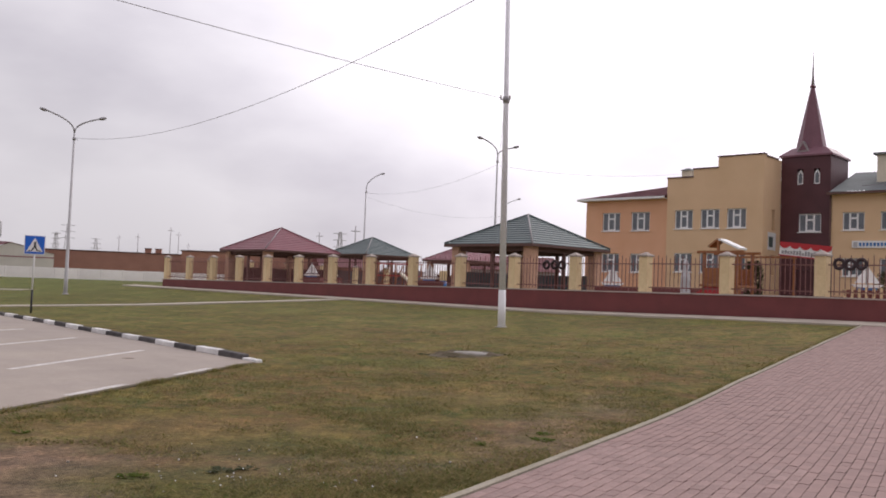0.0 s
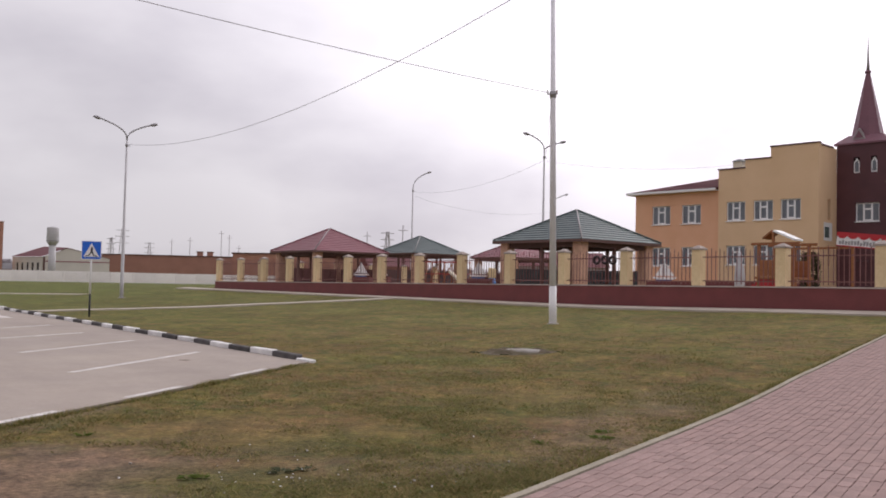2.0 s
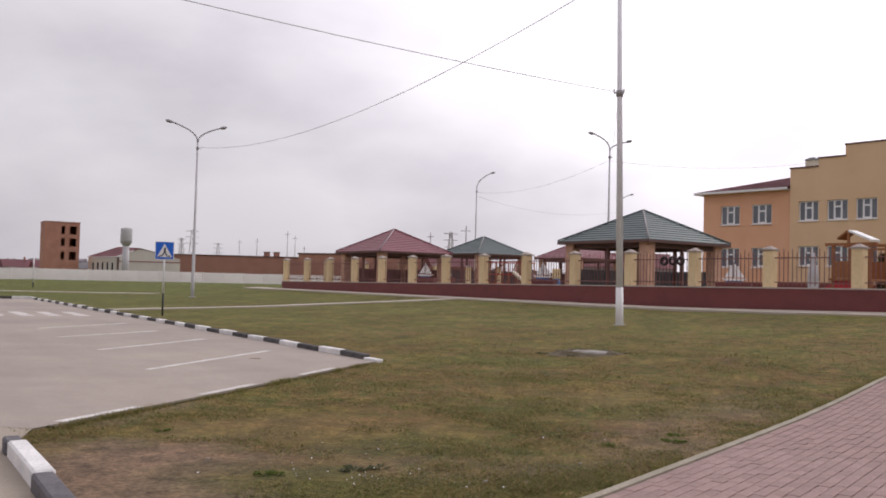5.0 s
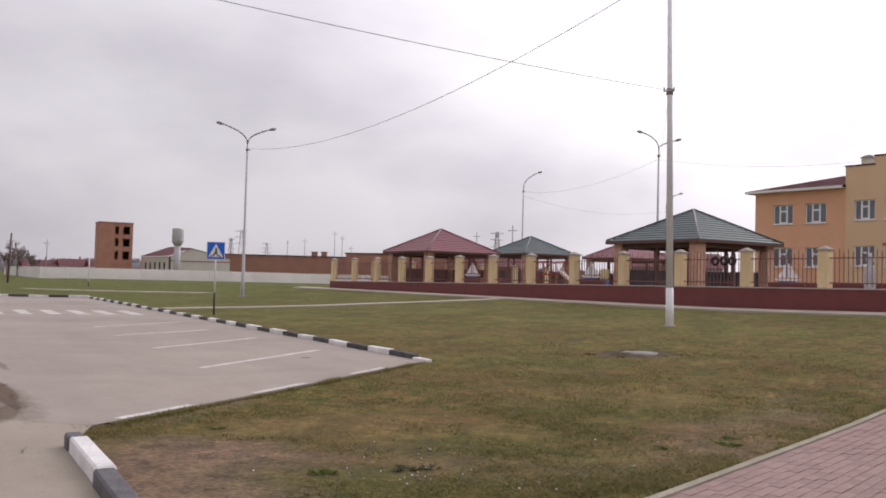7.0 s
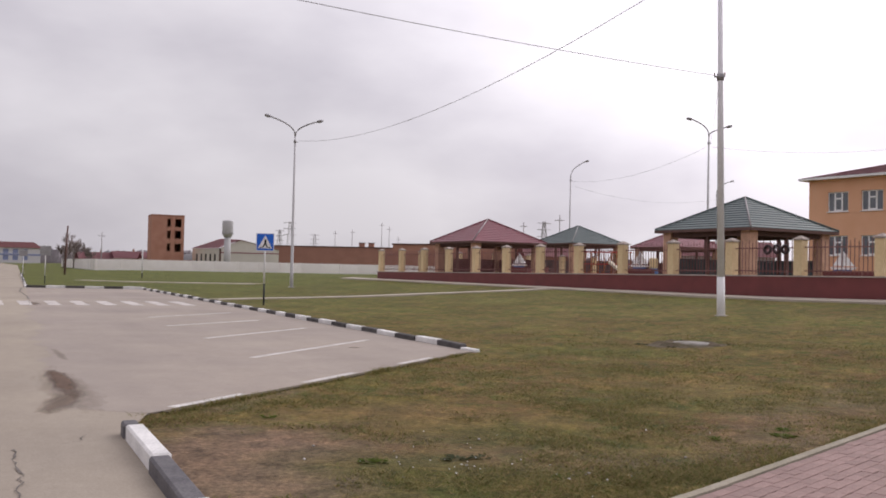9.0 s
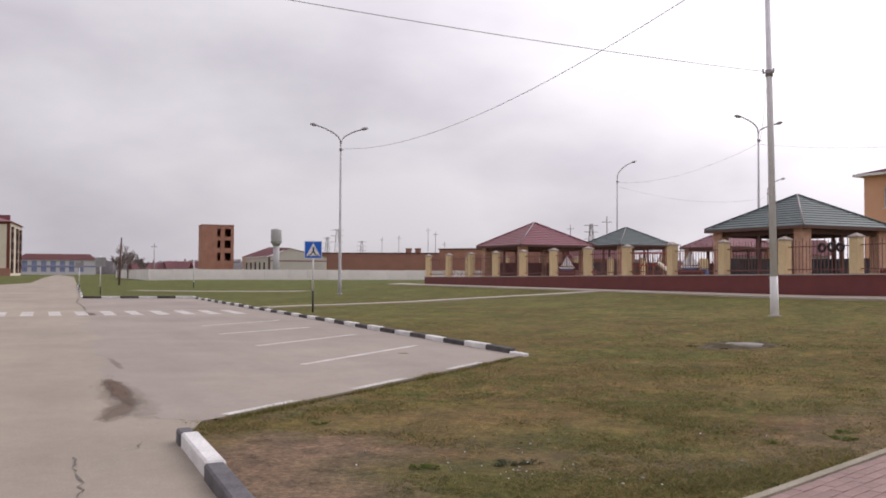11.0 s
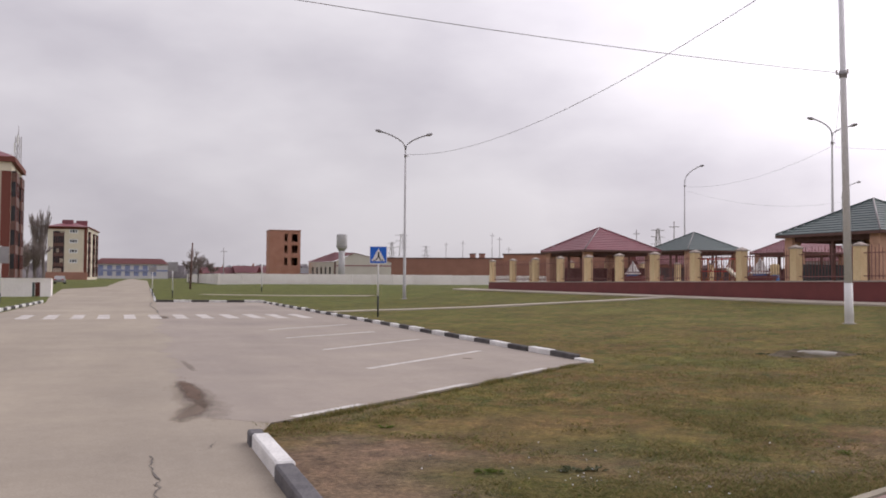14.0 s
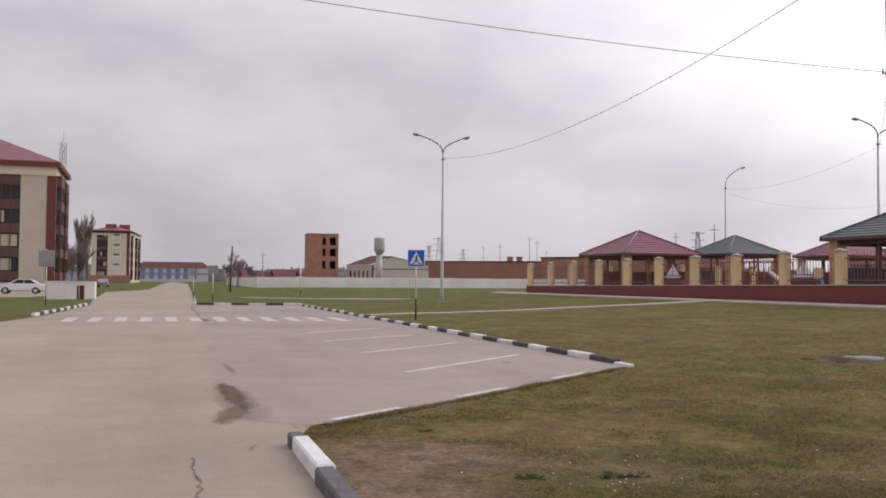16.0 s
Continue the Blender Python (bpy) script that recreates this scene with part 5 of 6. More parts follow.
def flats(x, y, ang, W, D, floors, fh, label, plain):
    f = thing("apartment_block", pose(x, y, 0, 0, 0, ang), label, "apartment block", "blocks of flats")
    H = floors * fh + 1.2
    # front (x from -W to 0), right-hand side wall runs back from x=0
    bal = (-9.3, -3.95) if not plain else (-W + 1.7, -W + 5.3)
    holes = [(bal[0], bal[1], 1.0, H - 1.6)]
    if plain:
        holes += [(-5.8, -3.0, 1.2 + fh * k + 1.1, 1.2 + fh * k + 2.6) for k in range(1, floors)]
    part("wall", pierced(-W, 0, -0.5, H, 0.4, holes), M_BEIGE if not plain else M_CREAM, f, "pale plastered end wall")
    # glazed balcony stack in the front
    g = part("glazed_balcony", boxed(bal[0], bal[1], 0.3, 0.38, 1.0, H - 1.6), M_DARKGLASS, f, "dark glazed balcony stack")
    for k in range(floors):
        z = 1.2 + fh * k
        part("balcony_panel", boxed(bal[0], bal[1], 0.1, 0.29, z, z + 1.15), M_BROWN, g, "dark brown balcony panel")
        if k % 4 != 3:
            part("curtain", boxed(bal[0] + (0.2, 2.2, 1.1)[k % 3], bal[1] - (0.9, 0.3, 1.8)[k % 3], 0.285, 0.295, z + 1.3, z + 2.7), M_BEIGE, g, "pale curtain behind glass")
    for i in range(6):
        u = bal[0] + (bal[1] - bal[0]) * i / 5
        part("balcony_frame", boxed(u - 0.05, u + 0.05, 0.08, 0.296, 1.0, H - 1.6), M_TRIM_RED, g)
    if plain:
        for k in range(1, floors):
            z = 1.2 + fh * k + 1.1
            bm = pierced(-5.8, -3.0, z, z + 1.5, 0.08, [(-5.45, -5.0, z + 0.3, z + 1.2), (-4.75, -4.05, z + 0.3, z + 1.2), (-3.8, -3.35, z + 0.3, z + 1.2)])
            bmesh.ops.remove_doubles(bm, verts=bm.verts[:], dist=0.0005)
            w = part("window", bm, M_PVC, f, "white framed window", m=pose(0, 0.1, 0))
            part("pane", boxed(-5.78, -3.02, 0.09, 0.1, z + 0.02, z + 1.48), M_DARKGLASS, w)
        part("shop_front", boxed(-W - 0.3, 0.3, -1.2, -0.01, -0.3, 2.6), M_BRICK_DIM, f, "brick ground-floor annex")
    # corner trim and side
    part("corner_trim", boxed(-1.0, 0.06, -0.08, -0.004, -0.5, H), M_TRIM_RED, f, "brownish-red corner strip")
    part("eave_band", boxed(-W - 0.1, 0.1, -0.1, -0.01, H - 0.9 if plain else H - 1.7, H - 0.3), M_TRIM_RED if plain else M_CREAM, f)
    sh = []
    bays = [(3.0, 6.5), (D * 0.5, D * 0.5 + 3.5), (D - 7, D - 3.5)] if D > 20 else [(0.9, 4.6), (8.2, 11.8)]
    lights = (1.0, 8.0, D * 0.5 - 3) if D > 20 else (5.6, 12.4)
    sh += [(a, b, 1.0, H - 1.6) for a, b in bays]
    for u in lights:
        sh += [(u, u + 1.4, 1.2 + fh * k + 1.0, 1.2 + fh * k + 2.5) for k in range(floors)]
    part("side_wall", pierced(0.41, D, -0.5, H, 0.4, sh), M_CREAM, f, "cream side wall", m=pose(0.0, 0, 0, 0, 0, 90))
    for a, b in bays:
        s = part("side_balcony", boxed(-0.15, 0.5, a, b, 1.0, H - 1.6), M_DARKGLASS, f, "dark glazed side balcony")
        for k in range(floors):
            z = 1.2 + fh * k
            bm = boxed(0.51, 0.6, a - 0.05, b + 0.05, z, z + 1.1)
            box(bm, -0.1, 0.51, a - 0.08, a - 0.01, z, z + 1.1)
            part("balcony_panel", bm, M_BROWN, s)
        for u in (a, (a + b) / 2, b):
            part("balcony_mullion", boxed(0.512, 0.59, u - 0.06, u + 0.06, 1.0, H - 1.6), M_TRIM_RED, s)
    for u in lights:
        part("side_glass", boxed(-0.25, -0.2, u, u + 1.4, 1.2, H - 1.0), M_DARKGLASS, f)
    part("back_wall", boxed(-W, 0, D, D + 0.4, -0.5, H), M_CREAM, f)
    part("far_wall", boxed(-W, -W + 0.4, 0.41, D, -0.5, H), M_CREAM, f)
    bm = bmesh.new()
    o = 0.7 if plain else 0.5
    rz = H + (2.0 if plain else 3.5)
    inset = min(W, D) / 2
    # the ridge runs along the longer way of the plan
    ra, rb = ((-W / 2, inset, rz), (-W / 2, D - inset, rz)) if D > W else ((-W + inset, D / 2, rz), (-inset, D / 2, rz))
    p, q, r, t = (-W - o, -o, H), (o, -o, H), (o, D + o, H), (-W - o, D + o, H)
    for face in ((p, q, ra), (q, r, rb, ra), (r, t, rb), (t, p, ra, rb)) if D > W else ((p, q, rb, ra), (q, r, rb), (r, t, ra, rb), (t, p, ra)):
        quad(bm, *face)
    roof = part("roof", bm, M_ROOF_RED, f, "wine-red hipped metal roof")
    part("eave", boxed(-W - o, o, -o, D + o, H - (0.3 if plain else 0.62), H - 0.004), M_TRIM_RED, roof)
    for u, v in ((-W * 0.68, inset * 0.55), (-W * 0.35, inset * 1.1), (-W * 0.6, D * 0.6)):
        part("chimney", boxed(u, u + (3.6 if plain else 1.3), v, v + 1.3, H + 0.6, H + (2.5 if plain else 3.3)), M_ROOF_RED, roof)
    return f


ax, ay = far_at(-69.95, 64.53, 118)
flats(ax, ay, 42.0, 22, 14.6, 5, 2.93, "five-storey beige flats with dark glazed balconies", False)
bx, by = far_at(-223.14, 239.03, 327)
flats(bx, by, 37, 12.6, 36, 5, 3.42, "five-storey cream flats with red hipped roof", True)


def long_block():
    a, b = Vector(far_at(-223.3, 243.2, 470)), Vector(far_at(-204.7, 259, 470))
    d = b - a
    f = thing("long_block", pose(a.x, a.y, 0, 0, 0, math.degrees(math.atan2(d.y, d.x))), "distant blue and white block with a red roof", "building")
    L = d.length
    holes = [(1.5 + 4.2 * i, 3.9 + 4.2 * i, 1.4 + 3.2 * k, 3.6 + 3.2 * k) for i in range(int((L - 3) / 4.2)) for k in range(2)]
    # wall, glass, band and roof colours carry the haze of distance
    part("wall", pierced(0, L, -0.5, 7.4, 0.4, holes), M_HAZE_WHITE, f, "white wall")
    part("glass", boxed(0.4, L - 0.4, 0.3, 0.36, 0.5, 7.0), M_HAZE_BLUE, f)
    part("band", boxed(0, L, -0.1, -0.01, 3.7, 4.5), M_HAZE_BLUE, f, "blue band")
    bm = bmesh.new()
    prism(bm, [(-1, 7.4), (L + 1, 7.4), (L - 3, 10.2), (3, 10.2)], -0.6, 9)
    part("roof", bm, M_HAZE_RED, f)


long_block()


def far_house(bx_, by_, dist, w, d, eave, ridge, wall, roof, label):
    x, y = far_at(bx_, by_, dist)
    h = thing("house", pose(x, y, 0, 0, 0, math.degrees(math.atan2(y, x)) - 90 + 12), label, "house", "far houses")
    holes = [(-w / 2 + 1.2 + 2.6 * i, -w / 2 + 2.4 + 2.6 * i, 1.2, 2.6) for i in range(int((w - 1.5) / 2.6))]
    part("wall", pierced(-w / 2, w / 2, -0.5, eave, 0.35, holes), wall, h)
    part("wall", boxed(-w / 2, -w / 2 + 0.35, 0.352, d, -0.5, eave), wall, h)
    part("wall", boxed(w / 2 - 0.35, w / 2, 0.352, d, -0.5, eave), wall, h)
    part("back_wall", boxed(-w / 2, w / 2, d, d + 0.35, -0.5, eave), wall, h)
    part("glass", boxed(-w / 2 + 0.5, w / 2 - 0.5, 0.2, 0.25, 0.9, 2.8), M_DARKGLASS, h)
    bm = bmesh.new()
    quad(bm, (-w / 2 - 0.5, -0.6, eave - 0.1), (w / 2 + 0.5, -0.6, eave - 0.1), (w / 2 + 0.5, d / 2, ridge), (-w / 2 - 0.5, d / 2, ridge))
    quad(bm, (-w / 2 - 0.5, d / 2, ridge), (w / 2 + 0.5, d / 2, ridge), (w / 2 + 0.5, d + 0.9, eave - 0.1), (-w / 2 - 0.5, d + 0.9, eave - 0.1))
    bmesh.ops.solidify(bm, geom=bm.faces[:], thickness=0.12)
    part("roof", bm, roof, h)
    part("chimney", boxed(w * 0.2, w * 0.2 + 0.6, d / 2 - 0.3, d / 2 + 0.3, ridge - 0.5, ridge + 0.9), M_BRICK_DIM, h)


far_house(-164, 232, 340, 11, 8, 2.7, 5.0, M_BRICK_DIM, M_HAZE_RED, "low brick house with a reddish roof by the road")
far_house(-158, 240, 340, 10, 8, 3.0, 5.6, M_BEIGE, M_HAZE_RED, "low beige house with a haze-paled red roof")
far_house(-150, 244, 330, 11, 8, 3.0, 5.4, M_BEIGE_PALE, M_HAZE_RED, "low pale house with a haze-paled red roof")
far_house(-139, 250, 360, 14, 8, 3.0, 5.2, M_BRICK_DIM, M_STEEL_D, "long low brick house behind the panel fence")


far_house(9.5, 129.7, 125, 13, 8, 4.2, 6.3, M_LILAC, M_HAZE_RED, "lilac-grey house with a haze-paled red roof beyond the yard")
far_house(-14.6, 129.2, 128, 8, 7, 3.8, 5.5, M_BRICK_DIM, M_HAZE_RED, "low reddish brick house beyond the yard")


# lattice mast, pylons and line poles far off
def pylon(x, y, h, label="distant grey lattice pylon"):
    p = thing("pylon", pose(x, y, 0, 0, 0, random.uniform(-30, 30)), label, "pylon", "distant pylons")
    bm = bmesh.new()
    b, t = h * 0.09, h * 0.018
    legs = [(-1, -1), (1, -1), (1, 1), (-1, 1)]
    n = 7
    for i, (sx, sy) in enumerate(legs):
        tube(bm, [(sx * b, sy * b, -0.5), (sx * t, sy * t, h)], 0.13, 4)
    for k in range(n):
        z0, z1 = h * k / n, h * (k + 1) / n
        r0, r1 = b + (t - b) * k / n, b + (t - b) * (k + 1) / n
        for i in range(4):
            (ax_, ay_), (bx_, by_) = legs[i], legs[(i + 1) % 4]
            tube(bm, [(ax_ * r0, ay_ * r0, z0), (bx_ * r1, by_ * r1, z1)], 0.07, 3)
    part("lattice", bm, M_MAST_GREY, p)
    for z in (0.72, 0.85, 0.97):
        part("cross_arm", tubed([(-h * 0.13, 0, h * z), (h * 0.13, 0, h * z)], 0.12, 4), M_MAST_GREY, p)


def line_pole(x, y, h, cross=True):
    p = thing("line_pole", pose(x, y, 0, 0, 0, random.uniform(-40, 40)), "distant dark line pole with crossarm", "pole", "distant line poles")
    # paler steel than the near lamps: haze put into the poles' colour
    part("shaft", tubed([(0, 0, -0.4), (0, 0, h)], [0.2, 0.13], 6), M_MAST_GREY, p)
    if cross:
        part("crossarm", tubed([(-1.1, 0, h - 1.2), (1.1, 0, h - 1.2)], 0.09, 5), M_MAST_GREY, p)


for x, y, h in ((-148.5, 393, 18.6), (-127.5, 358, 17.8), (-115.5, 362, 21.2), (-112.4, 363, 19.5), (-119.9, 402, 16.5), (-21.4, 199, 14.4), (-172, 246, 11.0), (-36.7, 247, 15.4)):
    line_pole(x, y, h)
for x, y, h in ((-168.3, 385, 22.5), (-172.5, 383.0, 18.5), (-37.2, 298, 18.5), (-190, 470, 20), (-130, 520, 19)):
    pylon(x, y, h)
tx, ty = far_at(-86.2, 80.6, 175)
tm = thing("telecom_mast", pose(tx, ty, 0, 0, 0, 20), "slim pale lattice telecom mast behind the flats", "mast")
bm = bmesh.new()
for sx, sy in ((-1, -1), (1, -1), (1, 1), (-1, 1)):
    tube(bm, [(sx * 0.6, sy * 0.6, -0.5), (sx * 0.35, sy * 0.35, 26.5)], 0.06, 4)
for k in range(20):
    for sx, sy, ex, ey in ((-1, -1, 1, -1), (1, -1, 1, 1), (1, 1, -1, 1), (-1, 1, -1, -1)):
        r0, r1 = 0.6 - 0.25 * k / 20, 0.6 - 0.25 * (k + 1) / 20
        tube(bm, [(sx * r0, sy * r0, 26.5 * k / 20), (ex * r1, ey * r1, 26.5 * (k + 1) / 20)], 0.04, 3)
part("lattice", bm, M_MAST_GREY, tm)
for k, z in enumerate((21.5, 23.5, 25)):
    part("antenna", boxed(-0.9 + 0.5 * k, -0.65 + 0.5 * k, -0.8, -0.6, z, z + 1.7), M_WHITE, tm)
part("rod", tubed([(0, 0, 26.4), (0, 0, 28.5)], 0.05, 5), M_MAST_GREY, tm)


# ---- trees ----
def bare_tree(x, y, h, seed, spread=0.35, label="bare grey-brown tree beyond the verge"):
    rnd = random.Random(seed)
    t = thing("tree", pose(x, y, land(x, y)), label, "tree", "trees by the flats")
    bm = bmesh.new()
    tw = bmesh.new()

    def grow(p, d, length, r, depth):
        e = p + d * length
        mid = p.lerp(e, 0.5) + Vector((rnd.uniform(-1, 1), rnd.uniform(-1, 1), 0)) * length * 0.05
        r = max(r, 0.035)
        tube(bm if depth < 2 else tw, [p, mid, e], [r, r * 0.8, r * 0.6], 6 if depth == 0 else 3)
        if depth >= 4:
            return
        for _ in range(rnd.randint(4, 5) if depth else 7):
            a = rnd.uniform(0, 6.283)
            k = spread * rnd.uniform(0.6, 1.5)
            nd = (d + Vector((math.cos(a), math.sin(a), 0)) * k + Vector((0, 0, 0.15))).normalized()
            start = p.lerp(e, rnd.uniform(0.35, 1.0))
            grow(start, nd, length * rnd.uniform(0.5, 0.72), r * 0.5, depth + 1)

    grow(Vector((0, 0, -0.2)), Vector((0, 0, 1)), h * 0.42, h * 0.016, 0)
    part("trunk", bm, M_BARK, t)
    part("crown", tw, M_TWIG, t, "crown of bare twigs")


for i, (x, y, h, sp) in enumerate(((-109.5, 102.5, 8, 0.55), (-106.5, 103.0, 9, 0.55), (-113, 106.5, 8.5, 0.5), (-111, 104.6, 7.5, 0.6), (-132.8, 129.1, 15.5, 0.17), (-132.0, 129.9, 16.0, 0.17), (-107, 101, 7, 0.6), (-116, 111, 9, 0.5), (-113.1, 152.7, 8.5, 0.55), (-116.0, 153.5, 7.0, 0.6), (-110.5, 154.0, 5.5, 0.6))):
    bare_tree(x, y, h, i, sp)


def far_woods():
    """A low uneven belt of bare woods and roofs along the horizon."""
    rnd = random.Random(5)
    bm = bmesh.new()
    for i in range(900):
        a = radians(rnd.uniform(-20, 75))
        d = rnd.uniform(480, 820)
        x, y = -math.sin(a) * d, math.cos(a) * d
        w, h = rnd.uniform(6, 18), rnd.uniform(5, 11)
        pts = [bm.verts.new((x + w * math.cos(k * 1.047) * rnd.uniform(0.5, 1), y + w * math.sin(k * 1.047) * rnd.uniform(0.5, 1), -1)) for k in range(6)]
        top = [bm.verts.new((v.co.x * 0.6 + x * 0.4 + rnd.uniform(-1, 1), v.co.y * 0.6 + y * 0.4, h * rnd.uniform(0.5, 1))) for v in pts]
        for k in range(6):
            bm.faces.new((pts[k], pts[(k + 1) % 6], top[(k + 1) % 6], top[k]))
        bm.faces.new(top)
    return bm


tagged(part("far_woods", far_woods(), M_HEDGE), "hazy belt of bare woods on the horizon", "woods", kind="stuff")

# ---- in the nursery yard ----
def sail_boat(s, q, lift):
    """Two white sails over a striped hull, on a maroon sandpit body."""
    p = uv(s, q)
    b = thing("toy_boat", pose(p.x, p.y, land(p.x, p.y), 0, 0, -46.89 + 30), "wooden play boat with white sails on a maroon base", "play boat", "play boats in the yard")

    def flat(name, outline, y, mat, label):
        bm = bmesh.new()
        prism(bm, outline, -y, y)
        bmesh.ops.recalc_face_normals(bm, faces=bm.faces[:])
        part(name, bm, mat, b, label)

    flat("base", [(-0.62, -0.2), (0.62, -0.2), (0.72, lift - 0.06), (-0.72, lift - 0.06)], 0.3, M_MAROON, "maroon base")
    flat("keel", [(-0.3, lift - 0.055), (0.32, lift - 0.055), (0.34, lift + 0.03), (-0.32, lift + 0.03)], 0.1, M_BLUEP, "blue stripe")
    flat("hull", [(-0.38, lift + 0.035), (0.42, lift + 0.035), (0.54, lift + 0.14), (-0.48, lift + 0.14)], 0.13, M_SAIL, "white hull")
    part("mast", tubed([(0, 0, lift + 0.1), (0, 0, lift + 0.84)], 0.025, 6), M_STEEL_D, b)
    flat("sail", [(0.03, lift + 0.19), (0.44, lift + 0.19), (0.03, lift + 0.79)], 0.02, M_SAIL, "white sail")
    flat("sail", [(-0.03, lift + 0.19), (-0.38, lift + 0.19), (-0.03, lift + 0.74)], 0.02, M_SAIL, "white sail")


for s, q, lift in ((15.2, 2.0, 1.1), (26.0, 2.0, 1.12), (36.9, 3.0, 1.1), (47.7, 3.0, 1.1), (7.5, 9.0, 1.1)):
    sail_boat(s, q, lift)

# a low pale yellow picket fence in front of the last boat
p0 = uv(47.3, 2.1)
pf = thing("picket_fence", pose(p0.x, p0.y, land(p0.x, p0.y), 0, 0, -46.89), "low pale yellow-green picket fence in the yard", "fence")
for k in range(14):
    part("slat", boxed(k * 0.24, k * 0.24 + 0.09, -0.012, 0.012, -0.1, 1.1 + 0.04 * (k % 2)), M_PILLAR, pf)
for z in (0.35, 0.95):
    part("rail", boxed(-0.05, 3.3, 0.013, 0.05, z - 0.03, z + 0.03), M_PILLAR, pf)


def playhouse():
    p = uv(39.65, 8.0)
    z = land(p.x, p.y)
    h = thing("playhouse", pose(p.x, p.y, z, 0, 0, -46.89), "orange wooden play tower with a white slanting roof", "play tower")
    for x in (-0.8, 0.8):
        for y in (-0.7, 0.7):
            part("post", boxed(x - 0.06, x + 0.06, y - 0.06, y + 0.06, -0.2, 2.75), M_WOOD_ORANGE, h)
    part("platform", boxed(-0.95, 0.95, -0.85, 0.85, 1.15, 1.25), M_WOOD_ORANGE, h)
    for y in (-0.8, 0.76):
        for k in range(7):
            part("board", boxed(-0.75 + k * 0.215, -0.56 + k * 0.215, y, y + 0.04, 1.26, 2.0), M_WOOD_ORANGE, h)
    part("beam", boxed(-1.15, 1.15, -0.78, -0.68, 2.66, 2.78), M_WOOD_ORANGE, h)
    part("beam", boxed(-1.15, 1.15, 0.68, 0.78, 2.66, 2.78), M_WOOD_ORANGE, h)
    part("king_post", boxed(-0.15, -0.05, -0.78, -0.68, 2.78, 3.26), M_WOOD_ORANGE, h)
    bm = bmesh.new()
    prism(bm, [(-0.1, 3.26), (-0.06, 3.33), (0.95, 2.9), (0.93, 2.82)], -0.8, -0.1)
    bmesh.ops.recalc_face_normals(bm, faces=bm.faces[:])
    part("roof_sheet", bm, M_WHITE, h, "white slanting roof sheet")
    bm = bmesh.new()
    prism(bm, [(-0.1, 3.26), (-0.14, 3.33), (-0.6, 3.0), (-0.57, 2.93)], -0.8, -0.1)
    bmesh.ops.recalc_face_normals(bm, faces=bm.faces[:])
    part("roof_sheet", bm, M_WOOD_ORANGE, h)
    bm = bmesh.new()
    prism(bm, [(-0.9, 1.2), (-2.2, 0.35), (-2.7, 0.3), (-2.7, 0.2), (-2.15, 0.22), (-0.9, 1.05)], -0.3, 0.3)
    bmesh.ops.recalc_face_normals(bm, faces=bm.faces[:])
    part("slide", bm, M_RED, h, "dull red slide")
    part("cabin_panel", boxed(-0.75, 0.2, -0.74, -0.68, 0.0, 1.14), M_RED, h, "red panel")


playhouse()


def climbing_frame():
    p = uv(17.0, 7.5)
    z = land(p.x, p.y)
    c = thing("climbing_frame", pose(p.x, p.y, z, 0, 0, -30), "orange climbing frame with a pale yellow slide", "climbing frame")
    for x in (-1.5, -0.5, 0.5, 1.5):
        for y in (-0.4, 0.4):
            part("post", tubed([(x, y, -0.2), (x * 0.96, y * 0.7, 2.1)], 0.04, 6), M_WOOD_ORANGE, c)
    for z0 in (0.7, 1.3, 2.05):
        for y in (-0.36, 0.36):
            part("bar", tubed([(-1.5, y, z0), (1.5, y, z0)], 0.03, 6), M_RED, c)
    for x in (-1.5, -0.5, 0.5):
        part("brace", tubed([(x, -0.4, 0.1), (x + 1, -0.3, 2.0)], 0.03, 6), M_WOOD_ORANGE, c)
    bm = bmesh.new()
    prism(bm, [(0.5, 1.5), (2.3, 0.2), (2.3, 0.1), (0.5, 1.35)], -0.7, -0.3)
    bmesh.ops.recalc_face_normals(bm, faces=bm.faces[:])
    part("slide", bm, M_CREAM, c, "pale yellow slide")
    p = uv(19.5, 9.0)
    y = thing("spring_toy", pose(p.x, p.y, land(p.x, p.y)), "yellow and blue spring rocker on a base", "spring toy")
    part("seat", boxed(-0.25, 0.25, -0.15, 0.15, 1.05, 1.7, bevel=0.06), M_PILLAR, y, "yellow seat")
    part("spring", lathe([(0.25, -0.1), (0.22, 0.4), (0.28, 0.7), (0.22, 1.05)], 10), M_BLUEP, y, "blue spring housing")


climbing_frame()
sp = uv(38.7, 6.0)
tagged(part("statue", lathe([(0.3, -0.2), (0.3, 0.5), (0.2, 0.55), (0.24, 1.2), (0.2, 1.7), (0.1, 1.85), (0.17, 2.1), (0.05, 2.35)], 12), M_STEEL, m=pose(sp.x, sp.y, land(sp.x, sp.y))), "pale blue-grey garden statue on a plinth", "statue")


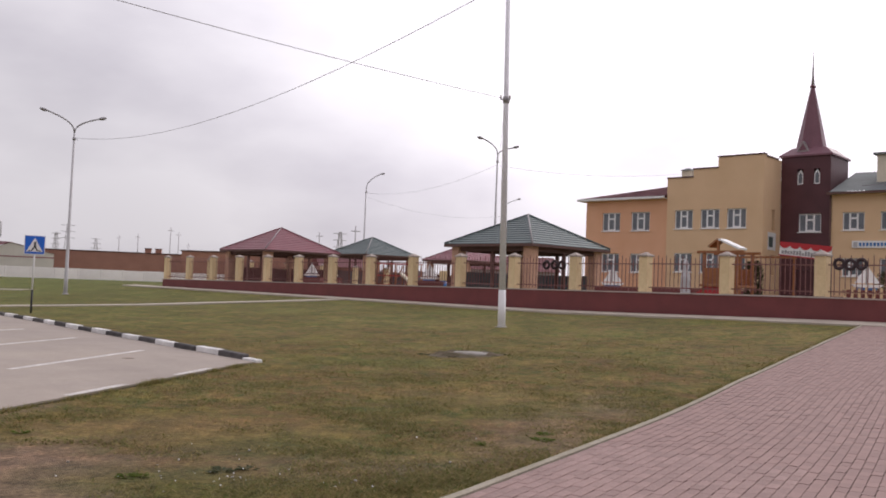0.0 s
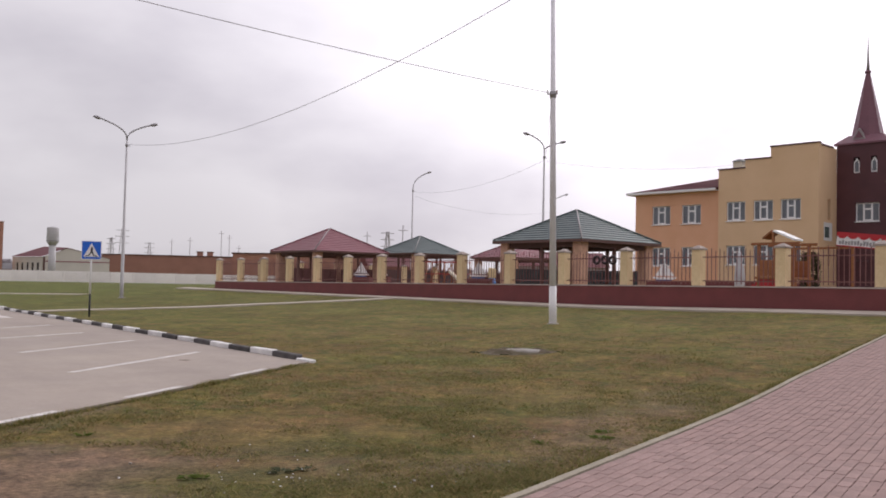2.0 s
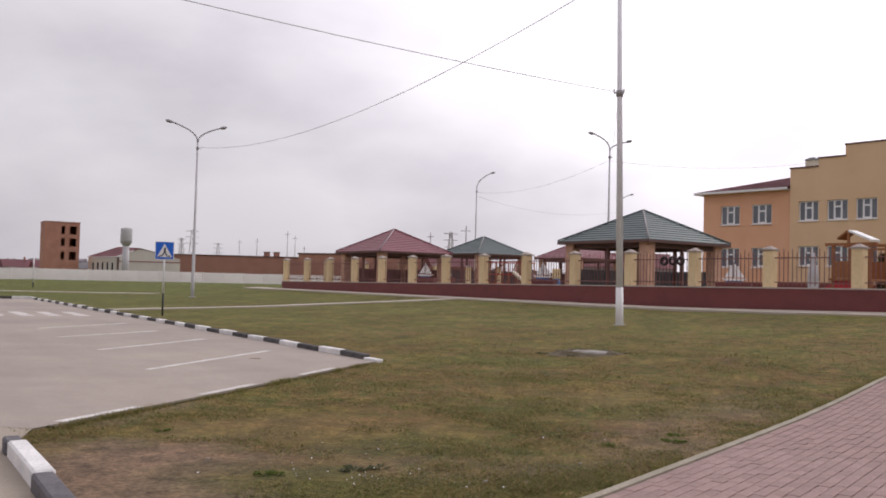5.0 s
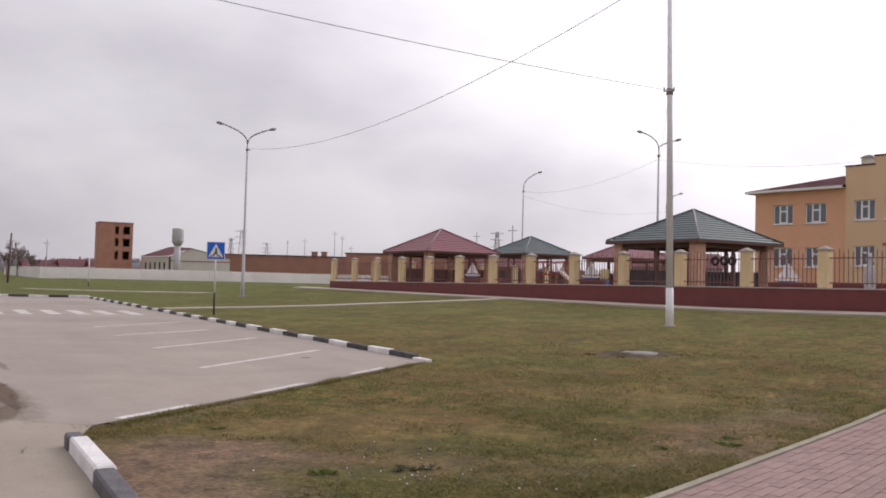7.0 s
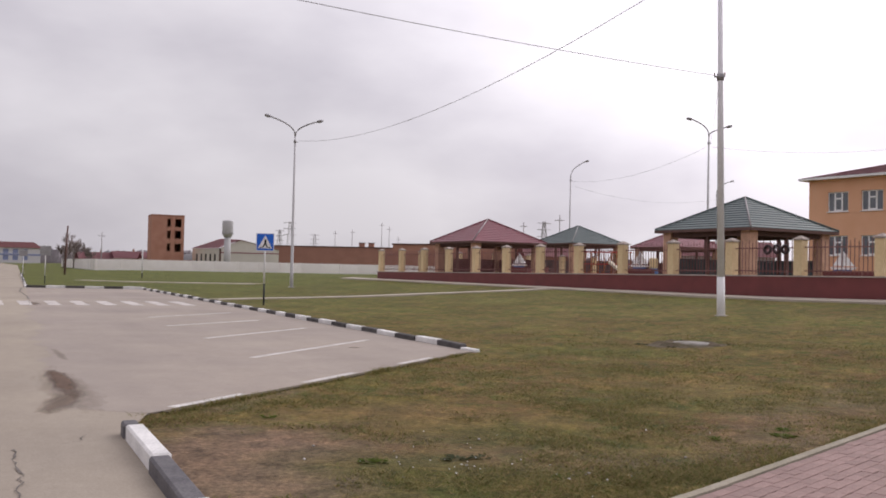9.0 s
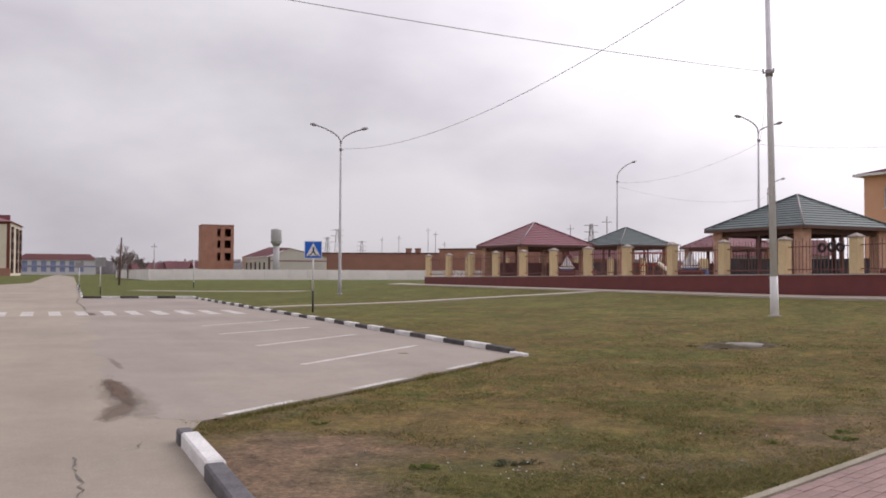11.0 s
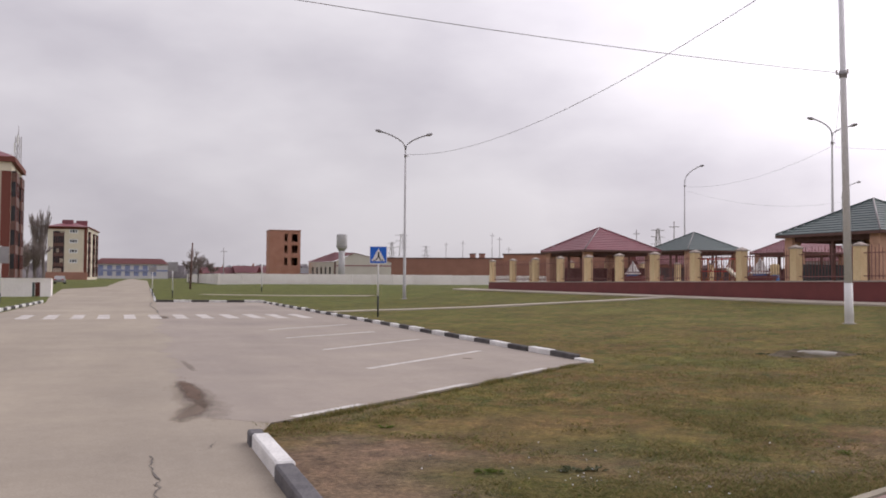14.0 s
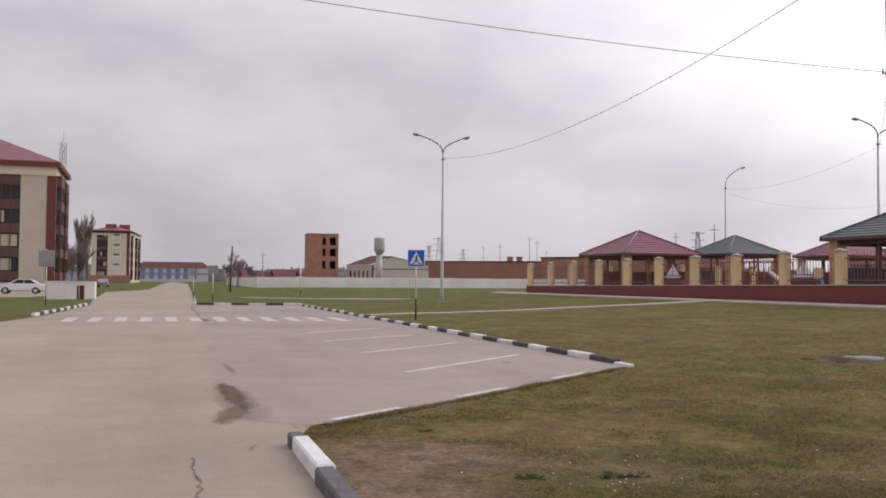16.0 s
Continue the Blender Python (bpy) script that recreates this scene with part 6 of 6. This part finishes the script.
def shrub(s, q, h, r):
    p = uv(s, q)
    t = thing("conifer", pose(p.x, p.y, land(p.x, p.y)), "dark clipped evergreen conifer by the wall", "conifer")
    part("trunk", tubed([(0, 0, -0.2), (0, 0, h * 0.8)], [0.07, 0.02], 6), M_BARK, t)
    rnd = random.Random(3)
    bm = bmesh.new()
    for _ in range(2400):
        z = h * rnd.uniform(0.08, 1.0)
        rr = r * math.sin(math.pi * (0.15 + 0.85 * (1 - z / h))) ** 0.6 * rnd.uniform(0.5, 1.05)
        a = rnd.uniform(0, 6.283)
        c = Vector((rr * math.cos(a), rr * math.sin(a), z))
        d = Vector((math.cos(a), math.sin(a), rnd.uniform(0.2, 1.2))).normalized() * 0.16
        e = Vector((-math.sin(a), math.cos(a), rnd.uniform(-0.3, 0.3))) * 0.05
        bm.faces.new([bm.verts.new(c - e), bm.verts.new(c + e), bm.verts.new(c + d)])
    part("foliage", bm, M_LEAF, t)


shrub(37.7, 14.0, 2.5, 0.5)
shrub(43.5, 17.0, 2.0, 0.9)

# banner over the entrance, hung on a timber gate frame
b0 = uv(36.2, 20.0)
bz = land(b0.x, b0.y)
bn = thing("entrance_banner", pose(b0.x, b0.y, bz, 0, 0, -46.89), "white banner with scalloped red border on a brown gate frame", "banner")
for x in (-2.5, 0.85):
    part("post", boxed(x - 0.06, x + 0.06, -0.06, 0.06, -0.3, 2.898), M_WOOD_ORANGE, bn)
part("beam", boxed(-2.6, 0.95, -0.07, 0.07, 2.9, 3.02), M_WOOD_ORANGE, bn)
for x in (0.05, 2.95):
    part("banner_pole", tubed([(x, -0.03, -0.3), (x, -0.03, 3.8 if x < 1 else 3.5)], 0.03, 6), M_DARKRED, bn)
tilt = Matrix.Translation((0, 0, 3.5)) @ Matrix.Rotation(radians(6), 4, "Y") @ Matrix.Translation((0, 0, -3.5))
part("cloth", boxed(0.0, 3.0, -0.1, -0.075, 3.08, 3.85), M_WHITE, bn, "white printed banner cloth", m=tilt)
bm = bmesh.new()
for i in range(5):
    x = i * 0.6
    prism(bm, [(x, 3.88), (x + 0.6, 3.88), (x + 0.6, 3.68), (x + 0.45, 3.56), (x + 0.3, 3.52), (x + 0.15, 3.56), (x, 3.68)], -0.125, -0.101)
bmesh.ops.recalc_face_normals(bm, faces=bm.faces[:])
part("scallops", bm, M_RED, bn, "red scalloped border", m=tilt)
bm = bmesh.new()
for i in range(16):
    box(bm, 0.15 + i * 0.17, 0.27 + i * 0.17, -0.112, -0.101, 3.2, 3.2 + random.uniform(0.12, 0.26))
part("lettering", bm, M_STEEL_D, bn, "grey bars of unreadable lettering", m=tilt)
part("red_edge", boxed(0.0, 3.0, -0.125, -0.101, 3.08, 3.14), M_RED, bn, m=tilt)

# dark rings hung on the fence
for s, z in ((35.75, 2.66), (36.2, 2.67), (36.6, 2.66), (48.05, 2.8), (48.4, 2.78), (48.75, 2.8)):
    p = uv(s, -0.08)
    bm = bmesh.new()
    n, m_, ro, ri = 20, 8, 0.15, 0.055
    vs = [[bm.verts.new(((ro + ri * math.cos(6.2832 * j / m_)) * math.cos(6.2832 * i / n), ri * math.sin(6.2832 * j / m_), (ro + ri * math.cos(6.2832 * j / m_)) * math.sin(6.2832 * i / n))) for j in range(m_)] for i in range(n)]
    for i in range(n):
        for j in range(m_):
            bm.faces.new((vs[i][j], vs[i][(j + 1) % m_], vs[(i + 1) % n][(j + 1) % m_], vs[(i + 1) % n][j])).smooth = True
    bmesh.ops.recalc_face_normals(bm, faces=bm.faces[:])
    tagged(part("hanging_ring", bm, M_RUBBER_DULL, m=pose(p.x, p.y, z, 0, 0, -46.89)), "dark maroon-black ring hung on the fence bars", "ring", "rings on the fence")


# ---- manhole on the lawn ----
mx_, my_ = 0.55, 19.7
mz_ = land(mx_, my_)
mh = thing("manhole", pose(mx_ + 0.03, my_ - 0.25, mz_, 0, 0, 12) @ Matrix.Scale(0.82, 4), "round concrete manhole cover on a weathered slab", "manhole")
bm = bmesh.new()
rings = []
for r in (0.0, 0.3, 0.5, 0.62, 0.75, 0.9, 1.05):
    row = []
    for k in range(28):
        t = 6.2832 * k / 28
        x, y = r * 1.15 * math.cos(t), r * 0.85 * math.sin(t)
        lump = 0.5 + 1.1 * noise.noise((x * 3.2, y * 3.2, 9.0)) + 0.5 * noise.noise((x * 9, y * 9, 2.0))
        row.append(bm.verts.new((x, y, -0.03 + max(0.0, lump) * 0.11 * smooth((1.05 - r) / 0.45) * smooth((r - 0.3) / 0.25) + 0.03 * smooth((1.0 - r) / 0.3))))
    rings.append(row)
for r0, r1 in zip(rings, rings[1:]):
    for k in range(28):
        bm.faces.new((r0[k], r1[k], r1[(k + 1) % 28], r0[(k + 1) % 28]))
bmesh.ops.remove_doubles(bm, verts=bm.verts[:], dist=0.001)
part("mound", bm, M_SOIL, mh, "lumpy earth round the shaft")
part("rim", lathe([(0.5, 0.0), (0.48, 0.06), (0.44, 0.075), (0.38, 0.07), (0.38, 0.05)], 24), M_COVER, mh)
part("cover", lathe([(0.37, 0.0), (0.37, 0.07), (0.3, 0.08), (0.05, 0.085)], 24), M_COVER, mh, "worn dirty concrete cover")


# ---- marks on the asphalt ----
def blot(name, c, d, length, width, mat, label, z=0.0185):
    d = Vector(d)
    bm = bmesh.new()
    quad(bm, (-length, -width, 0), (length, -width, 0), (length, width, 0), (-length, width, 0))
    return tagged(part(name, bm, mat, m=pose(c[0], c[1], z, 0, 0, math.degrees(math.atan2(d.y, d.x)))), label, "stain", kind="structure")


WAY = (-0.69, 0.72)
blot("mud_stain", (-7.75, 10.1), WAY, 1.9, 0.19, M_STAIN, "dark dried mud in a hollow of the asphalt", 0.0205)
blot("mud_stain", (-6.62, 8.6), (-0.5, 0.87), 1.0, 0.24, M_STAIN2, "paler brown mud stain on the asphalt", 0.0185)
blot("mud_stain", (-9.9, 12.9), WAY, 1.3, 0.09, M_STAIN3, "faint brownish stain on the asphalt seam", 0.0165)
blot("mud_stain", (-7.2, 9.5), WAY, 2.4, 0.4, M_STAIN3, "faint brownish film round the mud", 0.0165)
blot("mud_stain", (-22.2, 27.6), WAY, 1.6, 0.3, M_STAIN2, "small brown stain beside the crossing", 0.0185)


def crack(pts, w, seed):
    rnd = random.Random(seed)
    bm = bmesh.new()
    rows = []
    for a, b in zip(pts, pts[1:]):
        a, b = Vector(a), Vector(b)
        n = max(2, int((b - a).length / 0.1))
        dn = (b - a).normalized()
        nn = Vector((-dn.y, dn.x))
        for i in range(n):
            p = a.lerp(b, i / n) + nn * rnd.uniform(-0.025, 0.025)
            ww = w * rnd.uniform(0.15, 1.0)
            rows.append((bm.verts.new((p.x + nn.x * ww, p.y + nn.y * ww, 0.021)), bm.verts.new((p.x - nn.x * ww, p.y - nn.y * ww, 0.021))))
    for r0, r1 in zip(rows, rows[1:]):
        bm.faces.new((r0[1], r1[1], r1[0], r0[0]))
    bmesh.ops.recalc_face_normals(bm, faces=bm.faces[:])
    tagged(part("crack", bm, M_CRACK), "ragged open crack along the asphalt seam", "crack", kind="structure")


crack([(-5.35, 6.35), (-4.95, 5.85), (-4.75, 5.7), (-4.4, 5.25), (-3.9, 4.7)], 0.012, 1)
crack([(-24.9, 30.7), (-21.7, 26.8)], 0.012, 2)
crack([(-35.3, 43.0), (-31.0, 37.6), (-27.0, 33.2), (-24.9, 30.7)], 0.05, 3)
crack([(-5.14, 6.62), (-5.1, 6.85), (-5.18, 7.05), (-5.27, 7.2)], 0.008, 4)
blot("road_patch", (-5.9, 16.4), (1, 0.1), 0.15, 0.12, M_STAIN, "small dark hole in the asphalt", 0.019)


# ---- across the road: bin enclosure, parked car ----
def enclosure():
    e = thing("bin_enclosure", pose(-53.3, 48.25, 0, 0, 0, 43), "low pale plastered bin enclosure with an open doorway", "enclosure")
    part("front_wall", pierced(0, 3.5, -0.2, 1.3, 0.2, [(2.2, 2.75, -0.2, 1.1)]), M_PANEL, e, "pale plastered front wall")
    part("side_wall", boxed(0, 0.2, 0.202, 3.0, -0.2, 1.3), M_PANEL, e)
    part("side_wall", boxed(3.3, 3.5, 0.202, 3.0, -0.2, 1.3), M_PANEL, e)
    part("back_wall", boxed(0, 3.5, 3.0, 3.2, -0.2, 1.3), M_PANEL, e)
    part("coping", boxed(-0.05, 3.55, -0.05, 0.25, 1.3, 1.36), M_PANEL, e)
    part("gate_leaf", boxed(2.22, 2.38, 0.1, 0.15, 0, 1.05), M_ROOF_GREEN, e, "green gate leaf")
    part("gate_leaf", boxed(2.4, 2.73, 0.5, 0.55, 0, 1.05), M_TRIM_RED, e, "rusty red gate leaf")


enclosure()


def parked_car(x, y, ang, paint, label):
    c = thing("car", pose(x, y, 0.014, 0, 0, ang), label, "car", "parked cars")
    side = [(-2.2, 0.35), (-2.25, 0.75), (-2.1, 0.95), (-1.55, 1.02), (-0.95, 1.42), (0.35, 1.45), (1.05, 1.0), (1.95, 0.88), (2.2, 0.7), (2.22, 0.35)]
    bm = bmesh.new()
    prism(bm, side, -0.84, 0.84)
    bmesh.ops.recalc_face_normals(bm, faces=bm.faces[:])
    bmesh.ops.bevel(bm, geom=bm.edges[:], offset=0.05, segments=2, affect="EDGES")
    part("body", bm, paint, c)
    for y0, y1 in ((-0.85, -0.835), (0.835, 0.85)):
        for o in ([(-1.4, 1.03), (-0.92, 1.36), (-0.35, 1.38), (-0.35, 1.03)], [(-0.28, 1.03), (-0.28, 1.38), (0.3, 1.38), (0.85, 1.03)]):
            bm = bmesh.new()
            prism(bm, o, y0, y1)
            bmesh.ops.recalc_face_normals(bm, faces=bm.faces[:])
            part("side_window", bm, M_DARKGLASS, c, "dark side window")
    for xx in (-1.35, 1.35):
        for yy in (-0.8, 0.8):
            w = part("wheel", lathe([(0.31, -0.1), (0.33, -0.07), (0.33, 0.07), (0.31, 0.1)], 18), M_RUBBER, c, m=pose(xx, yy, 0.33, 90, 0, 0))
            part("rim", lathe([(0.2, -0.108), (0.2, 0.108)], 14), M_STEEL, w, "grey wheel rim")
    for yy in (-0.6, 0.6):
        part("tail_light", boxed(-2.27, -2.2, yy - 0.15, yy + 0.15, 0.72, 0.88), M_RED, c)
        part("headlight", boxed(2.12, 2.22, yy - 0.16, yy + 0.16, 0.68, 0.82), M_PANE, c)


tagged(part("court", slab([(-94, 52), (-64, 40), (-60.5, 52), (-66, 66), (-84, 82)], -0.05, 0.012), M_ASPHALT), "grey asphalt forecourt of the flats", "forecourt", kind="structure")
parked_car(-72.6, 63.0, 222, M_CARPAINT, "white parked saloon car beside the flats")
parked_car(-119.0, 121.0, 130, M_STEEL_D, "grey parked saloon car beyond the verge")


# ---- paving, piece by piece ----
EDGE = [(-1.71, 3.66), (0.2, 6.72), (2.03, 9.89), (5.02, 15.15), (7.6, 19.26), (9.72, 22.46), (12.84, 26.92)]
ED = Vector((0.536, 0.844))
EN = Vector((0.844, -0.536))


def edge_at(s):
    """The lawn edge of the paving, s metres on from its near end."""
    y = 6.72 + s * ED.y
    for (x0, y0), (x1, y1) in zip(EDGE, EDGE[1:]):
        if y <= y1 or (x1, y1) == EDGE[-1]:
            return Vector((x0 + (x1 - x0) * (y - y0) / (y1 - y0), y))


def on_path(s, w, dz=0.0):
    p = edge_at(s) + EN * w
    return Vector((p.x, p.y, land(p.x, p.y) + dz))


bm = bmesh.new()
ss = [-6 + 1.0 * i for i in range(31)]
ws = [0.05 + 1.2 * i for i in range(24)]
grid = [[bm.verts.new(on_path(s, w, 0.02)) for w in ws] for s in ss]
for i in range(len(ss) - 1):
    for j in range(len(ws) - 1):
        bm.faces.new((grid[i][j], grid[i][j + 1], grid[i + 1][j + 1], grid[i + 1][j])).smooth = True
bmesh.ops.bisect_plane(bm, geom=bm.verts[:] + bm.edges[:] + bm.faces[:], plane_co=(-4.72, 7.08, 0), plane_no=(0.7506, 0.6607, 0), clear_inner=True)
bmesh.ops.recalc_face_normals(bm, faces=bm.faces[:])
paving = tagged(part("paving", bm, M_SAND), "pink concrete block paving, slightly uneven", "paving", kind="structure")
strip("path_edging", EDGE, 0.075, "pale concrete edging between lawn and paving", 0.05, M_EDGING)

LP, WP = 0.2, 0.1
bm = boxed(-LP / 2 + 0.003, LP / 2 - 0.003, -WP / 2 + 0.003, WP / 2 - 0.003, -0.03, 0.026, bevel=0.004)
paver_mesh = bpy.data.meshes.new("paver")
bm.to_mesh(paver_mesh)
bm.free()
paver_mesh.materials.append(M_PAVER)
rnd = random.Random(11)
verts, faces = [], []
turn = math.degrees(math.atan2(ED.y, ED.x))
for j in range(96):
    w = 0.10 + WP * j
    for i in range(-6, 132):
        s = LP * (i + 0.5 * (j % 2)) + rnd.uniform(-0.004, 0.004)
        p = on_path(s, w)
        # slope along and across the path
        e = 0.2
        sx = (on_path(s + e, w).z - p.z) / e
        sy = (on_path(s, w - e).z - p.z) / e
        dz = 0.014 + rnd.uniform(-0.003, 0.003)
        if 0 <= i < 15 and j < 20:
            ob = share("paver", paver_mesh, paving, pose(p.x, p.y, p.z + dz, math.degrees(sy) + rnd.uniform(-0.5, 0.5), -math.degrees(sx) + rnd.uniform(-0.5, 0.5), turn + rnd.uniform(-0.8, 0.8)))
        elif w < 3.4 + s * 0.34 and s < 25:
            a, b = LP / 2 - 0.004, WP / 2 - 0.004
            k = len(verts)
            t = rnd.uniform(-0.01, 0.01)
            dx, dy = Vector((ED.x + t, ED.y)), Vector((-ED.y, ED.x))
            for sa, sb in ((-1, -1), (1, -1), (1, 1), (-1, 1)):
                q = Vector((p.x, p.y)) + dx * a * sa + dy * b * sb
                verts.append((q.x, q.y, p.z + dz + 0.024 + a * sa * sx + b * sb * sy))
                verts.append((q.x, q.y, p.z - 0.02))
            faces.append((k, k + 2, k + 4, k + 6))
            for m_ in range(4):
                n_ = (m_ + 1) % 4
                faces.append((k + 2 * m_ + 1, k + 2 * n_ + 1, k + 2 * n_, k + 2 * m_))
me = bpy.data.meshes.new("pavers_beyond")
me.from_pydata(verts, [], faces)
me.materials.append(M_PAVER_FAR)
far_pavers = new("pavers_beyond", me)
far_pavers.parent = paving
tagged(far_pavers, kind="stuff")


# ---- grass blades and small litter on the near lawn ----
def on_lawn(x, y):
    """Inside the lawn between parking, paving, near kerb and fence."""
    q = Vector((x, y)).dot(N)
    s = (y - 6.72) / ED.y
    ex = edge_at(s).x
    if x > ex - 0.12 or q > QF - 1.7:
        return False
    if y < 16.4:
        # front line of the parking, and the kerb towards the camera
        fx = -5.35 + (y - 8.3) / 8.1 * 1.5 if y > 8.3 else -4.95 + (7.3 - y) * 0.88 + 0.2
        return x > fx + 0.06
    return q > 9.75


rnd = random.Random(21)
verts, faces = [], []
made = 0
tries = 0
while made < 60000 and tries < 600000:
    tries += 1
    d = 5.2 + 24 * rnd.random() ** 2.1
    a = radians(rnd.uniform(-30, 42))
    x, y = -math.sin(a) * d, math.cos(a) * d
    if not on_lawn(x, y):
        continue
    n1 = noise.noise((x * 0.9, y * 0.9, 1.0)) + 0.6 * noise.noise((x * 3.1, y * 3.1, 4.0))
    bare = math.exp(-(((x + 3.6) / 1.15) ** 2 + ((y - 6.8) / 1.4) ** 2)) + 0.75 * math.exp(-(((x + 2.6) / 1.3) ** 2 + ((y - 9.3) / 1.0) ** 2))
    if rnd.random() > (0.42 + 0.8 * n1 - bare) * smooth((29 - d) / 16):
        continue
    z = land(x, y) + 0.05 * noise.noise((x * 0.35, y * 0.35, 3.0)) * smooth((Vector((x, y)).dot(N) - 10) / 6)
    h = rnd.uniform(0.008, 0.022) * (1 + 0.8 * max(0, n1))
    w = rnd.uniform(0.004, 0.009) * (1 + d / 14)
    t = rnd.uniform(0, 6.283)
    lean = rnd.uniform(2.0, 5.0) * h
    k = len(verts)
    c, s_ = math.cos(t), math.sin(t)
    verts += [(x - s_ * w, y + c * w, z - 0.01), (x + s_ * w, y - c * w, z - 0.01), (x + c * lean, y + s_ * lean, z + h)]
    faces.append((k, k + 1, k + 2))
    made += 1
# longer unmown blades overhang the edges of asphalt and paving
for pts, side, count in (([(-5.3, 8.4), (-4.7, 11.2), (-3.75, 16.2)], 1, 5200), (EDGE[1:], -1, 6500), ([(-3.6, 16.85), (-12.0, 26.35)], 1, 3200)):
    legs = [(Vector(a), Vector(b)) for a, b in zip(pts, pts[1:])]
    for _ in range(count):
        a, b = rnd.choices(legs, [(b - a).length for a, b in legs])[0]
        p = a.lerp(b, rnd.random())
        dn = (b - a).normalized()
        out = Vector((dn.y, -dn.x)) * side
        g = noise.noise((p.x * 1.7, p.y * 1.7, 8.0))
        if rnd.random() > 0.45 + 1.2 * g:
            continue
        p = p + out * (0.09 + abs(rnd.gauss(0, 0.05)))
        z = land(p.x, p.y)
        h, w, t = rnd.uniform(0.03, 0.07) * (1 + 0.7 * g), rnd.uniform(0.004, 0.009), rnd.uniform(0, 6.283)
        k = len(verts)
        c, s_ = math.cos(t), math.sin(t)
        verts += [(p.x - s_ * w, p.y + c * w, z - 0.01), (p.x + s_ * w, p.y - c * w, z - 0.01), (p.x + c * h * 1.1, p.y + s_ * h * 1.1, z + h)]
        faces.append((k, k + 1, k + 2))
me = bpy.data.meshes.new("grass")
me.from_pydata(verts, [], faces)
me.materials.append(M_BLADE)
tagged(new("grass", me), "short green and straw-coloured grass blades", "grass", kind="stuff")


def weed(x, y, r, leaves, mat, label, seed):
    """A low rosette of pointed leaves, rising from its middle."""
    rnd = random.Random(seed)
    bm = bmesh.new()
    for _ in range(leaves):
        a, k = rnd.uniform(0, 6.283), rnd.random() ** 0.6
        c = Vector((math.cos(a), math.sin(a), 0))
        e = Vector((-c.y, c.x, 0))
        b = c * r * k * 0.8
        L, w, up = rnd.uniform(0.04, 0.09), rnd.uniform(0.008, 0.02), rnd.uniform(0.05, 0.4)
        d = (c + e * rnd.uniform(-0.8, 0.8)).normalized() * L
        m_ = b + d * 0.55 + Vector((0, 0, L * up))
        t = b + d + Vector((0, 0, L * up * 0.8))
        v = [bm.verts.new(q) for q in (b, m_ - e * w, t, m_ + e * w)]
        bm.faces.new((v[0], v[1], v[2]))
        bm.faces.new((v[0], v[2], v[3]))
    tagged(part("weed", bm, mat, m=pose(x, y, land(x, y))), label, "weed", "weeds in the lawn")


for k, (x, y, r) in enumerate(((-2.46, 6.94, 0.07), (-2.36, 7.0, 0.05), (1.07, 9.4, 0.1), (1.14, 9.75, 0.07), (-4.1, 8.6, 0.05), (0.4, 9.0, 0.05))):
    weed(x, y, r, int(420 * r), M_WEED, "fresh green weed rosette in the thin lawn", 60 + k)
for k, (x, y, r) in enumerate(((-1.79, 7.28, 0.09), (-1.62, 7.4, 0.06), (-0.45, 19.4, 0.14), (1.42, 19.5, 0.16), (0.2, 18.9, 0.14))):
    weed(x, y, r, int(420 * r), M_WEED_DARK, "dull bluish-green weed clump in the thin lawn", 80 + k)

rnd = random.Random(31)
for k, (cx, cy, spread, count) in enumerate(((-1.72, 7.05, 0.22, 16), (-2.25, 6.9, 0.3, 8), (-0.75, 6.95, 0.3, 10), (-1.5, 7.9, 0.7, 6), (-2.6, 7.6, 0.6, 5), (0.3, 8.2, 0.8, 5))):
    for i in range(count):
        x, y = rnd.gauss(cx, spread * 0.6), rnd.gauss(cy, spread * 0.8)
        if not on_lawn(x, y):
            continue
        bm = bmesh.new()
        bmesh.ops.create_icosphere(bm, subdivisions=1, radius=rnd.uniform(0.004, 0.010) if i else 0.016)
        for v in bm.verts:
            v.co *= rnd.uniform(0.7, 1.25)
            v.co.z *= 0.6
        tagged(part("pebble", bm, M_WHITE if i % 3 else M_CONCRETE, m=pose(x, y, land(x, y) + 0.01, 0, 0, rnd.uniform(0, 360))), "small whitish pebble lying in the grass", "pebble", "pebbles in the grass")
